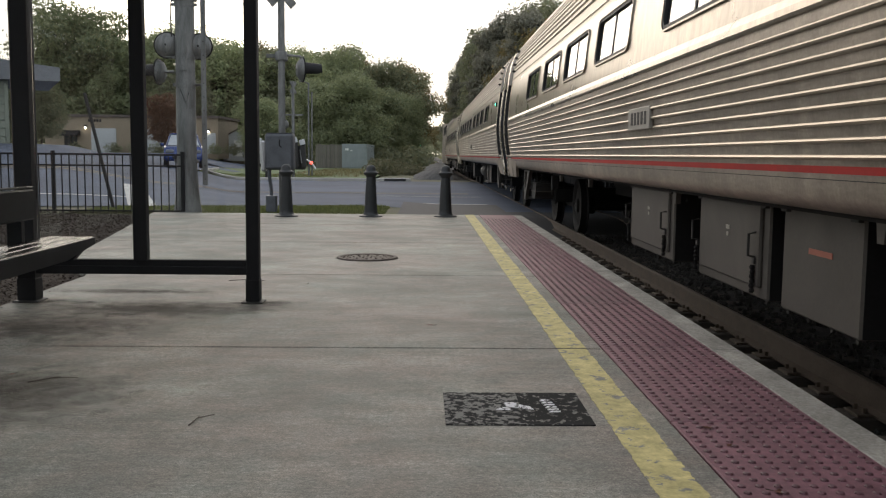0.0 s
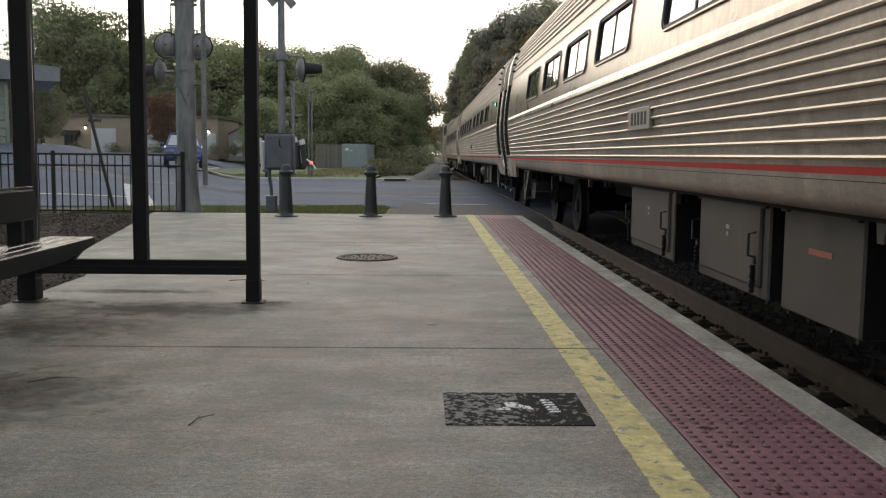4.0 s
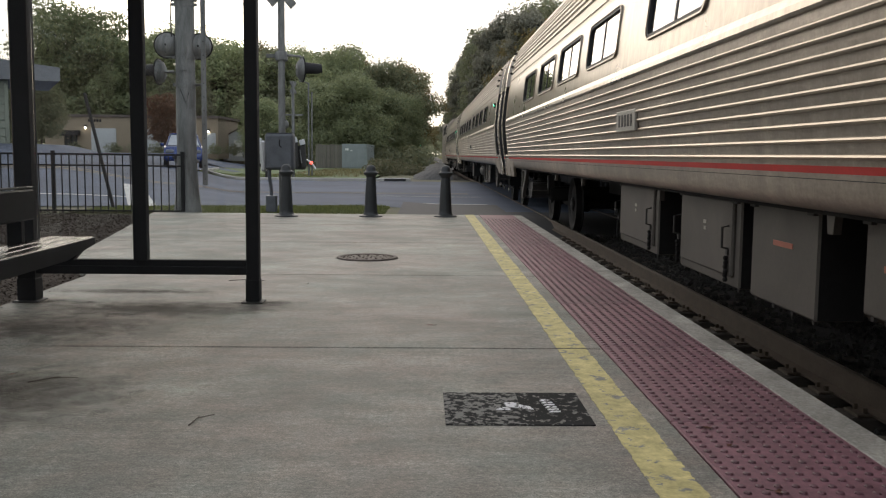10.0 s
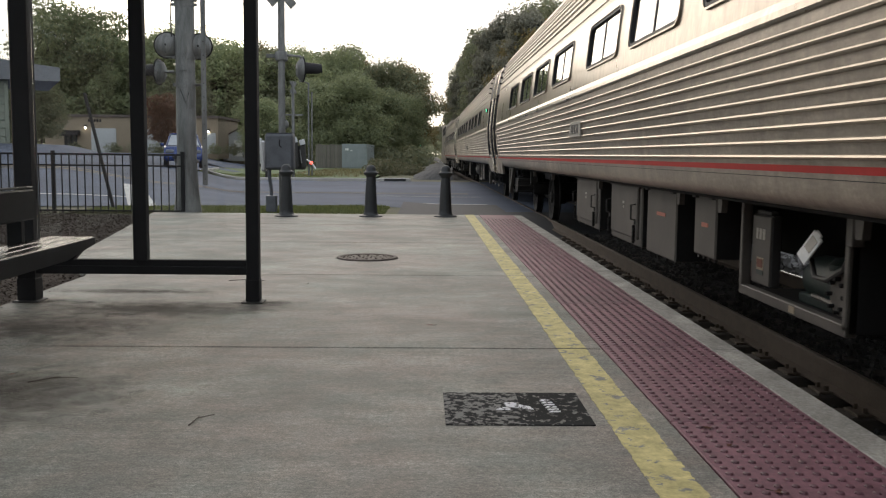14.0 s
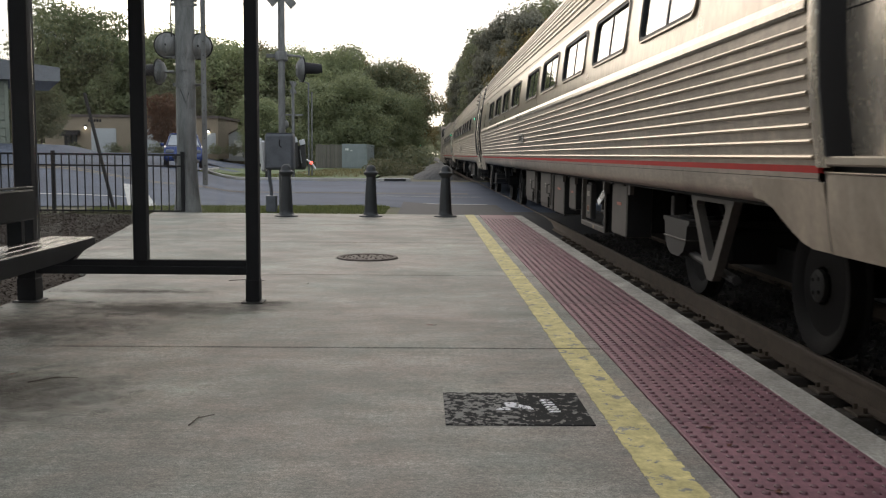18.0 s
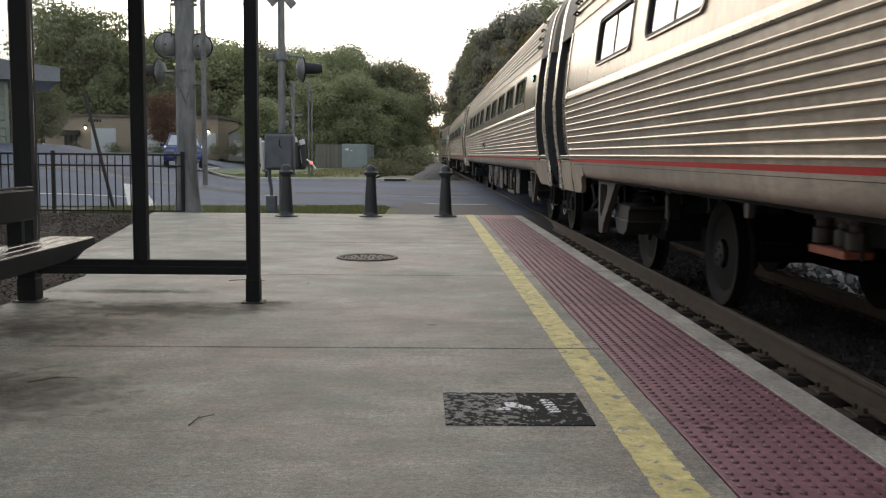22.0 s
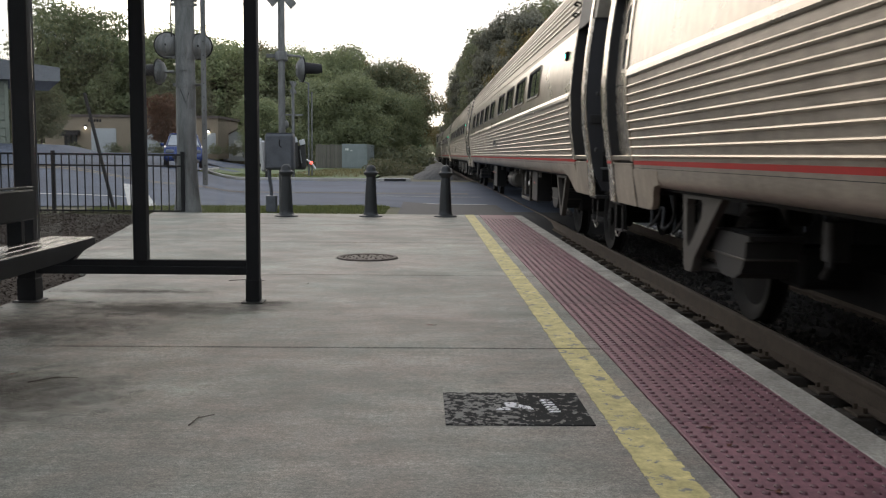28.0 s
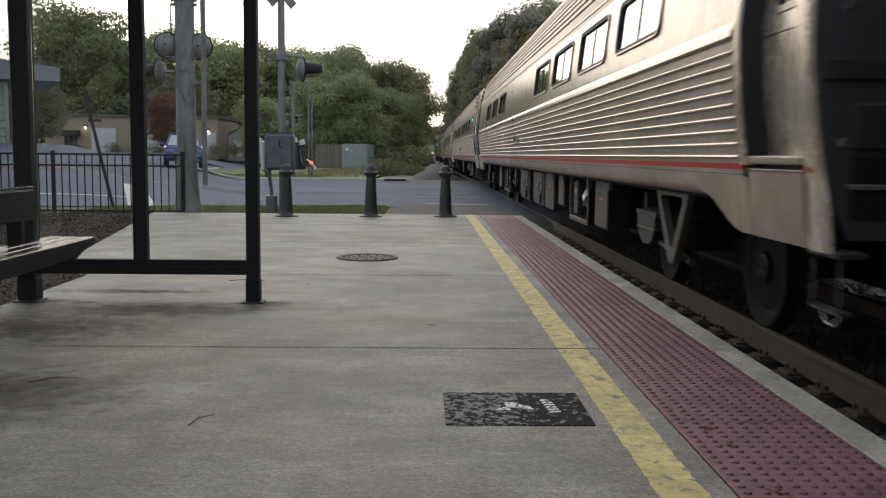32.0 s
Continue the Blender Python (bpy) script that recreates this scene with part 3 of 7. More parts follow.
# painted stencil patch, with what is left of its white letters
patch = tagged(empty("stencil_patch", 0.1, 3.66, 0.0), "worn black stencilled patch with white paint scraps", "marking")
bm = nb()
box(bm, 0.33, 0.61, 0, 0.51, 0.0005, 0.0045)
part("black_coat", bm, M_STENCIL, patch)
bm = nb()
box(bm, 0, 0.33, 0, 0.51, 0.0005, 0.0045)
part("black_coat", bm, M_STENCIL_W, patch, "badly flaked black coat")
for k in range(6):
    bm = nb()
    x0, y0 = 0.425 + 0.004 * k, 0.36 - k * 0.036
    prism(bm, [(x0, y0), (x0 + 0.05, y0 + 0.006), (x0 + 0.052, y0 + 0.024), (x0 + 0.012, y0 + 0.026)], 0.0045, 0.006, "z")
    part("white_bar", bm, M_WHITEP, patch)
for o in ([(0.22, 0.22), (0.29, 0.215), (0.28, 0.25), (0.25, 0.262)], [(0.27, 0.27), (0.33, 0.25), (0.345, 0.29), (0.30, 0.34), (0.265, 0.33)], [(0.335, 0.23), (0.385, 0.225), (0.37, 0.275), (0.34, 0.285)]):
    bm = nb()
    prism(bm, o, 0.0045, 0.006, "z")
    part("white_scrap", bm, M_WHITEP, patch)
for x, y, sx, sy in ((-1.85, 6.45, 1.3, 0.5), (-1.12, 6.72, 0.4, 0.2), (-2.45, 5.75, 1.2, 0.7), (-1.9, 4.1, 0.9, 0.8), (-2.2, 7.25, 0.9, 0.2), (-0.6, 9.73, 0.5, 0.42), (-2.75, 6.72, 0.5, 0.25)):
    bm = nb()
    box(bm, x - sx, x + sx, y - sy, y + sy, 0.0005, 0.0028)
    part("dirt_stain", bm, M_BLOTCH, platform, "dark blotch on the concrete")

# manhole cover
mh = tagged(empty("manhole_cover", -0.58, 9.73, 0.0), "rusty round cast iron manhole cover in concrete", "manhole cover")
bm = nb()
lathe(bm, [(0.275, 0.0), (0.275, 0.012), (0.285, 0.016), (0.315, 0.016), (0.325, 0.0)], 40, cap=False)
part("ring", bm, M_IRON, mh)
bm = nb()
lathe(bm, [(0.27, 0.0), (0.27, 0.009), (0.0, 0.010)], 40, cap=False)
part("lid", bm, M_IRON, mh)
bm = nb()
lathe(bm, [(0.014, 0.008), (0.011, 0.016)], 6)
stud = part("stud", bm, M_IRON, mh)
for rr in (0.08, 0.14, 0.2, 0.25):
    n = max(6, int(rr * 60))
    for q in range(n):
        a = 2 * math.pi * q / n
        twin(stud, pose(rr * math.cos(a), rr * math.sin(a), 0))

# ---- track ----
track = tagged(empty("track"), "rusty railway track on dark ballast", "railway track", kind="structure")
RAIL_PROF = [(-0.069, -0.17), (0.069, -0.17), (0.069, -0.158), (0.012, -0.142), (0.010, -0.045), (0.036, -0.035), (0.036, -0.008), (0.029, -0.0005), (-0.029, -0.0005), (-0.036, -0.008), (-0.036, -0.035), (-0.010, -0.045), (-0.012, -0.142), (-0.069, -0.158)]
for side in (-0.752, 0.752):
    bm = nb()
    prism(bm, [(TRACK_X + side + x, RAIL_Z + z) for x, z in RAIL_PROF], -90, 900, "y")
    part("rail", bm, M_RUST, track)
    bm = nb()
    box(bm, TRACK_X + side - 0.022 * (1 if side > 0 else -0.2), TRACK_X + side + 0.022 * (1 if side < 0 else 0.2), -90, 900, RAIL_Z - 0.002, RAIL_Z + 0.0015)
    part("running_surface", bm, M_RAILTOP, track, "polished top of the rail")
bm = nb()
box(bm, -1.29, 1.29, -0.11, 0.11, -0.18, 0.0, 0.012)
tie = part("tie", bm, M_TIE, track)
tie.matrix_basis = pose(TRACK_X, -4.0, RAIL_Z - 0.175)
bm = nb()
box(bm, -0.16, 0.16, -0.09, 0.09, 0.0, 0.018, 0.004)
for sx, sy in ((-0.1, -0.05), (0.1, 0.05), (-0.11, 0.05), (0.11, -0.05)):
    box(bm, sx - 0.012, sx + 0.012, sy - 0.012, sy + 0.012, 0.018, 0.05, 0.003)
plate_t = part("tie_plate", bm, M_RUST, track)
plate_t.matrix_basis = pose(TRACK_X - 0.752, -4.0, RAIL_Z - 0.175)
for k in range(1, 41):
    y = -4.0 + k * 0.51
    twin(tie, pose(TRACK_X + random.uniform(-0.02, 0.02), y, RAIL_Z - 0.175, 0, 0, random.uniform(-1, 1)))
    twin(plate_t, pose(TRACK_X - 0.752, y, RAIL_Z - 0.175))
# bed and stones
bm = nb()
prism(bm, [(1.83, -0.52), (1.83, -0.48), (2.1, -0.47), (2.62, -0.45), (2.85, -0.385), (3.39, -0.372), (4.8, -0.375), (5.6, -0.46), (7.2, -0.6), (7.2, -0.7), (1.83, -0.7)], -60, 17.4, "y")
part("ballast_bed", bm, M_BALLAST_DARK, track, "dark ballast bed")
bm = nb()
prism(bm, [(0.4, -0.62), (1.3, -0.5), (2.0, -0.42), (4.8, -0.42), (5.6, -0.46), (7.2, -0.62), (7.2, -0.8), (0.4, -0.8)], 48.5, 600, "y")
part("ballast_bed", bm, M_BED, track, "grey ballast bed")


def stones(name, n, xr, yr, zf, size, material, parent, label):
    """Broken stones, strewn: eight-cornered lumps, all in one mesh."""
    rng = np.random.default_rng(5)
    cube = np.array([(x, y, z) for x in (-1, 1) for y in (-1, 1) for z in (-1, 1)], float)
    quads = [(0, 1, 3, 2), (4, 6, 7, 5), (0, 4, 5, 1), (2, 3, 7, 6), (0, 2, 6, 4), (1, 5, 7, 3)]
    verts, faces = [], []
    for i in range(n):
        x, y = rng.uniform(*xr), yr[0] + (yr[1] - yr[0]) * rng.random() ** 1.3
        s = size * rng.uniform(0.55, 1.25) * np.array([rng.uniform(0.7, 1.3), rng.uniform(0.7, 1.3), rng.uniform(0.5, 0.9)])
        r = np.array(Euler(rng.uniform(0, 6.28, 3)).to_matrix())
        p = (cube * rng.uniform(0.55, 1.0, (8, 3)) * s) @ r.T + (x, y, zf(x) + rng.uniform(-0.3, 0.6) * size)
        b = len(verts)
        verts += [tuple(v) for v in p]
        faces += [tuple(b + q for q in f) for f in quads]
    me = bpy.data.meshes.new(name)
    me.from_pydata(verts, [], faces)
    me.materials.append(material)
    ob = new(name, me)
    ob.parent = parent
    return tagged(ob, label, kind="stuff")


# the train's shade between the rails is put into the stones' dark colour
stones("ballast", 12000, (1.83, 4.95), (1.5, 17.2), lambda x: -0.465 + 0.09 * sstep(2.6, 2.9, x), 0.021, M_BALLAST_DARK, track, "ballast stones between the rails, coloured dark for shade")
stones("ballast", 5200, (4.3, 6.6), (2.5, 20), lambda x: -0.40 + 0.16 * sstep(4.3, 4.9, x) - 0.2 * sstep(5.6, 6.6, x), 0.055, M_STONE, track, "pale grey ballast stones beyond the far rail")

# ---- train ----
COACH_L = 26.08
SPACING = 26.93
FRONT0 = 20.09
END_W = 1.14  # from a coach's end to where its ribs begin
# half the width and the height above the rail: a rounded sill, a side that leans out to the belt, a curved roof
HALF = [(1.40, 1.035), (1.49, 1.045), (1.545, 1.07), (1.572, 1.11), (1.582, 1.17), (1.590, 1.25), (1.622, 1.45), (1.645, 1.62), (1.658, 1.78), (1.664, 1.90), (1.664, 1.99), (1.659, 2.07),
        (1.653, 2.14), (1.646, 2.24), (1.637, 2.36), (1.624, 2.48), (1.605, 2.62), (1.585, 2.76), (1.565, 2.90), (1.54, 3.08), (1.495, 3.27), (1.42, 3.43), (1.31, 3.57), (1.16, 3.69), (0.95, 3.80), (0.70, 3.88), (0.36, 3.94), (0.0, 3.96)]


def side_x(z):
    """Half the coach's width at a height above the rail."""
    for (x0, z0), (x1, z1) in zip(HALF, HALF[1:]):
        if z <= z1:
            return x0 + (x1 - x0) * max(0.0, (z - z0)) / (z1 - z0)
    return 0.0


WIN_Z0, WIN_Z1 = 2.225, 2.635
GAUGE_R = 0.457


def along(u):
    """From the distance behind the coach's front end to its own y."""
    return COACH_L / 2 - u


def skin(bm, z0, z1, u0, u1, side=-1, inset=0.0):
    """The coach's skin between two heights and two distances."""
    zs = sorted({z0, z1} | {z for _, z in HALF if z0 < z < z1})
    rows = [[bm.verts.new((side * (side_x(z) - inset), along(u), z)) for u in (u0, u1)] for z in zs]
    for a, b in zip(rows, rows[1:]):
        bm.faces.new((a[0], a[1], b[1], b[0]))


def bar_along(bm, outline, u0, u1):
    prism(bm, outline, along(u1), along(u0), "y")


def coach_side(coach, windows, plate_u, near, pl=0.73):
    side = -1 if near else 1
    u0, u1 = END_W, COACH_L - END_W
    bm = nb()
    skin(bm, 1.035, 2.04, u0, u1, side)
    skin(bm, 1.035, 2.04, u0, u1, side, 0.07)
    part("lower_side", bm, M_STEEL_DULL, coach, "dusty ribbed stainless side panel", True)
    bm = nb()
    stops = [u0] + [v for w in windows for v in (w + 0.03, w + 1.55)] + [u1]
    for a, b in zip(stops[::2], stops[1::2]):
        skin(bm, WIN_Z0, WIN_Z1, a, b, side)
        skin(bm, WIN_Z0, WIN_Z1, a, b, side, 0.07)
    for za, zb in ((2.04, WIN_Z0), (WIN_Z1, 2.76)):
        skin(bm, za, zb, u0, u1, side)
        skin(bm, za, zb, u0, u1, side, 0.07)
    part("window_band", bm, M_STEEL, coach, "smooth reflective stainless window band", True)
    for w in windows:
        tilt = math.degrees(math.atan2(side_x(WIN_Z0) - side_x(WIN_Z1), WIN_Z1 - WIN_Z0)) * -side
        bm = nb()
        h = WIN_Z1 - WIN_Z0
        ring_prism(bm, rounded(-0.775, 0.775, -0.02, h + 0.02, 0.09), rounded(-0.75, 0.75, 0.008, h - 0.008, 0.075), -0.03, 0.010)
        box(bm, -0.03, -0.006, -0.018, 0.018, 0.008, h - 0.008)
        fr = part("window", bm, M_GASKET, coach, "black rubber framed coach window")
        fr.matrix_basis = pose(side * side_x(WIN_Z0), along(w + 0.79), WIN_Z0, 0, tilt, 0) @ pose(0, 0, 0, 0, 0, 180 if side < 0 else 0)
        bm = nb()
        ring_prism(bm, rounded(-0.79, 0.79, -0.036, h + 0.03, 0.10), rounded(-0.777, 0.777, -0.022, h + 0.022, 0.092), -0.01, 0.018)
        part("trim", bm, M_RIB, fr, "bright metal trim")
        for a, b in ((-0.76, -0.018), (0.018, 0.76)):
            bm = nb()
            box(bm, -0.018, -0.012, a, b, 0.006, h - 0.006)
            pn = part("pane", bm, M_GLASS, fr)
            pn.visible_shadow = False
    # ribs
    for k in range(9):
        z = 1.298 + k * 0.0727
        x = side * side_x(z)
        o = [(x, z - 0.013), (x + side * 0.017, z - 0.011), (x + side * 0.022, z - 0.002), (x + side * 0.016, z + 0.007), (x, z + 0.011)]
        if plate_u and near and 3 <= k <= 5:
            runs = [(u0 + 0.02, plate_u), (plate_u + pl, u1 - 0.02)]
        else:
            runs = [(u0 + 0.02, u1 - 0.02)]
        bm = nb()
        for a, b in runs:
            bar_along(bm, o, a, b)
        part("rib", bm, M_RIB, coach)
    x = side * side_x(2.03)
    bm = nb()
    bar_along(bm, [(x, 1.946), (x + side * 0.020, 1.950), (x + side * 0.027, 1.964), (x + side * 0.022, 2.0), (x + side * 0.002, 2.045), (x - side * 0.01, 2.05)], u0 + 0.02, u1 - 0.02)
    part("belt_moulding", bm, M_STEEL, coach, "bright belt moulding under the windows")
    bm = nb()
    x = side * side_x(1.21)
    bar_along(bm, [(x + side * -0.02, 1.224), (side * (side_x(1.224) + 0.003), 1.224), (side * (side_x(1.258) + 0.003), 1.258), (x + side * -0.02, 1.258)], u0, u1)
    part("red_stripe", bm, M_REDS, coach, "red stripe")
    bm = nb()
    bar_along(bm, [(x - side * 0.01, 1.195), (side * (side_x(1.195) + 0.0025), 1.195), (side * (side_x(1.199) + 0.0025), 1.199), (x - side * 0.01, 1.199)], u0, u1)
    part("sill_seam", bm, M_GASKET, coach)
    # ends: door, corner post, skirt
    for end in (0, 1):
        def uu(v):
            return v if end == 0 else COACH_L - v
        def bx(bm, x0, x1, a, b, z0, z1, bev=0.0):
            ya, yb = sorted((along(uu(a)), along(uu(b))))
            xa, xb = sorted((side * x0, side * x1))
            box(bm, xa, xb, ya, yb, z0, z1, bev)
        w = END_W
        deep = 0.078 if end == 0 else 0.118
        p = 0.24 if end == 0 else 0.262
        tip = 0.0 if end == 0 else 0.125  # the end wall stands this far back from the buffers' line
        bm = nb()
        for a, b in ((tip, p), (w - 0.085, w)):
            def flare(z):  # the post widens towards its foot
                return 0.045 * sstep(1.28, 0.95, z) if end == 1 and b == p else 0.0
            rows = []
            zs = [0.86, 1.0] + [z for _, z in HALF if 1.07 < z <= 2.76] if b == p else [z for _, z in HALF if 1.2 < z <= 2.76]
            for z in zs:
                sx = side_x(z) if z > 1.2 else 1.545 + 0.03 * (z - 0.86) / 0.34
                sx += 0.012
                rows.append([bm.verts.new((side * q, along(uu(v)), z)) for q, v in ((sx - (0.2 if end == 0 else 0.03), a - flare(z)), (sx - 0.024, a - flare(z)), (sx - 0.007, a - flare(z) + 0.01), (sx, a - flare(z) + 0.03) if b > a + 0.09 else (sx, a + 0.02), (sx, b), (sx - 0.16, b))])
            for r0, r1 in zip(rows, rows[1:]):
                for q in range(5):
                    bm.faces.new((r0[q], r0[q + 1], r1[q + 1], r1[q]))
            bm.faces.new(rows[0])
            bm.faces.new(rows[-1])
        part("corner_post", bm, M_DOOR, coach, "polished stainless corner post", True)
        bm = nb()
        bx(bm, side_x(1.21) - 0.1, side_x(1.21) + 0.016, tip + 0.05, p - 0.015, 1.224, 1.258)
        part("stripe_mark", bm, M_REDS, coach)
        bm = nb()
        skin(bm, 1.29, 2.76, uu(p - 0.02), uu(w - 0.09), side, deep)
        skin(bm, 1.29, 2.76, uu(p - 0.02), uu(w - 0.09), side, deep + 0.035)
        door = part("door", bm, M_DOOR, coach, "bright stainless vestibule door", True)
        bm = nb()
        c = (p + w) / 2
        lean = math.degrees(math.atan2(side_x(2.04) - side_x(2.68), 0.64)) * -side
        at = pose(side * (side_x(2.04) - deep), along(uu(c)), 2.04, 0, lean, 0)
        ring_prism(bm, rounded(-0.20, 0.20, 0.0, 0.64, 0.09), rounded(-0.165, 0.165, 0.035, 0.605, 0.07), -0.012, 0.012)
        dw = part("door_window", bm, M_RIB, door, "bright framed door window")
        dw.matrix_basis = at
        bm = nb()
        box(bm, -0.004, 0.004, -0.185, 0.185, 0.02, 0.62)
        part("door_pane", bm, M_CARG, door, "dark door pane").matrix_basis = at @ pose(side * 0.004, 0, 0)
        bm = nb()
        bx(bm, side_x(1.94) - deep - 0.01, side_x(1.94) - deep + 0.002, p + 0.03, w - 0.11, 1.937, 1.943)
        part("door_seam", bm, M_UNDER, door)
        bm = nb()
        jamb = [(side * 1.36, 1.3)] + [(side * (side_x(z) + 0.006), z) for z in (1.3, 1.6, 2.0, 2.08, 2.35, 2.62, 2.76)] + [(side * 1.36, 2.76)]
        ya, yb = sorted((along(uu(w - 0.108)), along(uu(w - 0.086))))
        prism(bm, jamb, ya, yb, "y")
        part("door_seal", bm, M_GASKET, coach, "black rubber door seal")
        bm = nb()
        ya, yb = sorted((along(uu(p + 0.001)), along(uu(p + 0.024))))
        prism(bm, jamb, ya, yb, "y")
        part("door_seal", bm, M_GASKET, coach, "black rubber door seal")
        bm = nb()
        bx(bm, 1.40, 1.60, p + 0.045, w - 0.088, 1.258, 1.302, 0.008)
        part("threshold", bm, M_RIB, coach, "bright door threshold")
        bm = nb()
        rows = []
        for z, sx in ((0.86, 1.535), (0.98, 1.56), (1.1, 1.575), (1.222, 1.585)):
            rows.append([bm.verts.new((side * q, along(uu(v)), z)) for q, v in ((sx - 0.08, p + 0.062), (sx, p + 0.062), (sx, w - 0.078), (sx - 0.08, w - 0.078))])
        for r0, r1 in zip(rows, rows[1:]):
            for q in range(4):
                bm.faces.new((r0[q], r0[(q + 1) % 4], r1[(q + 1) % 4], r1[q]))
        bm.faces.new(rows[0])
        bm.faces.new(rows[-1])
        part("step_cover", bm, M_SKIRT, coach, "dented pale grey step cover panel", True)
        bm = nb()
        bx(bm, 1.50, 1.592, p + 0.062, w - 0.078, 1.224, 1.232, 0.002)
        part("cover_lip", bm, M_RIB, coach, "bright worn lip of the step cover")
        # dark backing added so that the gaps round the cover look deep
        bm = nb()
        for za, zb, o in ((0.87, 1.05, 1.49), (1.05, 1.256, 1.515)):
            bx(bm, 1.40, o, p - 0.01, w + 0.02, za, zb)
        part("step_well", bm, M_GASKET, coach, "dark backing behind the cover's gaps")
        # dark strips fill the gaps in place of their shade
        for va, vb in ((p + 0.001, p + 0.061), (w - 0.077, w - 0.051)):
            bm = nb()
            rows = []
            for z, sx in ((0.87, 1.532), (0.98, 1.553), (1.1, 1.568), (1.22, 1.578)):
                rows.append([bm.verts.new((side * q, along(uu(v)), z)) for q, v in ((sx - 0.08, va), (sx, va), (sx, vb), (sx - 0.08, vb))])
            for r0, r1 in zip(rows, rows[1:]):
                for q in range(4):
                    bm.faces.new((r0[q], r0[(q + 1) % 4], r1[(q + 1) % 4], r1[q]))
            part("cover_gap", bm, M_GASKET, coach, "dark strip for the shaded gap beside the step cover")
        # dark strip paints the recess's shade above the door; post runs to roof
        bm = nb()
        skin(bm, 2.75, 3.55, uu(p + 0.004), uu(w - 0.09), side, -0.008)
        skin(bm, 2.75, 3.55, uu(p + 0.004), uu(w - 0.09), side, 0.03)
        part("door_header", bm, M_GASKET, coach, "dark strip for the shaded recess above the door", True)
        bm = nb()
        skin(bm, 2.75, 3.57, uu(tip + 0.02), uu(p), side, -0.016)
        skin(bm, 2.75, 3.57, uu(tip + 0.02), uu(p), side, 0.03)
        part("roof_post", bm, M_DOOR, coach, "polished post running up to the roof", True)
        # skirt that sweeps up to the truck
        bm = nb()
        if end == 0:
            low = [(1.09, 0.86), (1.46, 0.86), (1.55, 0.875), (1.61, 0.91), (1.65, 0.96), (1.70, 1.02), (1.78, 1.06), (1.92, 1.075)]
        else:
            low = [(1.09, 0.86), (1.30, 0.86), (1.42, 0.88), (1.54, 0.92), (1.64, 0.97), (1.75, 1.03), (1.87, 1.065), (2.0, 1.075)]
        rows = []
        for u, z in low:
            rows.append([bm.verts.new((side * (side_x(max(q, 1.2)) - 0.06 * sstep(1.2, 0.86, q) + dx), along(uu(u)), q)) for q, dx in ((z, 0.003), ((z + 1.184) / 2, 0.003), (1.184, 0.003), (1.184, -0.05), (z, -0.05))])
        for r0, r1 in zip(rows, rows[1:]):
            for q in range(5):
                bm.faces.new((r0[q], r0[(q + 1) % 5], r1[(q + 1) % 5], r1[q]))
        bm.faces.new(rows[0])
        bm.faces.new(rows[-1])
        part("end_skirt", bm, M_SKIRT, coach, "pale grey end skirt", True)
        if near:
            # grab rail on the front end, step stirrup
            if end == 0:
                bm = nb()
                ya, sx = along(-0.085), -1.588
                tube(bm, [(sx + 0.03, along(0.03), 1.99), (sx, along(-0.06), 1.985), (sx, ya, 1.95), (sx, ya, 1.40), (sx, along(-0.06), 1.355), (sx + 0.03, along(0.03), 1.35)], 0.014, 8)
                for z in (1.99, 1.35):
                    box(bm, sx, sx + 0.05, along(0.035), along(-0.012), z - 0.03, z + 0.03, 0.006)
                part("grab_rail", bm, M_RIB, coach, "bent steel grab rail")
            else:
                for z in (1.36, 1.95):
                    bm = nb()
                    bx(bm, 1.53, 1.56, -0.035, 0.02, z - 0.022, z + 0.022, 0.008)
                    part("rail_bracket", bm, M_TRUCK, coach)
            bm = nb()
            for v in (0.055, 0.335):
                bx(bm, 1.492, 1.506, v, v + 0.016, 0.59, 0.86)
            bx(bm, 1.44, 1.51, 0.05, 0.355, 0.578, 0.592)
            bx(bm, 1.40, 1.535, 0.02, 0.36, 0.838, 0.872, 0.006)
            part("step_stirrup", bm, M_TRUCK, coach, "steel step stirrup")
            bm = nb()
            tube(bm, [(-1.50, along(uu(0.24 - 0.02 * q)), 0.578 - 0.055 * math.sin(math.pi * q / 10)) for q in range(11)], 0.006, 6)
            part("loop", bm, M_LTGREY, coach, "pale wire loop under the step")


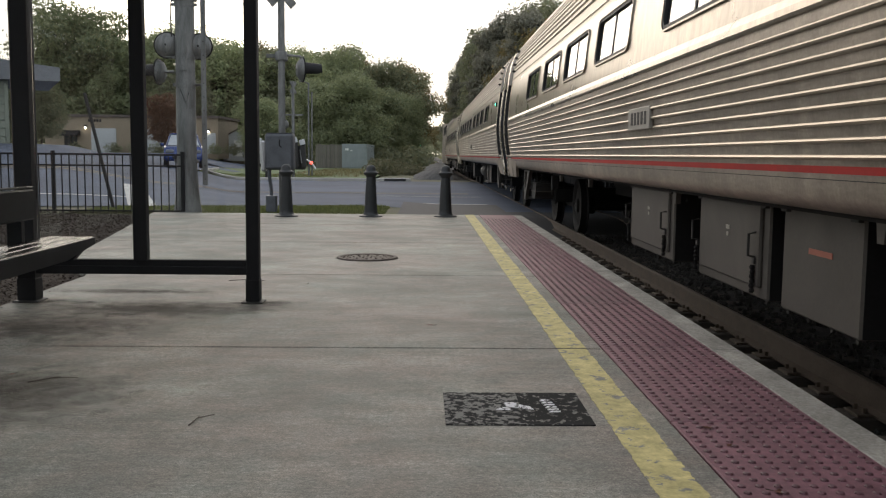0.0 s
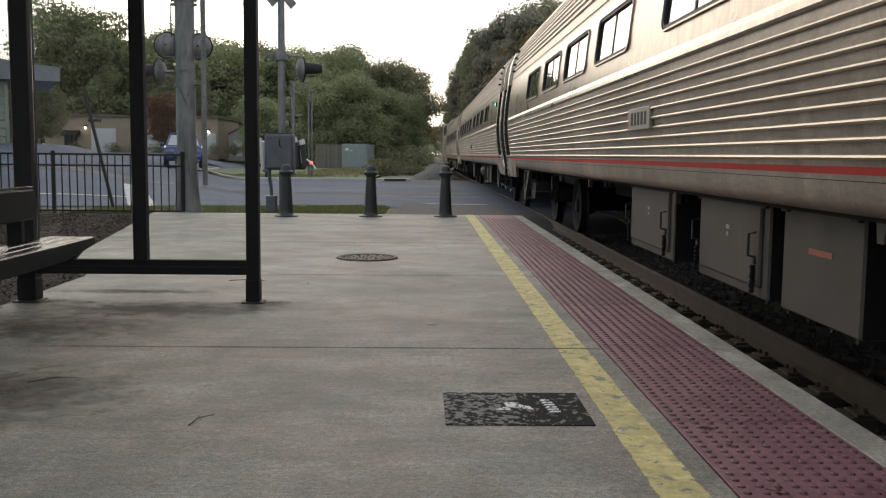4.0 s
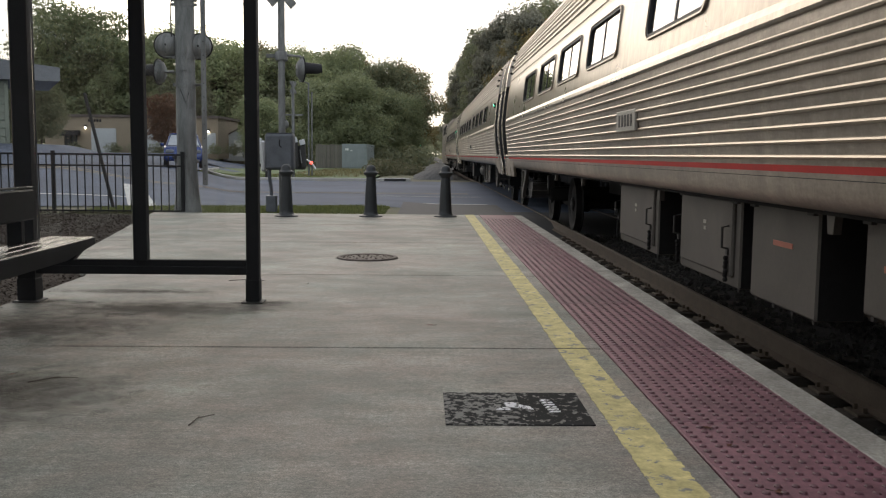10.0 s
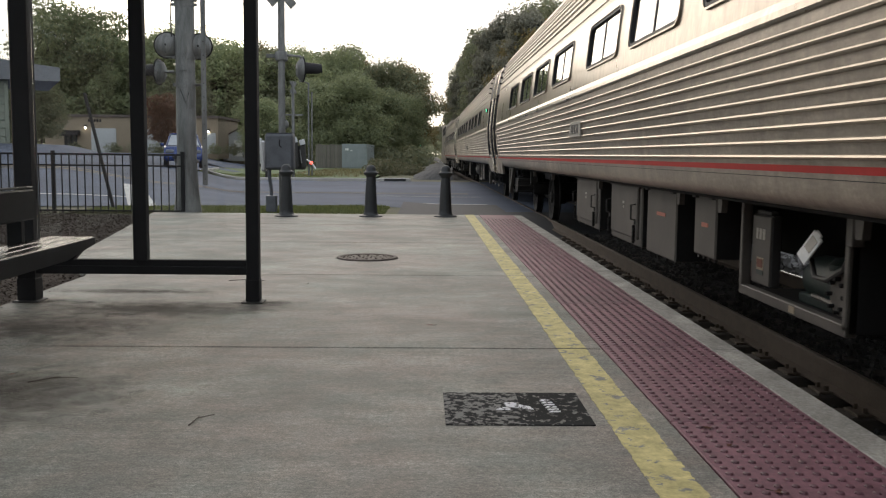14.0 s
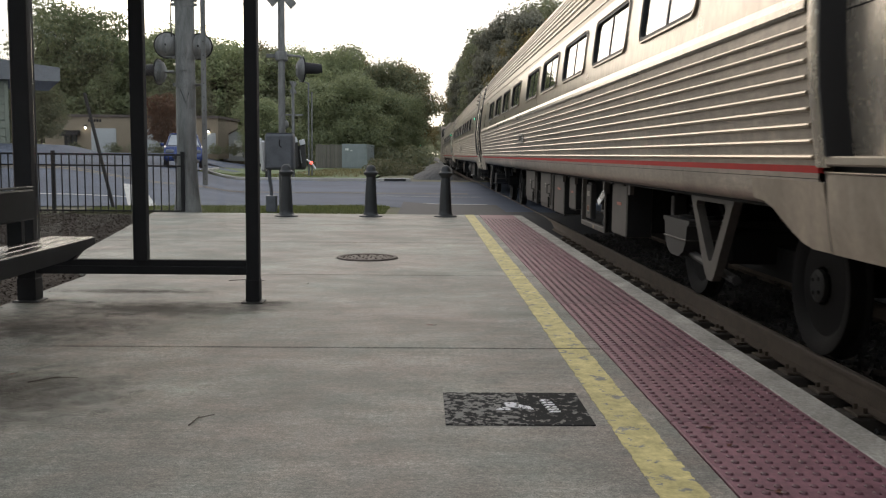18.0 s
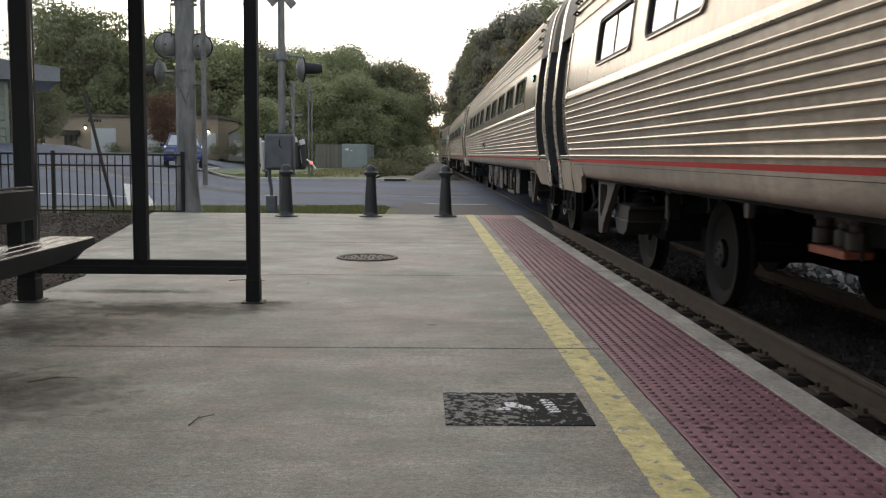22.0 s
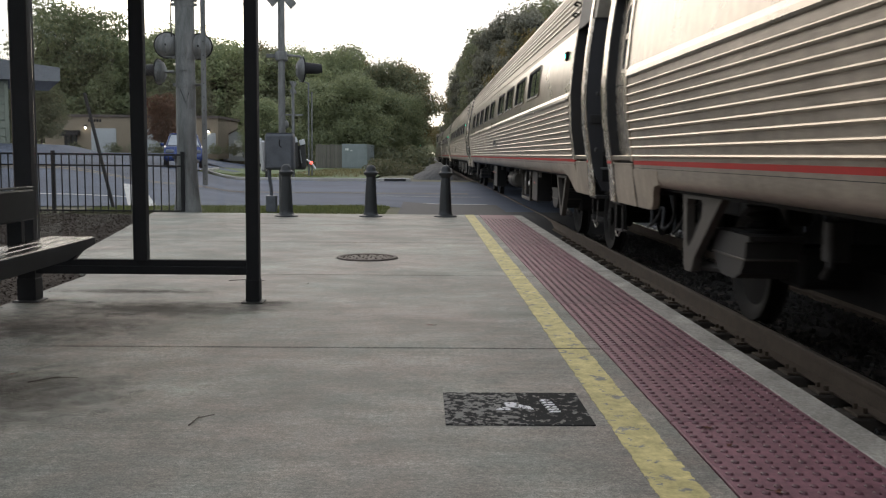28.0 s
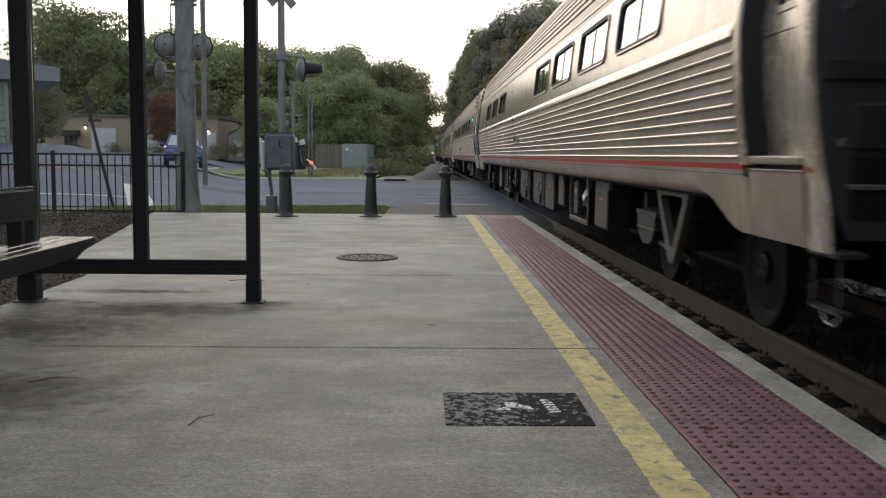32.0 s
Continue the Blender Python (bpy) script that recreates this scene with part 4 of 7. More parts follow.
def coach_box(coach, u0, u1, kind, x_face=1.38):
    """A piece of equipment slung under the floor, on the platform's side."""
    ya, yb = along(u1), along(u0)
    xf = -x_face
    bm = nb()
    if kind in ("plain", "latched", "narrow"):
        z0 = 0.455 if kind != "narrow" else 0.585 if u1 - u0 < 0.55 else 0.49
        box(bm, xf, xf + 0.26, ya, yb, z0, 1.08, 0.012)
        b = part("equipment_box", bm, M_EQUIP, coach, "grey metal equipment box under the floor")
        # thin black plates put shade into the colour of the box ends
        for y in (ya - 0.004, yb):
            bm = nb()
            box(bm, xf + 0.012, xf + 0.25, y, y + 0.004, z0 + 0.008, 1.07)
            part("end_cover", bm, M_UNDER, b, "black plate shading the box end")
        for k in range(4):
            bm = nb()
            y = ya + 0.06 + (yb - ya - 0.12) * k / 3
            lathe(bm, [(0.018, -0.012), (0.018, 0.006), (0.009, 0.012)], 6, (xf + 0.03, y, z0 - 0.008), "x")
            part("bolt", bm, M_TRUCK, b)
        if kind != "latched":
            bm = nb()
            box(bm, xf - 0.004, xf, (ya + yb) / 2 - 0.16 * min(1.0, yb - ya), (ya + yb) / 2 + 0.13 * min(1.0, yb - ya), 0.798, 0.828)
            part("warning_label", bm, M_ORANGE, b, "faded orange label bar")
        else:
            bm = nb()
            box(bm, xf - 0.022, xf + 0.01, ya + 0.10, yb - 0.06, 0.52, 1.02, 0.012)
            part("cover", bm, M_EQUIP, b, "hinged grey cover")
            for y in (ya + 0.17, yb - 0.03):
                bm = nb()
                tube(bm, [(xf - 0.02, y, 0.70), (xf - 0.065, y, 0.71), (xf - 0.065, y, 0.84), (xf - 0.02, y, 0.85)], 0.009, 6)
                box(bm, xf - 0.035, xf - 0.018, y - 0.02, y + 0.02, 0.66, 0.70, 0.004)
                part("latch_handle", bm, M_TRUCK, b, "steel latch handle")
                bm = nb()
                for q in range(6):
                    lathe(bm, [(0.012, -0.014), (0.018, 0.0), (0.012, 0.014)], 6, (xf - 0.035, y + 0.004 * (-1) ** q, 0.64 - q * 0.028))
                part("chain", bm, M_WHEEL, b, "hanging latch chain")
            for dz, w in ((0.845, 0.035), (0.80, 0.02)):
                bm = nb()
                ym = (ya + yb) / 2
                box(bm, xf - 0.026, xf - 0.021, ym - w, ym + w, dz - 0.014, dz + 0.012)
                part("plate", bm, M_LTGREY, b)
        for y in (ya + 0.04, yb - 0.07):
            bm = nb()
            box(bm, xf + 0.03, xf + 0.09, y, y + 0.04, 1.0, 1.12)
            box(bm, xf - 0.025, xf + 0.09, y - 0.02, y + 0.06, 1.0, 1.03)
            part("hanger", bm, M_TRUCK, b)
    elif kind == "machine":
        for y0, y1, z0, z1 in ((ya, ya + 0.045, 0.47, 1.08), (yb - 0.045, yb, 0.47, 1.08), (ya, yb, 0.44, 0.50), (ya, yb, 1.045, 1.08)):
            box(bm, xf, xf + 0.06, y0, y1, z0, z1, 0.006)
        box(bm, xf - 0.012, xf + 0.05, ya - 0.05, ya + 0.02, 0.88, 1.08, 0.006)
        b = part("machine_frame", bm, M_EQUIP, coach, "open grey frame with a compressor unit")
        # black sheets added behind the machine to keep its inside dark
        bm = nb()
        box(bm, xf + 0.72, -0.5, ya, yb, 0.36, 1.06)
        box(bm, xf + 0.05, -0.5, ya + 0.02, yb - 0.02, 0.45, 0.468)
        box(bm, xf + 0.02, -0.5, ya, ya + 0.02, 0.46, 1.06)
        part("back_panel", bm, M_UNDER, b, "black sheet keeping daylight out of the machine frame")
        bm = nb()
        box(bm, xf + 0.05, xf + 0.11, yb - 0.40, yb - 0.09, 0.52, 0.95, 0.008)
        box(bm, xf + 0.055, xf + 0.10, yb - 0.36, yb - 0.13, 0.95, 0.975, 0.006)
        part("control_box", bm, M_TRUCK, b, "dark grey control box")
        bm = nb()
        box(bm, xf + 0.043, xf + 0.051, yb - 0.395, yb - 0.10, 0.53, 0.94, 0.003)
        part("box_face", bm, M_EQUIP, b, "grey control box door")
        bm = nb()
        box(bm, xf + 0.040, xf + 0.044, yb - 0.30, yb - 0.19, 0.615, 0.69)
        part("sticker", bm, M_TAN, b, "small coloured sticker")
        bm = nb()
        box(bm, xf + 0.038, xf + 0.042, yb - 0.29, yb - 0.20, 0.63, 0.68)
        part("sticker", bm, M_DRYLEAF, b)
        bm = nb()
        box(bm, xf + 0.040, xf + 0.044, yb - 0.30, yb - 0.19, 0.585, 0.613)
        part("sticker", bm, M_GREEN_MACH, b)
        for q in range(3):
            bm = nb()
            box(bm, xf + 0.039, xf + 0.043, yb - 0.315 + q * 0.055, yb - 0.28 + q * 0.055, 0.80, 0.865)
            part("letter_bar", bm, M_LTGREY, b, "pale letter bar")
        bm = nb()
        lathe(bm, [(0.05, -0.22), (0.13, -0.21), (0.14, 0.0), (0.13, 0.21), (0.06, 0.22)], 16, (xf + 0.30, ya + 0.72, 0.61), "y")
        lathe(bm, [(0.09, 0.5), (0.09, 0.72), (0.05, 0.76)], 12, (xf + 0.28, ya + 0.62, 0))
        box(bm, xf + 0.16, xf + 0.46, ya + 0.5, ya + 0.95, 0.47, 0.53, 0.01)
        part("compressor", bm, M_GREEN_MACH, b, "dark green compressor body", True)
        bm = nb()
        lathe(bm, [(0.105, -0.02), (0.115, 0.0), (0.105, 0.02)], 20, (xf + 0.12, ya + 0.30, 0.60), "x")
        pul = part("end_cover", bm, M_EQUIP, b, "grey bolted round cover", True)
        for q in range(8):
            bm = nb()
            lathe(bm, [(0.012, -0.028), (0.012, 0.0)], 6, (xf + 0.10, ya + 0.30 + 0.085 * math.cos(q * 0.785), 0.60 + 0.085 * math.sin(q * 0.785)), "x")
            part("bolt", bm, M_UNDER, pul)
        bm = nb()
        box(bm, -0.005, 0.005, -0.058, 0.058, -0.085, 0.085, 0.003)
        box(bm, -0.006, 0.004, -0.034, 0.034, 0.08, 0.10, 0.003)
        pl = part("data_plate", bm, M_WHITE, b, "white tilted data plate")
        pl.matrix_basis = pose(xf + 0.09, ya + 0.66, 0.81, 27, 0, 0) @ pose(0, 0, 0, 0, 22, 0)
        bm = nb()
        box(bm, -0.0075, -0.004, -0.036, 0.036, -0.02, 0.06)
        part("plate_print", bm, M_LTGREY, b).matrix_basis = pl.matrix_basis.copy()
        bm = nb()
        tube(bm, [(xf + 0.10, ya + 0.12, 1.05), (xf + 0.09, ya + 0.13, 0.88), (xf + 0.08, ya + 0.22, 0.74), (xf + 0.08, ya + 0.40, 0.665), (xf + 0.09, ya + 0.58, 0.66), (xf + 0.12, ya + 0.70, 0.74)], 0.015, 8)
        part("hose", bm, M_TRUCK, b, "black rubber hose", True)
        bm = nb()
        tube(bm, [(xf + 0.10, ya + 0.06, 0.54), (xf + 0.14, ya + 0.7, 0.54)], 0.014, 6)
        tube(bm, [(xf + 0.2, ya + 0.06, 0.58), (xf + 0.2, ya + 0.3, 0.58)], 0.012, 6)
        part("pipe", bm, M_EQUIP, b)
        bm = nb()
        box(bm, xf - 0.003, xf, ya + 0.60, ya + 0.68, 0.452, 0.49)
        part("tag", bm, M_TAN, b, "yellowed tag")
    elif kind == "tank":
        r = 0.21
        lathe(bm, [(0.05, ya - 0.02), (0.16, ya + 0.0), (r, ya + 0.08), (r, yb - 0.08), (0.16, yb), (0.05, yb + 0.02)], 24, (xf + 0.30, 0, 0.74), "y")
        b = part("air_tank", bm, M_EQUIP, coach, "grey cylindrical air tank", True)
        for y in (ya + 0.3, yb - 0.3):
            bm = nb()
            lathe(bm, [(r + 0.004, y - 0.03), (r + 0.008, y), (r + 0.004, y + 0.03)], 24, (xf + 0.30, 0, 0.74), "y", cap=False)
            box(bm, xf + 0.26, xf + 0.34, y - 0.03, y + 0.03, 0.99, 1.1)
            part("strap", bm, M_UNDER, b)
    elif kind == "pipes":
        box(bm, xf + 0.10, xf + 0.16, ya, yb, 0.99, 1.04, 0.006)
        b = part("valve_rack", bm, M_TRUCK, coach, "rack of brake valves")
        for yc in (yb - 0.36, ya + 0.34):
            bm = nb()
            box(bm, xf + 0.14, xf + 0.30, yc - 0.22, yc + 0.22, 0.775, 0.82, 0.006)
            part("valve_base", bm, M_VALVE, b, "faded red valve base")
            for q in (-0.2, 0.0, 0.2):
                bm = nb()
                lathe(bm, [(0.04, 0.82), (0.06, 0.83), (0.06, 0.91), (0.042, 0.92), (0.042, 0.95), (0.06, 0.96), (0.06, 1.02), (0.03, 1.04)], 12, (xf + 0.22 + 0.03 * (q == 0), yc + q, 0))
                part("valve", bm, M_EQUIP, b, "grey valve body", True)
            bm = nb()
            tube(bm, [(xf + 0.2, yc - 0.27, 1.03), (xf + 0.18, yc - 0.33, 0.92), (xf + 0.2, yc - 0.3, 0.78)], 0.012, 6)
            part("pipe", bm, M_TRUCK, b)


    elif kind == "valves":
        box(bm, xf + 0.06, xf + 0.30, yb - 0.72, yb - 0.30, 0.76, 0.95, 0.012)
        box(bm, xf + 0.09, xf + 0.27, yb - 0.66, yb - 0.36, 0.72, 0.76, 0.006)
        b = part("valve_body", bm, M_TRUCK, coach, "dull grey brake valve body")
        bm = nb()
        box(bm, xf + 0.05, xf + 0.28, yb - 0.70, yb - 0.28, 0.952, 0.985, 0.006)
        part("valve_base", bm, M_VALVE, b, "dull red valve mount")
        for q in (0.14, 0.52):
            bm = nb()
            lathe(bm, [(0.03, 0.98), (0.055, 0.99), (0.055, 1.05), (0.03, 1.06)], 12, (xf + 0.14, yb - q, 0))
            part("valve", bm, M_EQUIP, b, "grey valve body", True)
        bm = nb()
        prism(bm, [(yb - 1.20, 1.06), (yb - 0.95, 1.06), (yb - 0.95, 0.90), (yb - 0.90, 0.62), (yb - 0.97, 0.62), (yb - 1.20, 0.88)], xf + 0.01, xf + 0.05, "x")
        part("bracket", bm, M_EQUIP, b, "slanting grey bracket")
        bm = nb()
        tube(bm, [(xf + 0.04, yb - 0.70, 0.83), (xf - 0.0, yb - 0.82, 0.845), (xf + 0.0, yb - 1.0, 0.89), (xf + 0.02, yb - 1.12, 0.90)], 0.014, 6)
        tube(bm, [(xf + 0.04, yb - 0.30, 0.74), (xf + 0.02, yb - 0.5, 0.69), (xf + 0.03, yb - 0.76, 0.665)], 0.012, 6)
        part("pipe", bm, M_EQUIP, b, "", True)


def wheelset(coach, u):
    ax = empty("wheelset", 0, along(u), GAUGE_R)
    ax.parent = coach
    prof = [(0.07, 0.03), (0.12, 0.03), (0.13, -0.035), (0.33, -0.02), (0.385, -0.055), (0.452, -0.058), (0.457, 0.04), (0.484, 0.06), (0.484, 0.075), (0.38, 0.075), (0.33, 0.03)]
    for s in (-1, 1):
        bm = nb()
        lathe(bm, [(r, s * 0.0 + s * (0.72 - q) if s > 0 else -(0.72 - q)) for r, q in prof], 36, axis="x")
        w = part("wheel", bm, M_WHEEL, ax, "dark steel rail wheel", True)
        if s < 0:
            bm = nb()
            lathe(bm, [(0.11, -0.76), (0.11, -0.79), (0.08, -0.80)], 14, axis="x")
            for q in range(4):
                a = q * math.pi / 2
                lathe(bm, [(0.014, -0.80), (0.012, -0.812)], 6, (0, 0.06 * math.cos(a), 0.06 * math.sin(a)), "x")
            part("axle_cap", bm, M_TRUCK, w, "bolted axle cap")
    bm = nb()
    lathe(bm, [(0.08, -0.78), (0.08, 0.78)], 12, axis="x")
    part("axle", bm, M_WHEEL, ax)
    return ax


def truck(coach, uc, flip, box_off, vee):
    """A four-wheeled truck: side frame, spring box, bracket and drag rod on the near side."""
    y = along(uc)
    bm = nb()
    for s in (-1, 1):
        o = [(y - 1.55, 0.50), (y - 1.45, 0.42), (y - 1.05, 0.42), (y - 0.75, 0.36), (y + 0.75, 0.36), (y + 1.05, 0.42), (y + 1.45, 0.42), (y + 1.55, 0.50), (y + 1.45, 0.60), (y - 1.45, 0.60)]
        prism(bm, o, s * 0.62, s * 0.50, "x")
    box(bm, -1.0, 1.0, y - 0.2, y + 0.2, 0.46, 0.72, 0.03)
    t = part("truck", bm, M_UNDER, coach, "dark steel four-wheel truck frame")
    bm = nb()
    d = 1 if flip else -1
    ys = y + box_off
    oc = [(-0.38, 0.80), (0.38, 0.80), (0.38, 0.77), (0.33, 0.755), (0.31, 0.64), (0.24, 0.55), (0.12, 0.50), (-0.12, 0.50), (-0.24, 0.55), (-0.31, 0.64), (-0.33, 0.755), (-0.38, 0.77)]
    prism(bm, [(q + ys, z) for q, z in oc], -1.34, -0.98, "x")
    part("spring_box", bm, M_TRUCK, t, "grey cast spring box")
    bm = nb()
    box(bm, -1.35, -0.99, ys - 0.325, ys + 0.325, 0.635, 0.65, 0.004)
    part("ledge", bm, M_EQUIP, t)
    bm = nb()
    for q in range(4):
        lathe(bm, [(0.075, 0.815 + q * 0.065), (0.11, 0.84 + q * 0.065), (0.075, 0.868 + q * 0.065)], 16, (-1.12, ys, 0), cap=False)
    lathe(bm, [(0.19, 0.80), (0.19, 0.822), (0.07, 0.826)], 16, (-1.12, ys, 0))
    part("coil_spring", bm, M_UNDER, t, "black coil spring", True)
    # bracket down from the body: one upright leg, one slanting leg, an opening between
    yv = along(vee) if flip else along(COACH_L - vee)
    drop = 0.97
    if flip:
        out = [(0.0, 1.08), (0.93, 1.08), (0.92, 1.03), (0.33, 0.56), (0.27, 0.45), (0.22, 0.435), (0.09, 0.435), (0.06, 0.50), (0.0, 0.98)]
        inn = [(0.13, 0.985), (0.44, 0.99), (0.50, 0.96), (0.46, 0.86), (0.22, 0.645), (0.16, 0.62), (0.125, 0.66), (0.105, 0.94), (0.115, 0.97)]
    else:
        out = [(0.0, 1.08), (0.93, 1.08), (0.92, 1.0), (0.54, 0.48), (0.48, 0.435), (0.38, 0.435), (0.33, 0.48), (0.0, 1.0)]
        inn = [(0.16, 0.985), (0.77, 0.985), (0.79, 0.95), (0.49, 0.60), (0.45, 0.57), (0.40, 0.58), (0.37, 0.62), (0.14, 0.95)]
    bm = nb()
    ring_prism(bm, [(yv - d * a, 1.08 - (1.08 - z) * drop) for a, z in out], [(yv - d * a, 1.08 - (1.08 - z) * drop) for a, z in inn], -1.43, -1.37)
    part("bolster_bracket", bm, M_EQUIP, t, "grey V-shaped bracket")
    bm = nb()
    tube(bm, [(-1.33, yv - d * 0.17, 1.08 - 0.61 * drop), (-1.24, ys + d * 0.1, 0.53)], 0.032, 10)
    part("drag_rod", bm, M_TRUCK, t, "steel drag rod", True)
    # added plate that shuts out daylight behind the truck
    bm = nb()
    box(bm, 0.84, 0.98, y - 1.5, y + 1.5, 0.58, 1.03)
    part("far_side_bearer", bm, M_UNDER, t)
    for dy in (-1.3, 1.3):
        bm = nb()
        box(bm, -0.66, -0.48, y + dy - 0.16, y + dy + 0.16, 0.33, 0.62, 0.03)
        part("journal_box", bm, M_UNDER, t)
    bm = nb()
    tube(bm, [(-1.1, y - d * 0.9, 1.05), (-1.15, y - d * 0.95, 0.7), (-1.12, y - d * 0.8, 0.62)], 0.02, 6)
    box(bm, -1.16, -1.04, y - d * 0.9 - 0.05, y - d * 0.9 + 0.05, 0.72, 0.95, 0.01)
    part("damper", bm, M_TRUCK, t)


def coach_ends(coach):
    for end in (0, 1):
        def yy(v):
            return along(v if end == 0 else COACH_L - v)
        bm = nb()
        back = 0.0 if end == 0 else 0.125
        ya, yb = sorted((yy(back - 0.012), yy(back + 0.06)))
        o = [(side_x(z) - 0.022, z) for z in (1.13, 1.3, 1.6, 2.0, 2.3, 2.62, 2.86, 3.05, 3.25, 3.42, 3.56)]
        prism(bm, [(1.45, 0.92)] + o + [(-x, z) for x, z in reversed(o)] + [(-1.45, 0.92)], ya, yb, "y")
        w = part("end_wall", bm, M_INT, coach, "dark grey end wall")
        bm = nb()
        ya, yb = sorted((yy(back - 0.025), yy(back - 0.012)))
        ring_prism(bm, rounded(-1.47, -1.15, 2.25, 2.42, 0.03), rounded(-1.445, -1.175, 2.275, 2.395, 0.02), ya, yb, "y")
        part("panel_frame", bm, M_GASKET, w)
        bm = nb()
        ya, yb = sorted((yy(back - 0.035), yy(back - 0.012)))
        box(bm, -1.60, -0.62, ya, yb, 1.645, 1.735, 0.004)
        part("end_bar", bm, M_TRUCK, w)
        bm = nb()
        box(bm, -1.47, -0.62, ya, yb, 1.15, 1.175, 0.004)
        part("end_bar", bm, M_GALV, w)
        bm = nb()
        box(bm, -1.46, -1.12, ya, yb, 1.33, 1.54, 0.01)
        part("access_panel", bm, M_TRUCK, w)
        if end == 1:
            bm = nb()
            yr = yy(back - 0.085)
            tube(bm, [(-1.27, yy(back), 2.56), (-1.27, yr, 2.54), (-1.27, yr, 1.47)], 0.014, 8)
            rail = part("end_grab_rail", bm, M_TRUCK, w, "long dark grab rail on the end wall", True)
            bm = nb()
            tube(bm, [(-1.27, yr, 1.47), (-1.265, yr, 1.44), (-1.24, yr, 1.40), (-1.19, yr, 1.37), (-1.10, yr, 1.34), (-1.08, yy(back), 1.34)], 0.016, 8)
            part("rail_foot", bm, M_LTGREY, rail, "pale bent foot of the rail", True)
        bm = nb()
        for q in range(5):
            ya, yb = sorted((yy(-0.09 * q - 0.01), yy(-0.09 * q - 0.07)))
            ring_prism(bm, rounded(-0.60 + 0.01 * (q % 2), 0.60 - 0.01 * (q % 2), 1.1, 3.28, 0.1), rounded(-0.48, 0.48, 1.2, 3.16, 0.08), ya, yb, "y")
        part("gangway_bellows", bm, M_GASKET, coach, "black rubber gangway bellows")
        bm = nb()
        ya, yb = sorted((yy(-0.42), yy(0.8)))
        box(bm, -0.12, 0.12, ya, yb, 0.68, 0.92, 0.02)
        part("coupler", bm, M_TRUCK, coach)
        for x, dz in ((-0.7, 0.0), (-0.95, 0.08), (0.7, 0.0)):
            bm = nb()
            tube(bm, [(x + 0.03 * math.sin(q * 0.7), yy(0.12 - 0.54 * q / 12), 0.93 - (0.44 - dz) * math.sin(math.pi * min(q, 11) / 12.5) ** 0.8) for q in range(13)], 0.018, 8)
            part("jumper_hose", bm, M_GASKET, coach, "hanging rubber jumper hose", True)


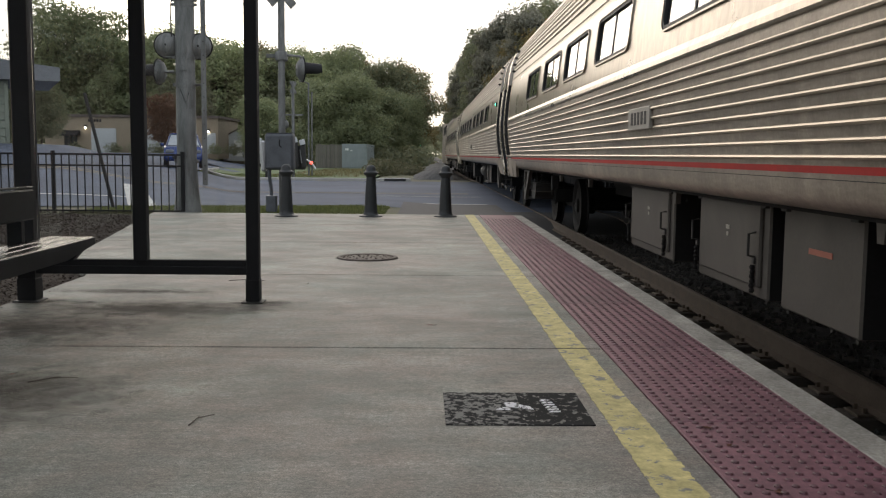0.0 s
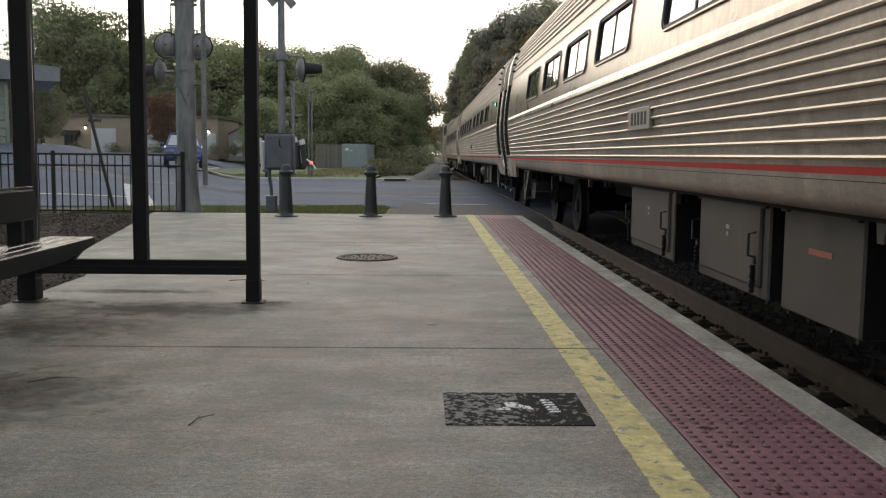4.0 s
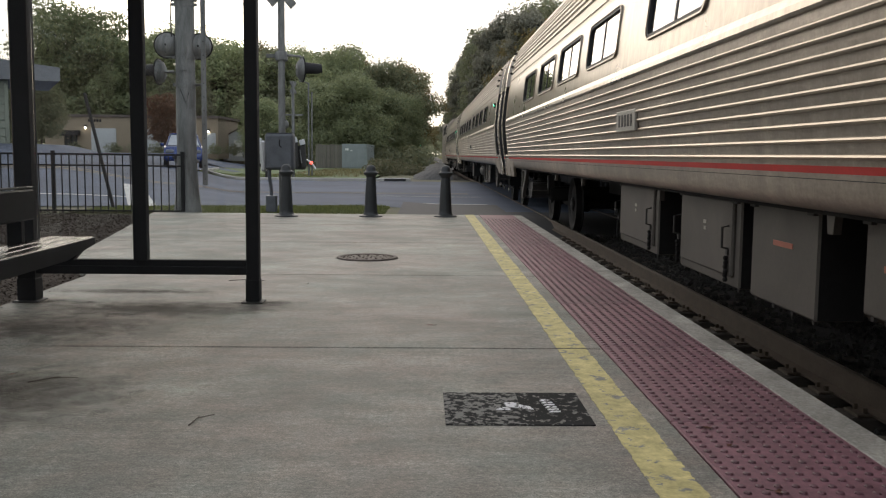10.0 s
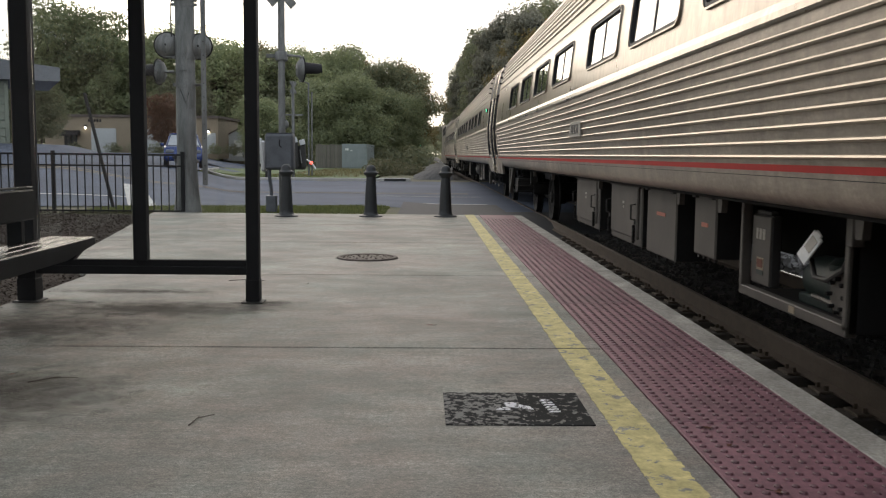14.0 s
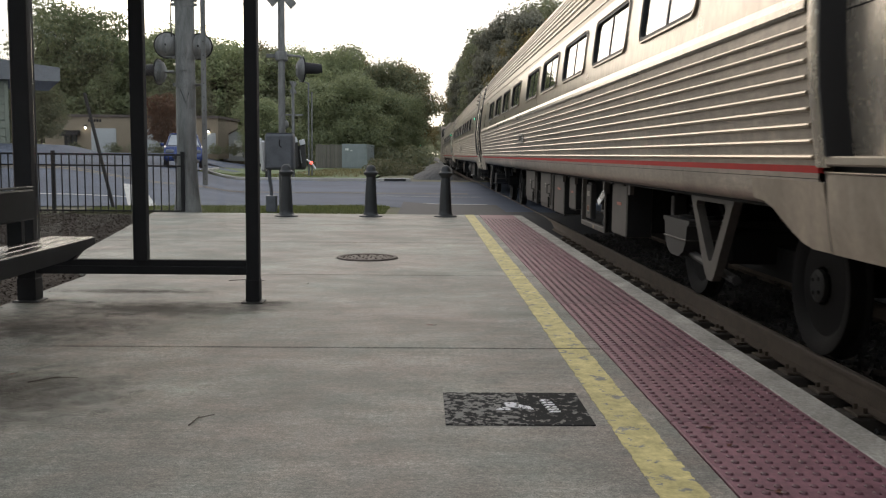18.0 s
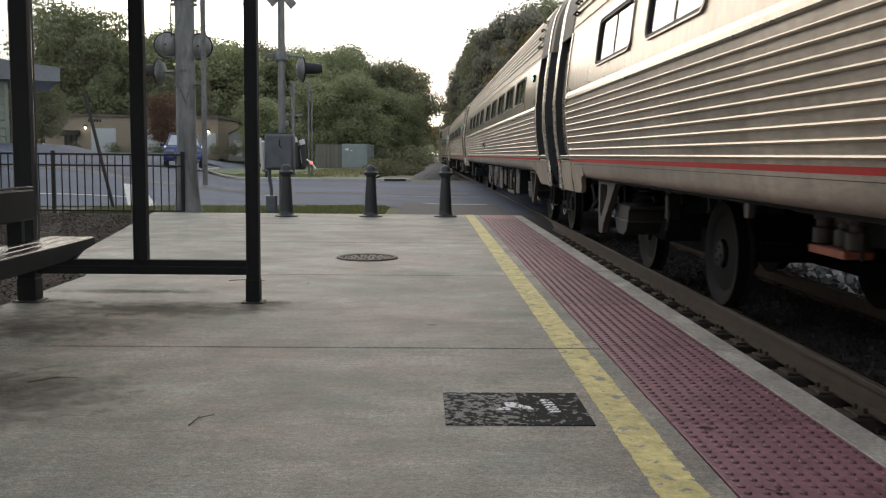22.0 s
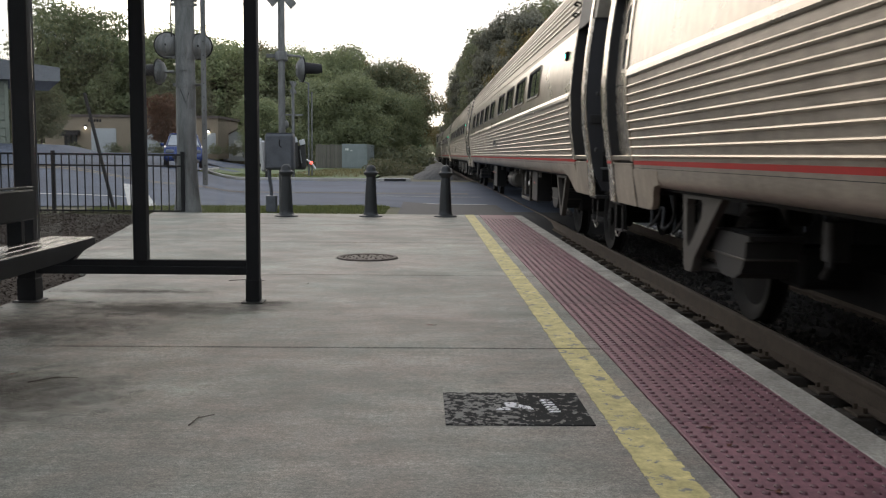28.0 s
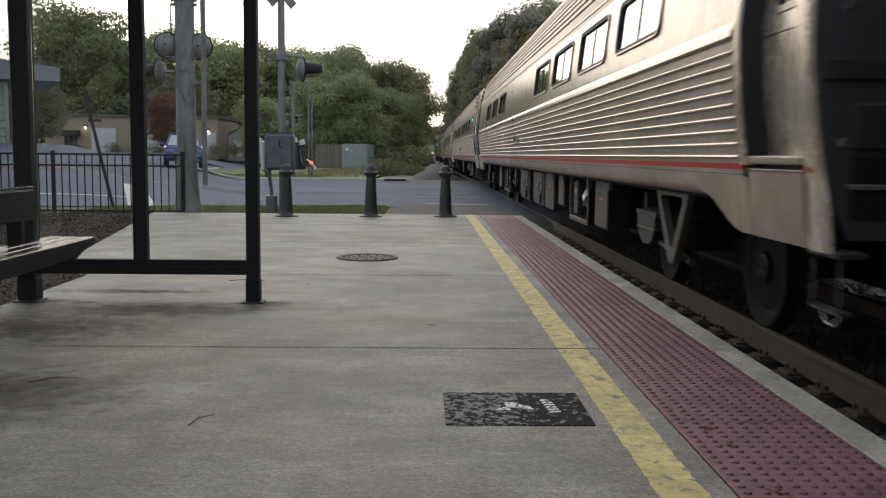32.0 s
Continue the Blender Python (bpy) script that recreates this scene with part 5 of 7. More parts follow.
def make_coach(windows, plate_u, gear):
    coach = empty("passenger_coach")
    pl = 0.73
    for near in (True, False):
        coach_side(coach, windows, plate_u, near, pl)
    # roof with flutes
    bm = nb()
    zs = [z for _, z in HALF if z >= 2.76]
    outer = [(-side_x(z), z) for z in zs] + [(side_x(z), z) for z in reversed(zs[:-1])]
    rows = [[bm.verts.new((x, along(u), z)) for x, z in outer] for u in (0.0, 0.04, COACH_L - 0.13, COACH_L - 0.09)]
    for v in rows[0] + rows[3]:
        v.co.z = 2.76 + (v.co.z - 2.76) * 0.985
        v.co.x *= 0.985
    for a, b in zip(rows, rows[1:]):
        for q in range(len(outer) - 1):
            bm.faces.new((a[q], a[q + 1], b[q + 1], b[q]))
    bm.faces.new(rows[0])
    bm.faces.new(rows[-1])
    roof = part("roof", bm, M_ROOF, coach, "fluted stainless roof", True)
    spots, path = [], [(h, z) for h, z in HALF if z >= 2.9]
    run = 0.07
    for (h0, z0), (h1, z1) in zip(path, path[1:]):
        leg = math.hypot(h1 - h0, z1 - z0)
        while run < leg:
            f = run / leg
            spots.append((h0 + (h1 - h0) * f, z0 + (z1 - z0) * f, (z1 - z0) / leg, (h0 - h1) / leg))
            run += 0.078
        run -= leg
    for side in (-1, 1):
        for h, z, nx, nz in spots[:17 if side < 0 else 9]:
            bm = nb()
            o = [(-0.020, -0.004), (-0.014, 0.011), (0.0, 0.017), (0.014, 0.011), (0.020, -0.004)]
            bar_along(bm, [(side * (h - a * nz + b * nx), z + a * nx + b * nz) for a, b in o], END_W, COACH_L - END_W)
            part("flute", bm, M_RIB, roof)
    bm = nb()
    bar_along(bm, [(-side_x(2.815), 2.815), (-side_x(2.82) - 0.012, 2.82), (-side_x(2.835) - 0.012, 2.835), (-side_x(2.845), 2.845)], END_W, COACH_L - END_W)
    part("roof_bead", bm, M_RIB, roof)
    for a in (1.22, COACH_L - 1.42):  # climbing irons up to the roof at either end
        for z in (2.95, 3.08, 3.21, 3.34):
            x = -side_x(z)
            bm = nb()
            tube(bm, [(x + 0.01, along(a), z), (x - 0.05, along(a), z + 0.02), (x - 0.05, along(a + 0.2), z + 0.02), (x + 0.01, along(a + 0.2), z)], 0.011, 6)
            part("climbing_iron", bm, M_UNDER, roof)
    bm = nb()
    box(bm, -1.45, 1.45, along(COACH_L - 0.1), along(0.1), 1.02, 1.30)
    part("underframe", bm, M_UNDER, coach, "dark floor and underframe")
    for u in (6.9, 9.2, 12.95, 16.2, 17.2, 19.15, 20.4):
        bm = nb()
        prism(bm, [(along(u) - 0.03, 0.93), (along(u) + 0.03, 0.93), (along(u) + 0.05, 1.06), (along(u) - 0.05, 1.06)], -1.44, -1.40, "x")
        part("sill_hanger", bm, M_EQUIP, coach)
    bm = nb()
    box(bm, -0.35, 0.35, along(COACH_L - 5.5), along(5.5), 0.70, 1.02)
    part("centre_sill", bm, M_UNDER, coach)
    for k in range(9):  # straps that carry the far side's dark blocks
        bm = nb()
        box(bm, 0.93, 0.99, along(6.6 + k * 1.55) - 0.03, along(6.6 + k * 1.55) + 0.03, 0.68, 1.03)
        part("far_side_strap", bm, M_UNDER, coach)
    if plate_u:
        bm = nb()
        xs = -side_x(1.58)
        box(bm, xs - 0.032, xs, along(plate_u + pl), along(plate_u), 1.503, 1.682, 0.006)
        npl = part("number_plate", bm, M_LTGREY, coach, "raised metal plate with dark marks")
        for q in range(5):
            bm = nb()
            y = along(plate_u + pl * (0.19 + q * 0.156))
            box(bm, xs - 0.035, xs - 0.031, y - 0.05 * pl, y + 0.038 * pl, 1.545, 1.645)
            part("mark", bm, M_TRUCK, npl)
    for u in (COACH_L - 1.62,):
        bm = nb()
        xs = -side_x(2.55)
        box(bm, xs - 0.04, xs + 0.02, along(u) - 0.045, along(u) + 0.045, 2.455, 2.565, 0.012)
        ml = part("marker_lamp", bm, M_UNDER, coach, "small marker lamp housing")
        bm = nb()
        lathe(bm, [(0.028, -0.038), (0.024, -0.050), (0.0, -0.055)], 12, (xs, along(u), 2.51), "x", cap=False)
        part("lens", bm, M_GLOW_G if u > 5 else M_UNDER, ml, "green lit lens" if u > 5 else "dark lens")
    for u0, u1, kind in gear:
        coach_box(coach, u0, u1, kind)
    # dark blocks added to keep daylight from under the coach's ends
    bm = nb()
    box(bm, 1.1, 1.3, along(6.0 if gear is GEAR_A else 4.3), along(-0.4), 0.09, 0.84)
    part("far_side_gear", bm, M_UNDER, coach, "dark block shutting out daylight along the far side")
    bm = nb()
    box(bm, 1.1, 1.3, along(COACH_L + 0.4), along(COACH_L - 6.4), 0.03, 0.84)
    part("far_side_gear", bm, M_UNDER, coach, "dark block shutting out daylight along the far side")
    # this one stands for the far equipment and blocks daylight too
    bm = nb()
    box(bm, 0.75, 1.2, along(COACH_L - 6.5), along(6.1 if gear is GEAR_A else 4.35), 0.22 if gear is GEAR_A else 0.26 if gear is GEAR_B else 0.16, 0.70)
    part("far_side_gear", bm, M_UNDER, coach, "dark block shutting out daylight along the far side")
    truck(coach, 3.10, True, 0.17, 2.12)
    truck(coach, COACH_L - 4.28, False, 0.12, 2.75)
    coach_ends(coach)
    sets = [wheelset(coach, u) for u in (1.78, 4.42, COACH_L - 5.62, COACH_L - 2.93)]
    return coach, sets


WIN_COACH = [4.22, 6.36, 8.42, 10.54, 13.21, 15.26, 17.37, 19.46, 21.55]
WIN_TURNED = [2.95, 5.05, 7.18, 9.30, 11.33, 14.0, 16.08, 18.14, 20.28]
WIN_CAFE = [4.25, 6.38, 8.53, 15.36, 17.41, 19.54, 21.62]
GEAR_A = [(11.24, 12.74, "latched"), (13.44, 14.79, "latched"), (14.99, 15.94, "plain"), (16.44, 16.94, "narrow"), (17.44, 18.94, "machine"), (19.34, 20.04, "narrow")]
GEAR_B = [(7.2, 9.0, "pipes"), (9.83, 10.74, "plain"), (12.93, 14.23, "tank"), (17.15, 18.55, "machine"), (18.95, 19.65, "narrow")]
GEAR_C = [(5.75, 6.45, "narrow"), (7.25, 8.65, "machine"), (8.85, 10.15, "valves"), (11.22, 12.62, "latched"), (13.4, 14.75, "latched"), (14.95, 15.9, "plain"), (16.42, 16.92, "narrow"), (17.48, 18.88, "machine"), (19.36, 20.06, "narrow")]
TRAIN = [  # place counted back along the train, windows, plate, gear
    (-2, WIN_COACH, 12.27, GEAR_A), (-1, WIN_TURNED, 13.07, GEAR_B), (0, WIN_COACH, 12.27, GEAR_A),
    (1, WIN_TURNED, 13.07, GEAR_B), (2, WIN_CAFE, 12.28, GEAR_C), (3, WIN_COACH, 12.27, GEAR_A)]
RUN = []
for place, wins, pu, gear in TRAIN:
    coach, sets = make_coach(wins, pu, gear)
    coach.matrix_basis = pose(TRACK_X, FRONT0 - SPACING * place - COACH_L / 2, RAIL_Z)
    tagged(coach, "ribbed stainless steel passenger coach with red stripe" if place != 2 else "stainless steel cafe coach with few windows and red stripe", "train car", "coaches of the train")
    RUN.append((coach, FRONT0 - SPACING * place - COACH_L / 2, sets))


def locomotive():
    loco = empty("locomotive")
    prof = [(1.45, 0.55), (1.50, 1.0), (1.52, 3.4), (1.40, 3.8), (1.05, 4.15), (0.6, 4.3)]
    out = [(-x, z) for x, z in prof] + [(x, z) for x, z in reversed(prof)]
    bm = nb()
    prism(bm, out, -9.0, 7.0, "y")
    part("hood", bm, M_STEEL_DULL, loco, "grey silver car body")
    bm = nb()
    prism(bm, [(7.0, 0.55), (10.2, 0.55), (10.4, 1.6), (9.2, 2.4), (8.0, 4.0), (7.0, 4.3)], -1.48, 1.48, "x")
    part("cab", bm, M_STEEL_DULL, loco, "sloped silver cab")
    bm = nb()
    box(bm, -1.535, -1.5, -8.6, 7.0, 1.0, 1.5)
    part("side_band", bm, M_SKIRT, loco, "pale lower band")
    for k in range(4):
        bm = nb()
        box(bm, -1.54, -1.45, -8.0 + k * 2.6, -6.4 + k * 2.6, 3.0, 3.7, 0.03)
        part("grille", bm, M_UNDER, loco, "dark louvred grille")
    bm = nb()
    box(bm, -1.3, 1.3, -8.8, 8.5, 0.75, 1.1)
    box(bm, -1.4, 1.4, -2.6, 2.2, 0.3, 0.8, 0.15)
    part("underframe", bm, M_UNDER, loco)
    sets = []
    for y in (-7.6, -4.9, 4.3, 7.0):
        ax = wheelset(loco, COACH_L / 2 - y)
        sets.append(ax)
    for y in (-6.25, 5.65):
        bm = nb()
        box(bm, -1.2, -0.95, y - 1.9, y + 1.9, 0.4, 0.75, 0.05)
        part("truck_frame", bm, M_UNDER, loco)
    return loco, sets


loco, lsets = locomotive()
tagged(loco, "grey silver diesel locomotive at the train's head", "locomotive")
LOCO_Y = FRONT0 + 2 * SPACING + 0.85 + 9.2
RUN.append((loco, LOCO_Y, lsets))

# ---- shelter and bench ----
shelter = tagged(empty("shelter", 0, 0, 0), "black metal framed glass passenger shelter", "shelter")


def post(x, y, w, z0, z1, parent, name="post"):
    bm = nb()
    box(bm, x - w / 2, x + w / 2, y - w / 2, y + w / 2, z0, z1, 0.006)
    p = part(name, bm, M_BLACK, parent)
    bm = nb()
    box(bm, x - w / 2 - 0.004, x + w / 2 + 0.004, y - w / 2 - 0.004, y + w / 2 + 0.004, 0.012, 0.17, 0.003)
    part("sleeve", bm, M_BLACK, p)
    bm = nb()
    box(bm, x - w / 2 - 0.032, x + w / 2 + 0.032, y - w / 2 - 0.03, y + w / 2 + 0.03, 0.0, 0.010, 0.003)
    part("foot_plate", bm, M_TRUCK, p, "dark steel foot plate")
    return p


SH_Y = 6.76
post(-1.235, SH_Y, 0.092, 0.0, 2.6, shelter)
post(-2.86, SH_Y, 0.125, 0.0, 2.6, shelter)
bm = nb()
box(bm, -2.095, -1.995, SH_Y - 0.04, SH_Y + 0.038, 0.30, 2.6, 0.005)
part("mullion", bm, M_BLACK, shelter)
bm = nb()
box(bm, -2.80, -1.275, SH_Y - 0.04, SH_Y + 0.04, 0.205, 0.265, 0.005)
box(bm, -2.80, -1.275, SH_Y - 0.03, SH_Y + 0.03, 0.262, 0.312, 0.004)
part("bottom_rail", bm, M_BLACK, shelter)
for a, b in ((-2.79, -2.09), (-2.0, -1.28)):
    bm = nb()
    box(bm, a, b, SH_Y - 0.004, SH_Y + 0.004, 0.30, 2.58)
    g = part("glass_panel", bm, M_CLEAR, shelter, "clear glass panel")
    g.visible_shadow = False
# long back wall
for y in (4.4, 2.2, 0.0):
    post(-2.92, y, 0.1, 0.0, 2.6, shelter)
bm = nb()
box(bm, -2.96, -2.88, 0.05, SH_Y - 0.06, 0.22, 0.30, 0.004)
part("back_rail", bm, M_BLACK, shelter)
for a, b in ((4.46, SH_Y - 0.07), (2.26, 4.34)):
    bm = nb()
    box(bm, -2.924, -2.916, a, b, 0.30, 2.58)
    g = part("glass_panel", bm, M_CLEAR, shelter, "clear glass panel")
    g.visible_shadow = False
bm = nb()
box(bm, -3.0, -1.15, -0.1, SH_Y + 0.1, 2.6, 2.72, 0.01)
part("roof", bm, M_BLACK, shelter)

bench = tagged(empty("bench", -2.43, 5.2, 0.0), "black slatted metal bench inside the shelter", "bench")
for k in range(3):
    bm = nb()
    box(bm, -0.15 + k * 0.105, -0.052 + k * 0.105, -1.2, 1.22, 0.475, 0.505, 0.008)
    part("seat_slat", bm, M_SLAT, bench)
bm = nb()
prism(bm, [(-1.2, 0.395), (0.70, 0.395), (1.215, 0.455), (1.215, 0.50), (-1.2, 0.50)], 0.15, 0.172, "x")
part("front_apron", bm, M_BENCH, bench)
bm = nb()
box(bm, -0.27, -0.235, -1.2, 1.22, 0.62, 0.83, 0.012)
part("backrest", bm, M_BENCH, bench, "black backrest plank")
bm = nb()
box(bm, -0.265, -0.24, -1.2, 1.22, 0.835, 0.85, 0.004)
part("backrest_cap", bm, M_BENCH, bench)
for y in (-1.0, 1.08):
    bm = nb()
    prism(bm, [(-0.36, 0.30), (-0.2, 0.28), (0.08, 0.36), (0.15, 0.44), (0.15, 0.472), (-0.36, 0.472)], y - 0.03, y + 0.03, "y")
    part("bracket", bm, M_BENCH, bench)
    bm = nb()
    box(bm, -0.36, -0.26, y - 0.03, y + 0.03, 0.3, 0.80, 0.006)
    part("upright", bm, M_BENCH, bench)

# ---- mulch bed and fence ----
bm = nb()
xs, ys = span((-16, 0.5), (-3.0, 0.5), (-2.98,)), span((6.45, 0.4), (18.2,))
g = [[bm.verts.new((x, y, -0.05 + 0.03 * noise.noise((x * 1.3, y * 1.3, 0)) - 0.10 * sstep(17.0, 18.2, y))) for x in xs] for y in ys]
for j in range(len(ys) - 1):
    for i in range(len(xs) - 1):
        if xs[i + 1] <= left_edge(ys[j]) + 0.6:
            bm.faces.new((g[j][i], g[j][i + 1], g[j + 1][i + 1], g[j + 1][i]))
bmesh.ops.delete(bm, geom=[v for v in bm.verts if not v.link_faces], context="VERTS")
bed = tagged(link("mulch_bed", bm, M_MULCH, True), "brown bark mulch bed beside the platform", "mulch", kind="structure")


def chips(name, n, spot, size, material, label, cat, parent=None):
    """Small flat flakes, strewn: one mesh."""
    rng = np.random.default_rng(9)
    verts, faces = [], []
    while len(faces) < n:
        p = spot(rng)
        if p is None:
            continue
        r = np.array(Euler((rng.uniform(-0.5, 0.5), rng.uniform(-0.5, 0.5), rng.uniform(0, 6.28))).to_matrix())
        a, b = size[0] * rng.uniform(0.5, 1.2), size[1] * rng.uniform(0.5, 1.2)
        q = np.array([(-a, -b, 0), (a, -b * 0.6, 0.004), (a, b, 0), (-a, b * 0.7, 0.005)]) @ r.T + p
        k = len(verts)
        verts += [tuple(v) for v in q]
        faces.append((k, k + 1, k + 2, k + 3))
    me = bpy.data.meshes.new(name)
    me.from_pydata(verts, [], faces)
    me.materials.append(material)
    ob = new(name, me)
    if parent:
        ob.parent = parent
        return tagged(ob, label, kind="stuff")
    return tagged(ob, label, cat, kind="stuff")


def mulch_spot(rng):
    x, y = rng.uniform(-9, -2.9), rng.uniform(6.45, 17.3)
    return np.array((x, y, -0.03 + 0.03 * rng.random())) if x < left_edge(y) + 0.05 * rng.normal() else None


chips("mulch_chips", 34000, mulch_spot, (0.018, 0.006), M_MULCH, "loose brown bark chips", "mulch", bed)

fence = tagged(empty("fence", -4.42, 17.2, -0.06), "black metal picket fence along the mulch bed", "fence")
FENCE_L = 11.5
for z, hgt in ((0.05, 0.03), (0.88, 0.03), (1.08, 0.035)):
    bm = nb()
    box(bm, -FENCE_L, 0, -0.016, 0.016, z, z + hgt, 0.004)
    part("rail", bm, M_BLACK, fence)
bm = nb()
box(bm, -0.009, 0.009, -0.009, 0.009, 0.0, 1.09)
picket = part("picket", bm, M_BLACK, fence)
picket.matrix_basis = pose(-0.12, 0, 0.02)
for k in range(1, 82):
    twin(picket, pose(-0.12 - 0.139 * k, 0, 0.02))
bm = nb()
box(bm, -0.03, 0.03, -0.03, 0.03, -0.1, 1.14, 0.004)
box(bm, -0.036, 0.036, -0.036, 0.036, 1.14, 1.16, 0.006)
fpost = part("fence_post", bm, M_BLACK, fence)
for k in range(1, 6):
    twin(fpost, pose(-2.36 * k, 0, 0))

# ---- bollards ----
BOLL = [(0.205, 0.0), (0.208, 0.012), (0.195, 0.022), (0.140, 0.035), (0.124, 0.055), (0.116, 0.09), (0.112, 0.12), (0.092, 0.52), (0.080, 0.69), (0.092, 0.715), (0.118, 0.735), (0.128, 0.755),
        (0.126, 0.775), (0.098, 0.795), (0.088, 0.81), (0.084, 0.84), (0.072, 0.872), (0.050, 0.893), (0.024, 0.905), (0.0, 0.908)]


def bollard(x, y):
    bo = empty("bollard", x, y, 0.0)
    bm = nb()
    lathe(bm, BOLL[:6], 24)
    part("base", bm, M_BOLL, bo, "", True)
    bm = nb()
    prof = BOLL[5:9]
    rings = []
    for r, z in prof:
        rings.append([bm.verts.new((r * (1 - 0.02 * (k % 2)) * math.cos(2 * math.pi * k / 32), r * (1 - 0.02 * (k % 2)) * math.sin(2 * math.pi * k / 32), z)) for k in range(32)])
    for a, b in zip(rings, rings[1:]):
        for k in range(32):
            bm.faces.new((a[k], a[(k + 1) % 32], b[(k + 1) % 32], b[k]))
    part("fluted_shaft", bm, M_BOLL, bo)
    bm = nb()
    lathe(bm, BOLL[8:14], 24)
    part("collar", bm, M_BOLL, bo, "", True)
    bm = nb()
    lathe(bm, BOLL[13:], 24)
    part("cap", bm, M_BOLL, bo, "", True)
    return tagged(bo, "black cast iron bollard at the platform's end", "bollard", "bollards along the platform's end")


b0 = bollard(-2.37, 16.15)
copy_thing(b0, pose(-0.91, 16.25, 0.0, 0, 0, 20))
copy_thing(b0, pose(0.40, 16.4, 0.0, 0, 0, 50))

# ---- crossing signals ----


def signal_head(parent, x, y, z, face, r=0.245):
    """A round backboard with a hooded lamp; face 1 looks away along the road, -1 towards the platform; 2 to the right."""
    bm = nb()
    lathe(bm, [(0.03, -0.05), (0.10, -0.05), (0.15, -0.02), (r, 0.0), (r, 0.012), (0.0, 0.012)], 24, axis="y", cap=False)
    h = part("signal_head", bm, M_BLACK, parent, "black round signal backboard", True)
    h.matrix_basis = pose(x, y, z, 0, 0, {1: 0, -1: 180, 2: -70, 3: 82}[face])
    bm = nb()
    lathe(bm, [(0.02, -0.12), (0.12, -0.11), (0.19, -0.065), (0.222, -0.008)], 24, axis="y", cap=False)
    part("lamp_housing", bm, M_GALV, h, "pale rounded lamp housing", True)
    bm = nb()
    n = 14
    for k in range(n):
        a0, a1 = math.pi * (-0.15 + 1.3 * k / n), math.pi * (-0.15 + 1.3 * (k + 1) / n)
        q = [bm.verts.new((rr * math.cos(a), yy, rr * math.sin(a))) for rr, yy, a in ((0.15, 0.01, a0), (0.15, 0.01, a1), (0.125, 0.36, a1), (0.125, 0.36, a0))]
        bm.faces.new(q)
    part("hood", bm, M_BLACK, h, "black lamp hood")
    bm = nb()
    lathe(bm, [(0.10, 0.013), (0.07, 0.03), (0.0, 0.04)], 18, axis="y", cap=False)
    part("lens", bm, M_SMOOTH_CAP, h, "dark red lens")


mast = tagged(empty("signal_mast", -4.40, 17.45, -0.22), "galvanised crossing signal mast with lamps", "signal mast")
bm = nb()
lathe(bm, [(0.33, 0.0), (0.33, 0.04), (0.265, 0.06), (0.25, 0.25), (0.215, 0.55), (0.188, 0.9), (0.178, 1.2), (0.172, 6.2)], 28)
part("pole", bm, M_GALV, mast, "", True)
bm = nb()
box(bm, -0.33, 0.33, -0.33, 0.33, -0.06, 0.02, 0.02)
for k in range(4):
    a = math.pi / 4 + k * math.pi / 2
    lathe(bm, [(0.03, 0.02), (0.03, 0.07), (0.015, 0.07), (0.015, 0.12)], 8, (0.37 * math.cos(a), 0.37 * math.sin(a), 0))
part("base_plate", bm, M_GALV, mast)
for z in (1.15, 2.55, 3.05, 4.0, 4.08):
    bm = nb()
    lathe(bm, [(0.176, z - 0.03), (0.19, z - 0.03), (0.19, z + 0.03), (0.176, z + 0.03)], 28, cap=False)
    box(bm, 0.17, 0.23, -0.03, 0.03, z - 0.025, z + 0.025, 0.004)
    box(bm, -0.23, -0.17, -0.03, 0.03, z - 0.025, z + 0.025, 0.004)
    part("clamp", bm, M_GALV, mast)
bm = nb()
tube(bm, [(-0.19, 0, 3.05), (-0.38, 0, 3.05), (-0.40, 0, 3.3)], 0.028, 8)
tube(bm, [(0.19, 0, 3.05), (0.30, 0, 3.05), (0.31, 0, 3.3)], 0.028, 8)
tube(bm, [(-0.19, -0.05, 2.78), (-0.42, -0.05, 2.78), (-0.46, -0.05, 2.62)], 0.028, 8)
part("arm", bm, M_GALV, mast)
signal_head(mast, -0.34, 0.03, 3.27, 1)
signal_head(mast, 0.26, 0.03, 3.25, 1)
signal_head(mast, -0.48, -0.02, 2.78, 3)
bm = nb()
box(bm, -0.06, 0.06, -0.20, -0.172, 2.80, 3.0, 0.004)
part("tag_plate", bm, M_GALV, mast)
bm = nb()
tube(bm, [(-0.2, -0.16, 3.4), (-0.22, -0.14, 3.8), (-0.19, -0.12, 4.3)], 0.012, 6)
tube(bm, [(0.1, -0.18, 2.4), (0.05, -0.20, 2.2), (-0.05, -0.19, 2.45)], 0.008, 6)
part("cable", bm, M_GASKET, mast)

gate_arm = tagged(empty("gate_arm", -4.02, 17.25, 0.0), "raised aluminium crossing gate arm strip", "gate arm")
bm = nb()
ring = [(-0.045, -0.012), (0.045, -0.012), (0.045, 0.012), (-0.045, 0.012)]
prism(bm, ring, 0.49, 5.2, "z")
part("strip", bm, M_GALV, gate_arm)
for k in range(14):
    bm = nb()
    lathe(bm, [(0.012, -0.016), (0.012, 0.014)], 8, (0, 0, 0.6 + k * 0.25), "y")
    part("bolt_hole", bm, M_GASKET, gate_arm)
bm = nb()
tube(bm, [(-0.22, 0.2, 2.33), (0.0, 0.03, 2.33)], 0.02, 8)
tube(bm, [(-0.22, 0.2, 3.9), (0.0, 0.03, 3.9)], 0.02, 8)
part("bracket", bm, M_GALV, gate_arm)

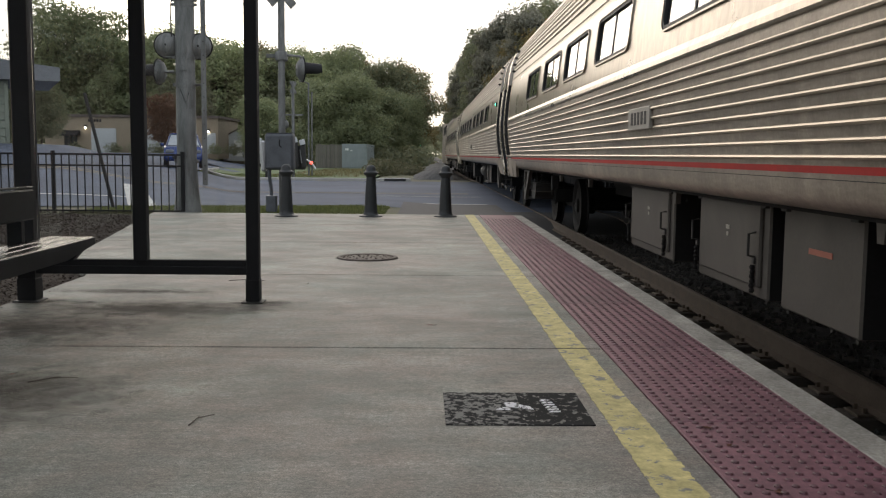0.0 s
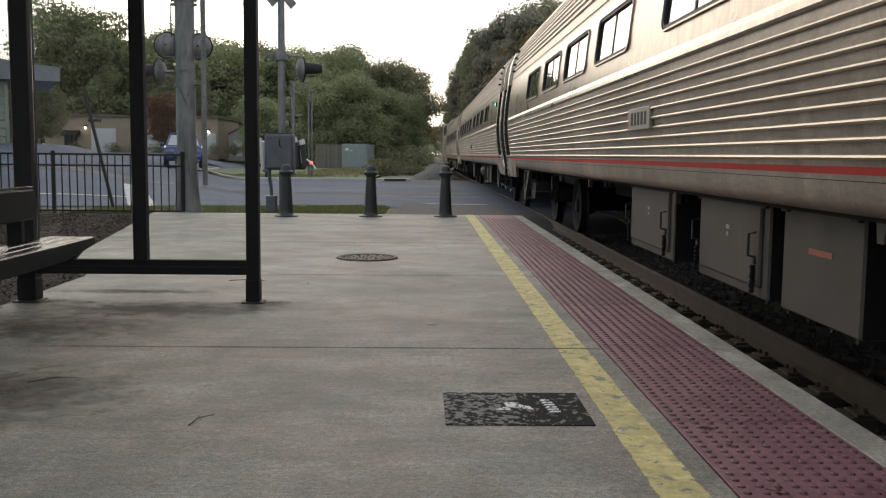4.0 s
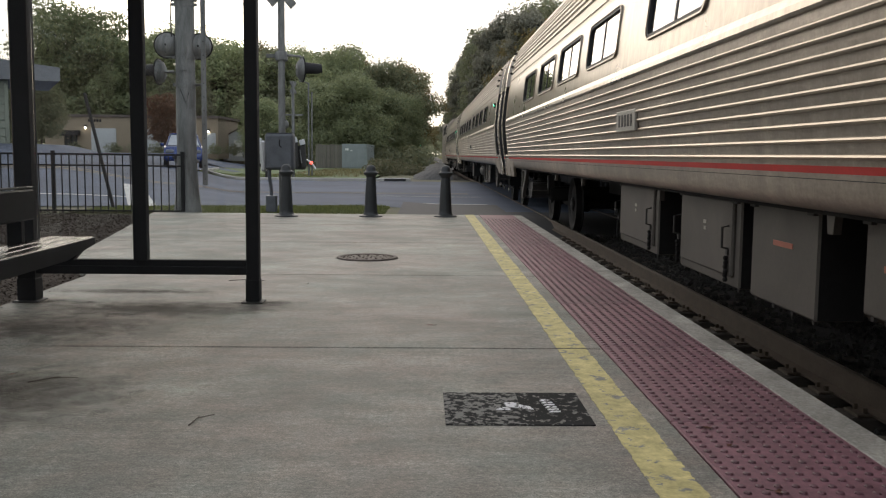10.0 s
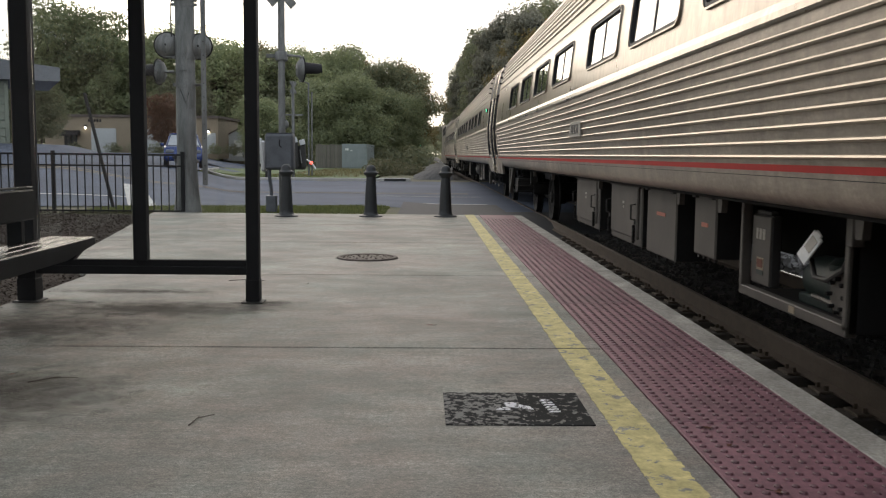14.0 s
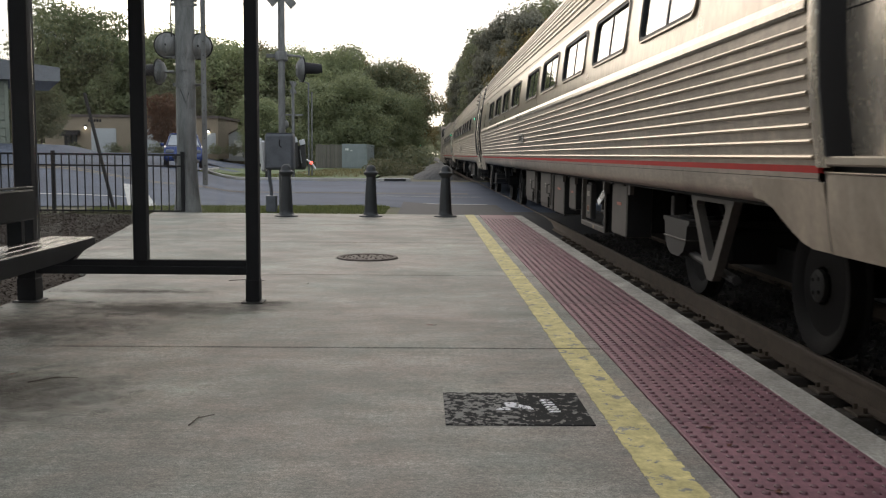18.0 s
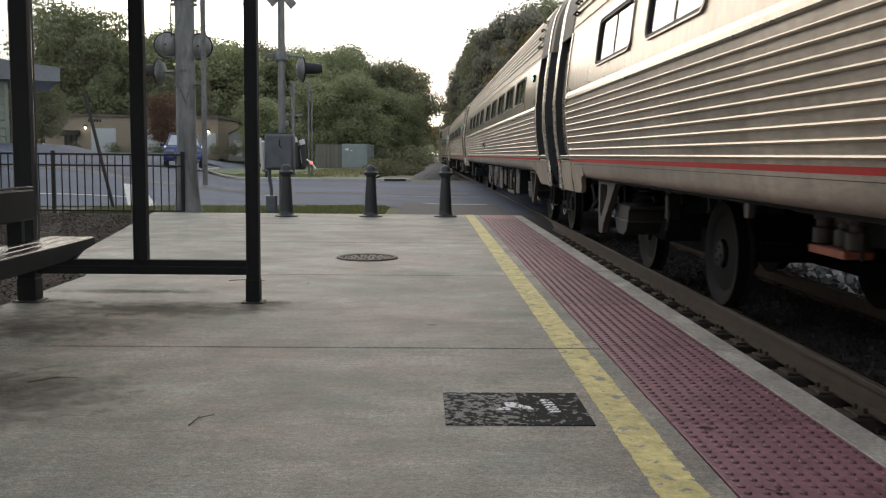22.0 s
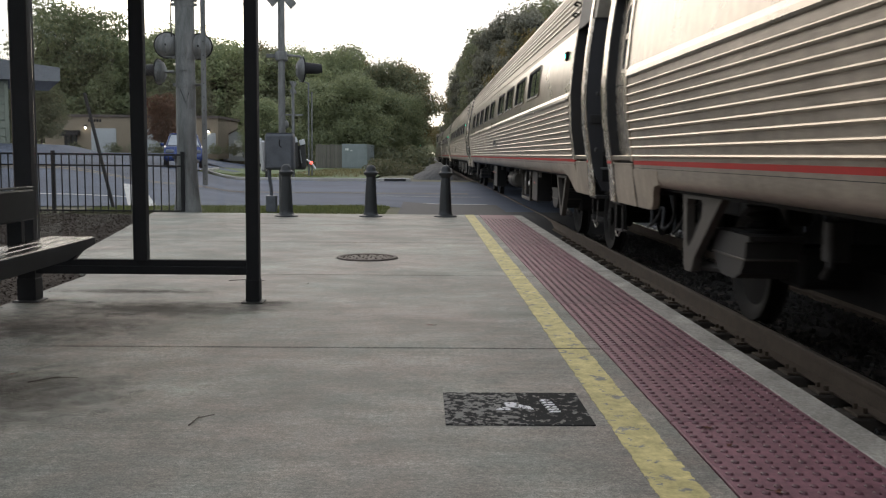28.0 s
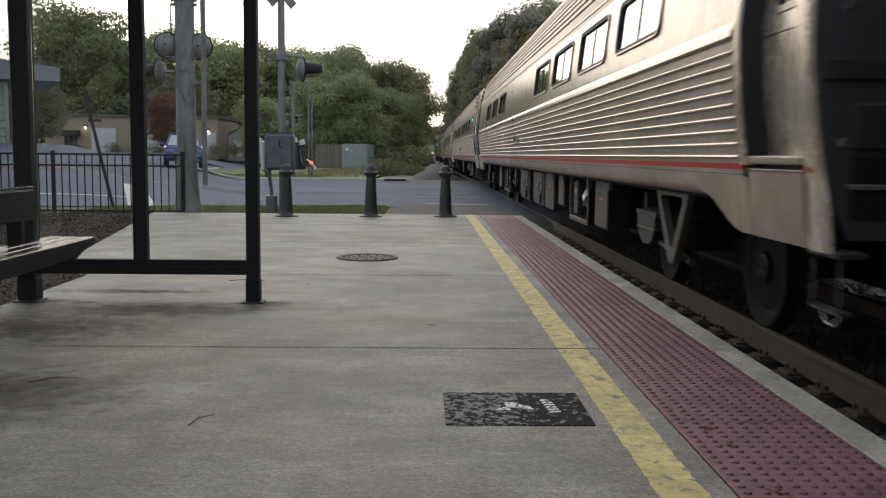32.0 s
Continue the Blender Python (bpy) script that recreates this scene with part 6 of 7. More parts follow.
mast2 = tagged(empty("crossing_signal", -2.745, 18.2, -0.22), "grey crossing signal post with crossbuck and control box", "signal post")
bm = nb()
lathe(bm, [(0.16, 0.0), (0.16, 0.05), (0.075, 0.10), (0.068, 0.2), (0.066, 4.6)], 18)
part("pole", bm, M_GALV, mast2, "", True)
for a in (45, -45):
    bm = nb()
    box(bm, -0.38, 0.38, -0.012, 0.012, -0.09, 0.09, 0.006)
    bl = part("crossbuck_blade", bm, M_GALV, mast2, "bare aluminium back of a crossbuck blade")
    bl.matrix_basis = pose(0, 0.08, 4.42, 0, a, 40)
bm = nb()
box(bm, -0.29, -0.08, -0.03, 0.03, 3.14, 3.21, 0.006)
box(bm, -0.11, 0.11, -0.09, 0.09, 3.08, 3.26, 0.02)
tube(bm, [(0.1, 0, 3.19), (0.36, 0, 3.17), (0.40, 0, 3.10)], 0.024, 8)
box(bm, 0.35, 0.43, -0.03, 0.03, 3.08, 3.17, 0.01)
part("cross_arm", bm, M_GALV, mast2)
signal_head(mast2, 0.40, 0.02, 2.92, 2)
bm = nb()
box(bm, -0.27, 0.27, -0.42, -0.08, 0.99, 1.69, 0.05, 3)
cb = part("control_box", bm, M_CTRL, mast2, "grey metal control box", True)
bm = nb()
box(bm, -0.24, 0.24, -0.432, -0.418, 1.03, 1.63, 0.01)
part("box_door", bm, M_CTRL, cb)
bm = nb()
tube(bm, [(0.02, -0.435, 1.56), (0.02, -0.465, 1.55), (0.02, -0.465, 1.45), (0.06, -0.465, 1.42)], 0.012, 6)
part("handle", bm, M_BLACK, cb)
bm = nb()
box(bm, -0.255, 0.255, -0.405, -0.095, 1.688, 1.697, 0.003)
part("lid", bm, M_CTRL, cb)
bm = nb()
tube(bm, [(-0.2, -0.3, 1.0), (-0.2, -0.3, 0.85), (-0.17, -0.28, 0.6), (-0.17, -0.28, 0.0)], 0.035, 8)
part("conduit", bm, M_CTRL, mast2, "", True)
bm = nb()
box(bm, -0.27, -0.07, -0.36, -0.18, 0.1, 0.50, 0.015)
part("junction_box", bm, M_CTRL, mast2)
bm = nb()
box(bm, -0.40, -0.30, -0.1, 0.1, 0.95, 1.55, 0.03)
box(bm, -0.44, -0.33, -0.05, 0.05, 1.1, 1.5, 0.02)
part("gate_mechanism", bm, M_ALU, mast2, "pale gate mechanism")

lean = tagged(empty("leaning_post", -6.23, 18.9, -0.2), "leaning weathered steel sign post", "post")
bm = nb()
tube(bm, [(0.0, 0, 0.0), (-0.55, 0, 2.45)], 0.035, 8)
part("post", bm, M_TRUCK, lean)
# signals across the road
far_sig = tagged(empty("far_crossing_signal", -6.56, 47.2, gz(-6.56, 47.2)), "grey crossing signal post across the road", "signal post")
bm = nb()
lathe(bm, [(0.2, 0), (0.08, 0.1), (0.075, 4.9)], 12)
part("pole", bm, M_GALV, far_sig, "", True)
bm = nb()
box(bm, -0.4, 0.5, -0.03, 0.03, 3.2, 3.27)
part("cross_arm", bm, M_GALV, far_sig)
signal_head(far_sig, -0.35, 0, 2.75, 3, 0.25)
bm = nb()
box(bm, 0.1, 0.6, -0.25, 0.25, 0.5, 1.7, 0.05)
box(bm, -1.4, -1.15, -0.2, 0.2, 0.0, 1.5, 0.04)
part("gate_mechanism", bm, M_TRUCK, far_sig)
zb = 0.43 - gz(-6.56, 47.2)  # foot of the gate arms' stubs above the ground here
for x, tilt, top in ((-1.66, 6, 1.30), (0.26, -14, 1.34), (0.62, -12, 1.24)):
    bm = nb()
    prism(bm, [(-0.10, 0.0), (0.08, 0.0), (0.12, top - 0.2), (0.10, top), (-0.10, top), (-0.13, top * 0.5)], -0.07, 0.07, "y")
    arm = part("gate_stub", bm, M_TRUCK, far_sig, "dark stub of a gate arm")
    arm.matrix_basis = pose(x, -0.40, zb, 0, tilt * 0.35, 0)
    bm = nb()
    box(bm, -0.14, 0.14, -0.02, 0.02, -0.13, 0.13, 0.015)
    part("gate_bracket", bm, M_ALU, arm, "pale gate bracket plate").matrix_basis = pose(-0.02, -0.10, top - 0.02, 0, tilt, 0)
    bm = nb()
    box(bm, -0.025, 0.025, -0.02, 0.02, -0.34, 0.34, 0.01)
    part("gate_rod", bm, M_GALV, arm).matrix_basis = pose(-0.14, -0.09, top * 0.42, 0, tilt * 0.3, 0)
for a in (40, -40):
    bm = nb()
    box(bm, -0.42, 0.42, -0.015, 0.015, -0.08, 0.08, 0.005)
    pp = part("crossbuck_blade", bm, M_GALV, far_sig, "bare aluminium back of a crossbuck blade")
    pp.matrix_basis = pose(0, 0.1, 4.6, 0, a, 72)
bm = nb()
lathe(bm, [(0.08, 0.0), (0.0, -0.04)], 12, (0.95, -0.3, 0.85), "y", cap=False)
part("gate_lamp", bm, M_GLOW_R, far_sig, "small lit red gate lamp")
bm = nb()
tube(bm, [(0.5, -0.2, 1.1), (0.95, -0.28, 0.85), (1.15, -0.3, 0.55)], 0.05, 6)
part("counterweight_arm", bm, M_ALU, far_sig)
lampp = tagged(empty("thin_pole", -6.37, 52.0, gz(-6.37, 52)), "thin grey pole across the road", "pole")
bm = nb()
lathe(bm, [(0.05, 0), (0.042, 5.2)], 10)
part("shaft", bm, M_GALV, lampp)
bm = nb()
lathe(bm, [(0.045, 0), (0.04, 4.7)], 8, (0.17, 0.1, 0))
part("second_shaft", bm, M_GALV, lampp)
bm = nb()
tube(bm, [(0, 0, 5.15), (-0.3, 0, 5.3), (-0.5, 0, 5.25)], 0.04, 6)
part("arm", bm, M_GALV, lampp)
# a far block signal beside the track
blk = tagged(empty("block_signal", -0.6, 150, -0.5), "small distant railway block signal with green light", "signal")
bm = nb()
lathe(bm, [(0.15, 0), (0.12, 3.2)], 8)
part("post", bm, M_GALV, blk)
bm = nb()
box(bm, -0.35, 0.35, -0.1, 0.2, 2.4, 3.6, 0.05)
part("target", bm, M_BLACK, blk)
bm = nb()
lathe(bm, [(0.16, -0.12), (0.0, -0.16)], 10, (0, 0, 3.2), "y", cap=False)
part("lamp", bm, M_GLOW_G, blk, "small green light")

# a bank of spare ballast beside the track
M_GRAVEL = mat("grey_gravel", (0.055, 0.055, 0.055), 0.9, var=0.4, scale=5, fine=30, bump=0.6, bump_dist=0.03)
bm = nb()
gx, gy = span((-1.5, 0.1), (1.55,)), span((47.2, 0.3), (84,))
rows = []
for y in gy:
    row = []
    for x in gx:
        top = sstep(-1.4, 1.0, x - 0.5 * sstep(60, 84, y)) * sstep(47.2, 50, y) * (0.85 + 0.25 * noise.noise((x * 0.6, y * 0.25, 3)))
        row.append(bm.verts.new((x, y, -0.45 + 0.95 * top + 0.05 * noise.noise((x * 6, y * 6, 0)))))
    rows.append(row)
for a, b in zip(rows, rows[1:]):
    for k in range(len(gx) - 1):
        bm.faces.new((a[k], a[k + 1], b[k + 1], b[k]))
tagged(link("gravel_bank", bm, M_GRAVEL), "bank of grey ballast stones beside the track", "gravel", kind="structure")

# ---- container, board fence ----
cz = gz(-6.8, 91) - 0.02
cont = tagged(empty("storage_container", -6.72, 91, cz, -4), "pale grey corrugated steel storage container", "container")
bm = nb()
box(bm, -1.22, 1.22, 0, 6.05, 0.12, 2.44)
body = part("body", bm, M_CONT, cont)
for x in (-1.2, 1.2):
    bm = nb()
    for k in range(22):
        box(bm, x - 0.03, x + 0.03, 0.1 + k * 0.27, 0.22 + k * 0.27, 0.25, 2.32)
    part("corrugation", bm, M_CONT, body)
bm = nb()
for x in (-1.2, 1.12):
    box(bm, x, x + 0.09, -0.03, 0.06, 0.0, 2.46)
box(bm, -1.22, 1.22, -0.03, 0.06, 2.36, 2.46)
box(bm, -1.22, 1.22, -0.03, 0.06, 0.0, 0.14)
part("end_frame", bm, M_CONT, cont)
for s in (-1, 1):
    bm = nb()
    box(bm, min(s * 0.02, s * 1.1), max(s * 0.02, s * 1.1), -0.05, 0.0, 0.16, 2.34, 0.01)
    d = part("door", bm, M_CONT, cont)
    for x in (0.3, 0.8):
        bm = nb()
        tube(bm, [(s * x, -0.08, 0.2), (s * x, -0.08, 2.3)], 0.025, 6)
        part("lock_bar", bm, M_CONT, d)
    for z in (0.7, 1.25, 1.8):
        bm = nb()
        box(bm, min(s * 0.05, s * 1.05), max(s * 0.05, s * 1.05), -0.065, -0.045, z - 0.03, z + 0.03)
        part("door_rib", bm, M_CONT, d)
for x, z, w in ((-0.72, 1.92, 0.16), (-0.28, 1.86, 0.1)):
    bm = nb()
    box(bm, x - w, x + w, -0.085, -0.06, z - 0.11, z + 0.11 * (w > 0.12))
    part("label_plate", bm, M_WHITE, cont, "white label plate")
bf = tagged(empty("board_fence", -8.1, 91.2, cz), "weathered grey wooden board fence", "fence")
bm = nb()
box(bm, -0.09, 0.09, -0.015, 0.015, 0, 2.35)
bd = part("board", bm, M_WOODF, bf)
bd.matrix_basis = pose(-2.3, 0, 0)
for k in range(1, 14):
    twin(bd, pose(-2.3 + k * 0.19, 0.02 * (k % 2), random.uniform(-0.05, 0.05)))

# ---- buildings across the lot ----
BZ = 0.95
bld = tagged(empty("garage_building", -34, 112, BZ), "low tan masonry building with garage doors", "building")
bm = nb()
box(bm, -11.0, 9.5, 0, 12, -0.6, 4.2)
wall = part("wall", bm, M_TAN, bld)
bm = nb()
box(bm, -11.2, 9.7, -0.2, 12.2, 4.2, 4.5)
part("roof", bm, M_ROOFT, bld, "brown flat roof edge")
for x0, x1, z1 in ((-5.4, -2.7, 2.75), (0.9, 2.9, 2.75), (8.15, 9.1, 2.3)):
    bm = nb()
    box(bm, x0 - 0.12, x1 + 0.12, -0.06, 0.0, 0, z1 + 0.12)
    dr = part("garage_door", bm, M_DOORP, bld, "pale panelled garage door")
    for k in range(5):
        bm = nb()
        box(bm, x0, x1, -0.11, -0.05, 0.03 + k * z1 / 5, (k + 1) * z1 / 5 - 0.03)
        part("door_panel", bm, M_DOORP, dr)
bm = nb()
prism(bm, [(0.0, 2.6), (-1.1, 2.1), (-1.1, 1.9), (0.0, 2.0)], -8.9, -6.8, "x")
part("awning", bm, M_BLACK, bld, "dark awning")
for x in (-8.7, -7.9):
    bm = nb()
    box(bm, x, x + 0.72, -0.08, 0.0, 0.1, 2.0)
    part("window", bm, M_CARG, bld, "dark window")
bm = nb()
for k in range(5):
    box(bm, -5.85 + k * 0.33, -5.62 + k * 0.33, -0.03, 0.0, 3.62 - 0.02 * (k % 2), 3.95)
part("lettering_bars", bm, M_BLACK, bld, "dark sign lettering bars")
for x, z in ((-6.15, 2.95), (8.4, 2.6)):
    lamp = tagged(empty("wall_lamp", -34 + x, 111.85, BZ + z), "small lit wall lamp on the building", "lamp", "wall lamps of the building")
    bm = nb()
    box(bm, -0.16, 0.16, -0.02, 0.15, 0.05, 0.3, 0.03)
    part("housing", bm, M_BLACK, lamp)
    bm = nb()
    lathe(bm, [(0.0, -0.14), (0.1, -0.08), (0.12, 0.04), (0.0, 0.06)], 12, (0, -0.06, 0), cap=False)
    part("bulb", bm, M_GLOW_W, lamp, "warm glowing bulb")
shed = tagged(empty("white_shed", -23.3, 118, BZ - 0.3), "small white gabled shed among the trees", "shed")
bm = nb()
prism(bm, [(-1.9, -0.6), (1.9, -0.6), (1.9, 2.3), (0, 3.3), (-1.9, 2.3)], 0, 4, "y")
part("wall", bm, M_DOORP, shed)
bm = nb()
prism(bm, [(-2.15, 2.2), (0, 3.35), (2.15, 2.2), (2.15, 2.35), (0, 3.5), (-2.15, 2.35)], -0.2, 4.2, "y")
part("roof", bm, M_ROOFT, shed)
bm = nb()
box(bm, -0.5, 0.5, -0.06, 0.0, 0, 2.0)
part("door", bm, M_WHITE, shed)

# ---- parked car ----


def parked_car(x, y, rz):
    c = tagged(empty("parked_car", x, y, gz(x, y) + 0.012, rz), "dark blue compact car on the lot", "car")
    bm = nb()
    prof = [(-2.1, 0.35), (-2.15, 0.7), (-2.0, 1.02), (-1.0, 1.08), (1.0, 1.05), (2.05, 1.0), (2.1, 0.6), (2.05, 0.35)]
    prism(bm, prof, -0.88, 0.88, "x")
    bmesh.ops.bevel(bm, geom=list(bm.edges), offset=0.07, segments=2, affect="EDGES")
    body = part("body", bm, M_CARB, c, "", True)
    bm = nb()
    r0 = [(-0.80, -1.25, 1.05), (0.80, -1.25, 1.05), (0.80, 1.85, 1.03), (-0.80, 1.85, 1.03)]
    r1 = [(-0.60, -0.35, 1.62), (0.60, -0.35, 1.62), (0.60, 1.35, 1.60), (-0.60, 1.35, 1.60)]
    lo, hi = [bm.verts.new(p) for p in r0], [bm.verts.new(p) for p in r1]
    for k in range(4):
        bm.faces.new((lo[k], lo[(k + 1) % 4], hi[(k + 1) % 4], hi[k]))
    bm.faces.new(hi)
    part("greenhouse", bm, M_CARG, c, "tinted car windows")
    bm = nb()
    q0 = [bm.verts.new(p) for p in ((-0.74, -1.23, 1.09), (0.74, -1.23, 1.09), (0.57, -0.40, 1.60), (-0.57, -0.40, 1.60))]
    q1 = [bm.verts.new((v.co.x, v.co.y + 0.05, v.co.z - 0.03)) for v in q0]
    for k in range(4):
        bm.faces.new((q0[k], q0[(k + 1) % 4], q1[(k + 1) % 4], q1[k]))
    bm.faces.new(q0)
    bm.faces.new(q1)
    part("windscreen", bm, M_WSCR, c, "windscreen coloured pale for its sky reflection")
    bm = nb()
    box(bm, -0.62, 0.62, -0.38, 1.38, 1.60, 1.67, 0.03)
    for sx in (-1, 1):
        tube(bm, [(sx * 0.80, -1.22, 1.06), (sx * 0.61, -0.35, 1.63)], 0.035, 6)
        tube(bm, [(sx * 0.80, 1.8, 1.05), (sx * 0.61, 1.33, 1.62)], 0.05, 6)
    part("roof", bm, M_CARB, c)
    for sx in (-1, 1):
        bm = nb()
        box(bm, sx * 0.98 - 0.09, sx * 0.98 + 0.09, -0.95, -0.78, 1.04, 1.2, 0.03)
        part("mirror", bm, M_CARB, c)
        bm = nb()
        box(bm, sx * 0.62 - 0.18, sx * 0.62 + 0.18, -2.16, -2.05, 0.72, 0.88, 0.03)
        part("headlight", bm, M_GREYBOX, c, "clear headlight")
        for yy in (-1.35, 1.35):
            bm = nb()
            lathe(bm, [(0.2, -0.1), (0.3, -0.1), (0.33, -0.07), (0.33, 0.07), (0.3, 0.1), (0.2, 0.1)], 20, (sx * 0.82, yy, 0.33), "x")
            w = part("wheel", bm, M_GASKET, c, "black tyre", True)
            bm = nb()
            lathe(bm, [(0.2, -0.105), (0.05, -0.09), (0.05, 0.09), (0.2, 0.105)], 12, (sx * 0.82, yy, 0.33), "x", cap=False)
            part("rim", bm, M_ALU, w)
    bm = nb()
    box(bm, -0.5, 0.5, -2.17, -2.1, 0.45, 0.66, 0.02)
    part("grille", bm, M_GASKET, c)
    return c


parked_car(-11.75, 46.0, 14)

# ---- trees ----


def foliage(blobs, n, leaf, seed, droop=0.0):
    """Leaf clumps spread over the outside of several uneven masses."""
    rng = np.random.default_rng(seed)
    vol = np.array([b[3] * b[4] * b[5] for b in blobs]) ** 0.7
    pick = rng.choice(len(blobs), n, p=vol / vol.sum())
    bl = np.array(blobs)[pick]
    d = rng.normal(size=(n, 3))
    d /= np.linalg.norm(d, axis=1)[:, None]
    rad = rng.random(n) ** 0.33
    rad = 0.30 + 0.80 * rad
    wob = 1 + 0.16 * np.sin(7 * d[:, 0] + 3 * bl[:, 0]) + 0.14 * np.sin(9 * d[:, 2] + 5 * bl[:, 1]) + 0.11 * rng.normal(size=n)
    c = bl[:, :3] + d * bl[:, 3:6] * (rad * wob)[:, None]
    face = d + 0.75 * rng.normal(size=(n, 3)) + (0, 0, 0.35)
    u = np.cross(face, rng.normal(size=(n, 3)))
    u /= np.linalg.norm(u, axis=1)[:, None]
    v = np.cross(u, face)
    v /= np.linalg.norm(v, axis=1)[:, None]
    s = leaf * rng.uniform(0.5, 1.3, n)[:, None]
    k = 0.55 * s
    p = np.stack([c - u * s, c - v * k, c + u * s, c + v * k], 1).reshape(-1, 3)
    p[:, 2] -= droop * rng.random(len(p))
    faces = np.arange(4 * n).reshape(n, 4)
    me = bpy.data.meshes.new("crown")
    me.from_pydata(p.tolist(), [], faces.tolist())
    return me


def tree(seed, height, spread, leaves, n=5200, leaf=0.30, trunk=0.22, pine=False):
    rng = random.Random(seed)
    t = empty("tree" if not pine else "pine_tree")
    bm = nb()
    tip = (rng.uniform(-0.4, 0.4), rng.uniform(-0.4, 0.4), height * 0.86)
    mid = (rng.uniform(-0.3, 0.3), rng.uniform(-0.3, 0.3), height * 0.4)
    tube(bm, [(0, 0, -0.5), (0, 0, 0.5), mid, tip], [trunk * 1.3, trunk, trunk * 0.7, 0.04], 8)
    blobs = []
    limbs = 13 if not pine else 16
    base = 0.22 if not pine else 0.33
    for k in range(limbs):
        f = base + (0.90 - base) * (k + rng.random() * 0.6) / limbs
        a = k * 2.4 + rng.uniform(-0.4, 0.4)
        if pine:
            reach = spread * (1.05 - 0.75 * ((f - base) / (1 - base)) ** 1.2) * rng.uniform(0.6, 1.0)
            rise = 0.02 * height
        else:
            reach = spread * math.sin(math.pi * min(1, (f - base) / (1 - base) * 0.85 + 0.18)) ** 0.6 * rng.uniform(0.6, 1.05)
            rise = 0.08 * height
        o = Vector((mid[0] * f, mid[1] * f, height * f))
        e = o + Vector((math.cos(a) * reach * 0.75, math.sin(a) * reach * 0.75, rise))
        tube(bm, [o, (o + e) / 2 + Vector((0, 0, -0.05 * reach)), e], [trunk * 0.4, trunk * 0.25, 0.03], 5)
        sz = spread * rng.uniform(0.30, 0.46)
        blobs.append((e.x, e.y, e.z, sz, sz, sz * (0.62 if not pine else 0.45)))
    blobs.append((tip[0], tip[1], height * 0.88, spread * 0.38, spread * 0.38, height * 0.12))
    if not pine:
        blobs.append((0, 0, height * 0.6, spread * 0.55, spread * 0.55, height * 0.22))
        blobs.append((0, 0, height * 0.34, spread * 0.7, spread * 0.7, height * 0.14))
    part("trunk", bm, M_BARK, t, "", True)
    me = foliage(blobs, n, leaf, seed)
    me.materials.append(leaves)
    cr = new("crown", me)
    cr.parent = t
    return t


KINDS = {
    "airy": (tree(11, 10, 4.4, M_LEAF_A, 8000, 0.140), "tall open-crowned green tree", "tree"),
    "green": (tree(1, 10, 4.6, M_LEAF_A, 22500, 0.140), "broad green leafy tree with rounded crown", "tree"),
    "green2": (tree(2, 10, 4.0, M_LEAF_A, 21250, 0.140), "leafy green tree by the road", "tree"),
    "dark": (tree(3, 10, 4.4, M_LEAF_B, 21250, 0.140), "dark green leafy tree in a wood's edge", "tree"),
    "dark2": (tree(4, 10, 3.8, M_LEAF_B, 21250, 0.140), "tall dark green tree of the wood", "tree"),
    "autumn": (tree(5, 10, 4.2, M_LEAF_C, 21250, 0.140), "tree with yellowing autumn leaves", "tree"),
    "pine": (tree(6, 10, 2.7, M_LEAF_P, 18750, 0.128, 0.16, True), "tall dark pine tree", "pine"),
    "pine2": (tree(7, 10, 3.2, M_LEAF_P, 18750, 0.128, 0.16, True), "broad dark pine tree", "pine"),
    "rust": (tree(8, 10, 4.4, M_LEAF_R, 9000, 0.2), "small tree with rust red leaves", "tree"),
}
USED = set()


def plant(kind, x, y, h, rz=None, wide=1.0):
    src, label, cat = KINDS[kind]
    s = h / 10
    m = pose(x, y, gz(x, y) - 0.1, 0, 0, random.uniform(0, 360) if rz is None else rz)
    if kind in USED:
        t = copy_thing(src, m)
    else:
        t = src
        t.matrix_basis = m
        USED.add(kind)
    t.scale = (s * wide, s * wide, s)
    return tagged(t, label, cat, "trees round the crossing")


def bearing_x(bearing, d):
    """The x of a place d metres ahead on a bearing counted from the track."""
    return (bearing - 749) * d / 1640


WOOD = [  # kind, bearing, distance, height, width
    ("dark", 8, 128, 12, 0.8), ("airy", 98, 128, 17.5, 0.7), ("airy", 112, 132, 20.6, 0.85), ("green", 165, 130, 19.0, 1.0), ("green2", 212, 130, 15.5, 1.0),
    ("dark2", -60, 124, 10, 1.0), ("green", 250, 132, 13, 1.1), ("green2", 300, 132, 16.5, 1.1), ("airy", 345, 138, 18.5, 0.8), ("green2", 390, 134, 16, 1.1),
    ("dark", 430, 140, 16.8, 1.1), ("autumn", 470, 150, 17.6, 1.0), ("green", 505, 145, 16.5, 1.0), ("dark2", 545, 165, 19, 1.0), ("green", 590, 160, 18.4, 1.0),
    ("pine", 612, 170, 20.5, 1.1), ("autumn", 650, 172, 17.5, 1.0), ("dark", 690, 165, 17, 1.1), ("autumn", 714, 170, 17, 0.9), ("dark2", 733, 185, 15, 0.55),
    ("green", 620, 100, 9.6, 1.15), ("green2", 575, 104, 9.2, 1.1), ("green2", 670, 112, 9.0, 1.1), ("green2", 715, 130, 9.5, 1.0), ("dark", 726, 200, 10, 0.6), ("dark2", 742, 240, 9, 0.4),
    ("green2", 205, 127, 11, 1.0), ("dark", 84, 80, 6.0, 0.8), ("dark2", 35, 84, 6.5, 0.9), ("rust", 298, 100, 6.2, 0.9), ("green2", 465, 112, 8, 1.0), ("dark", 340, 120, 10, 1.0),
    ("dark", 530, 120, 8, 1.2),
]
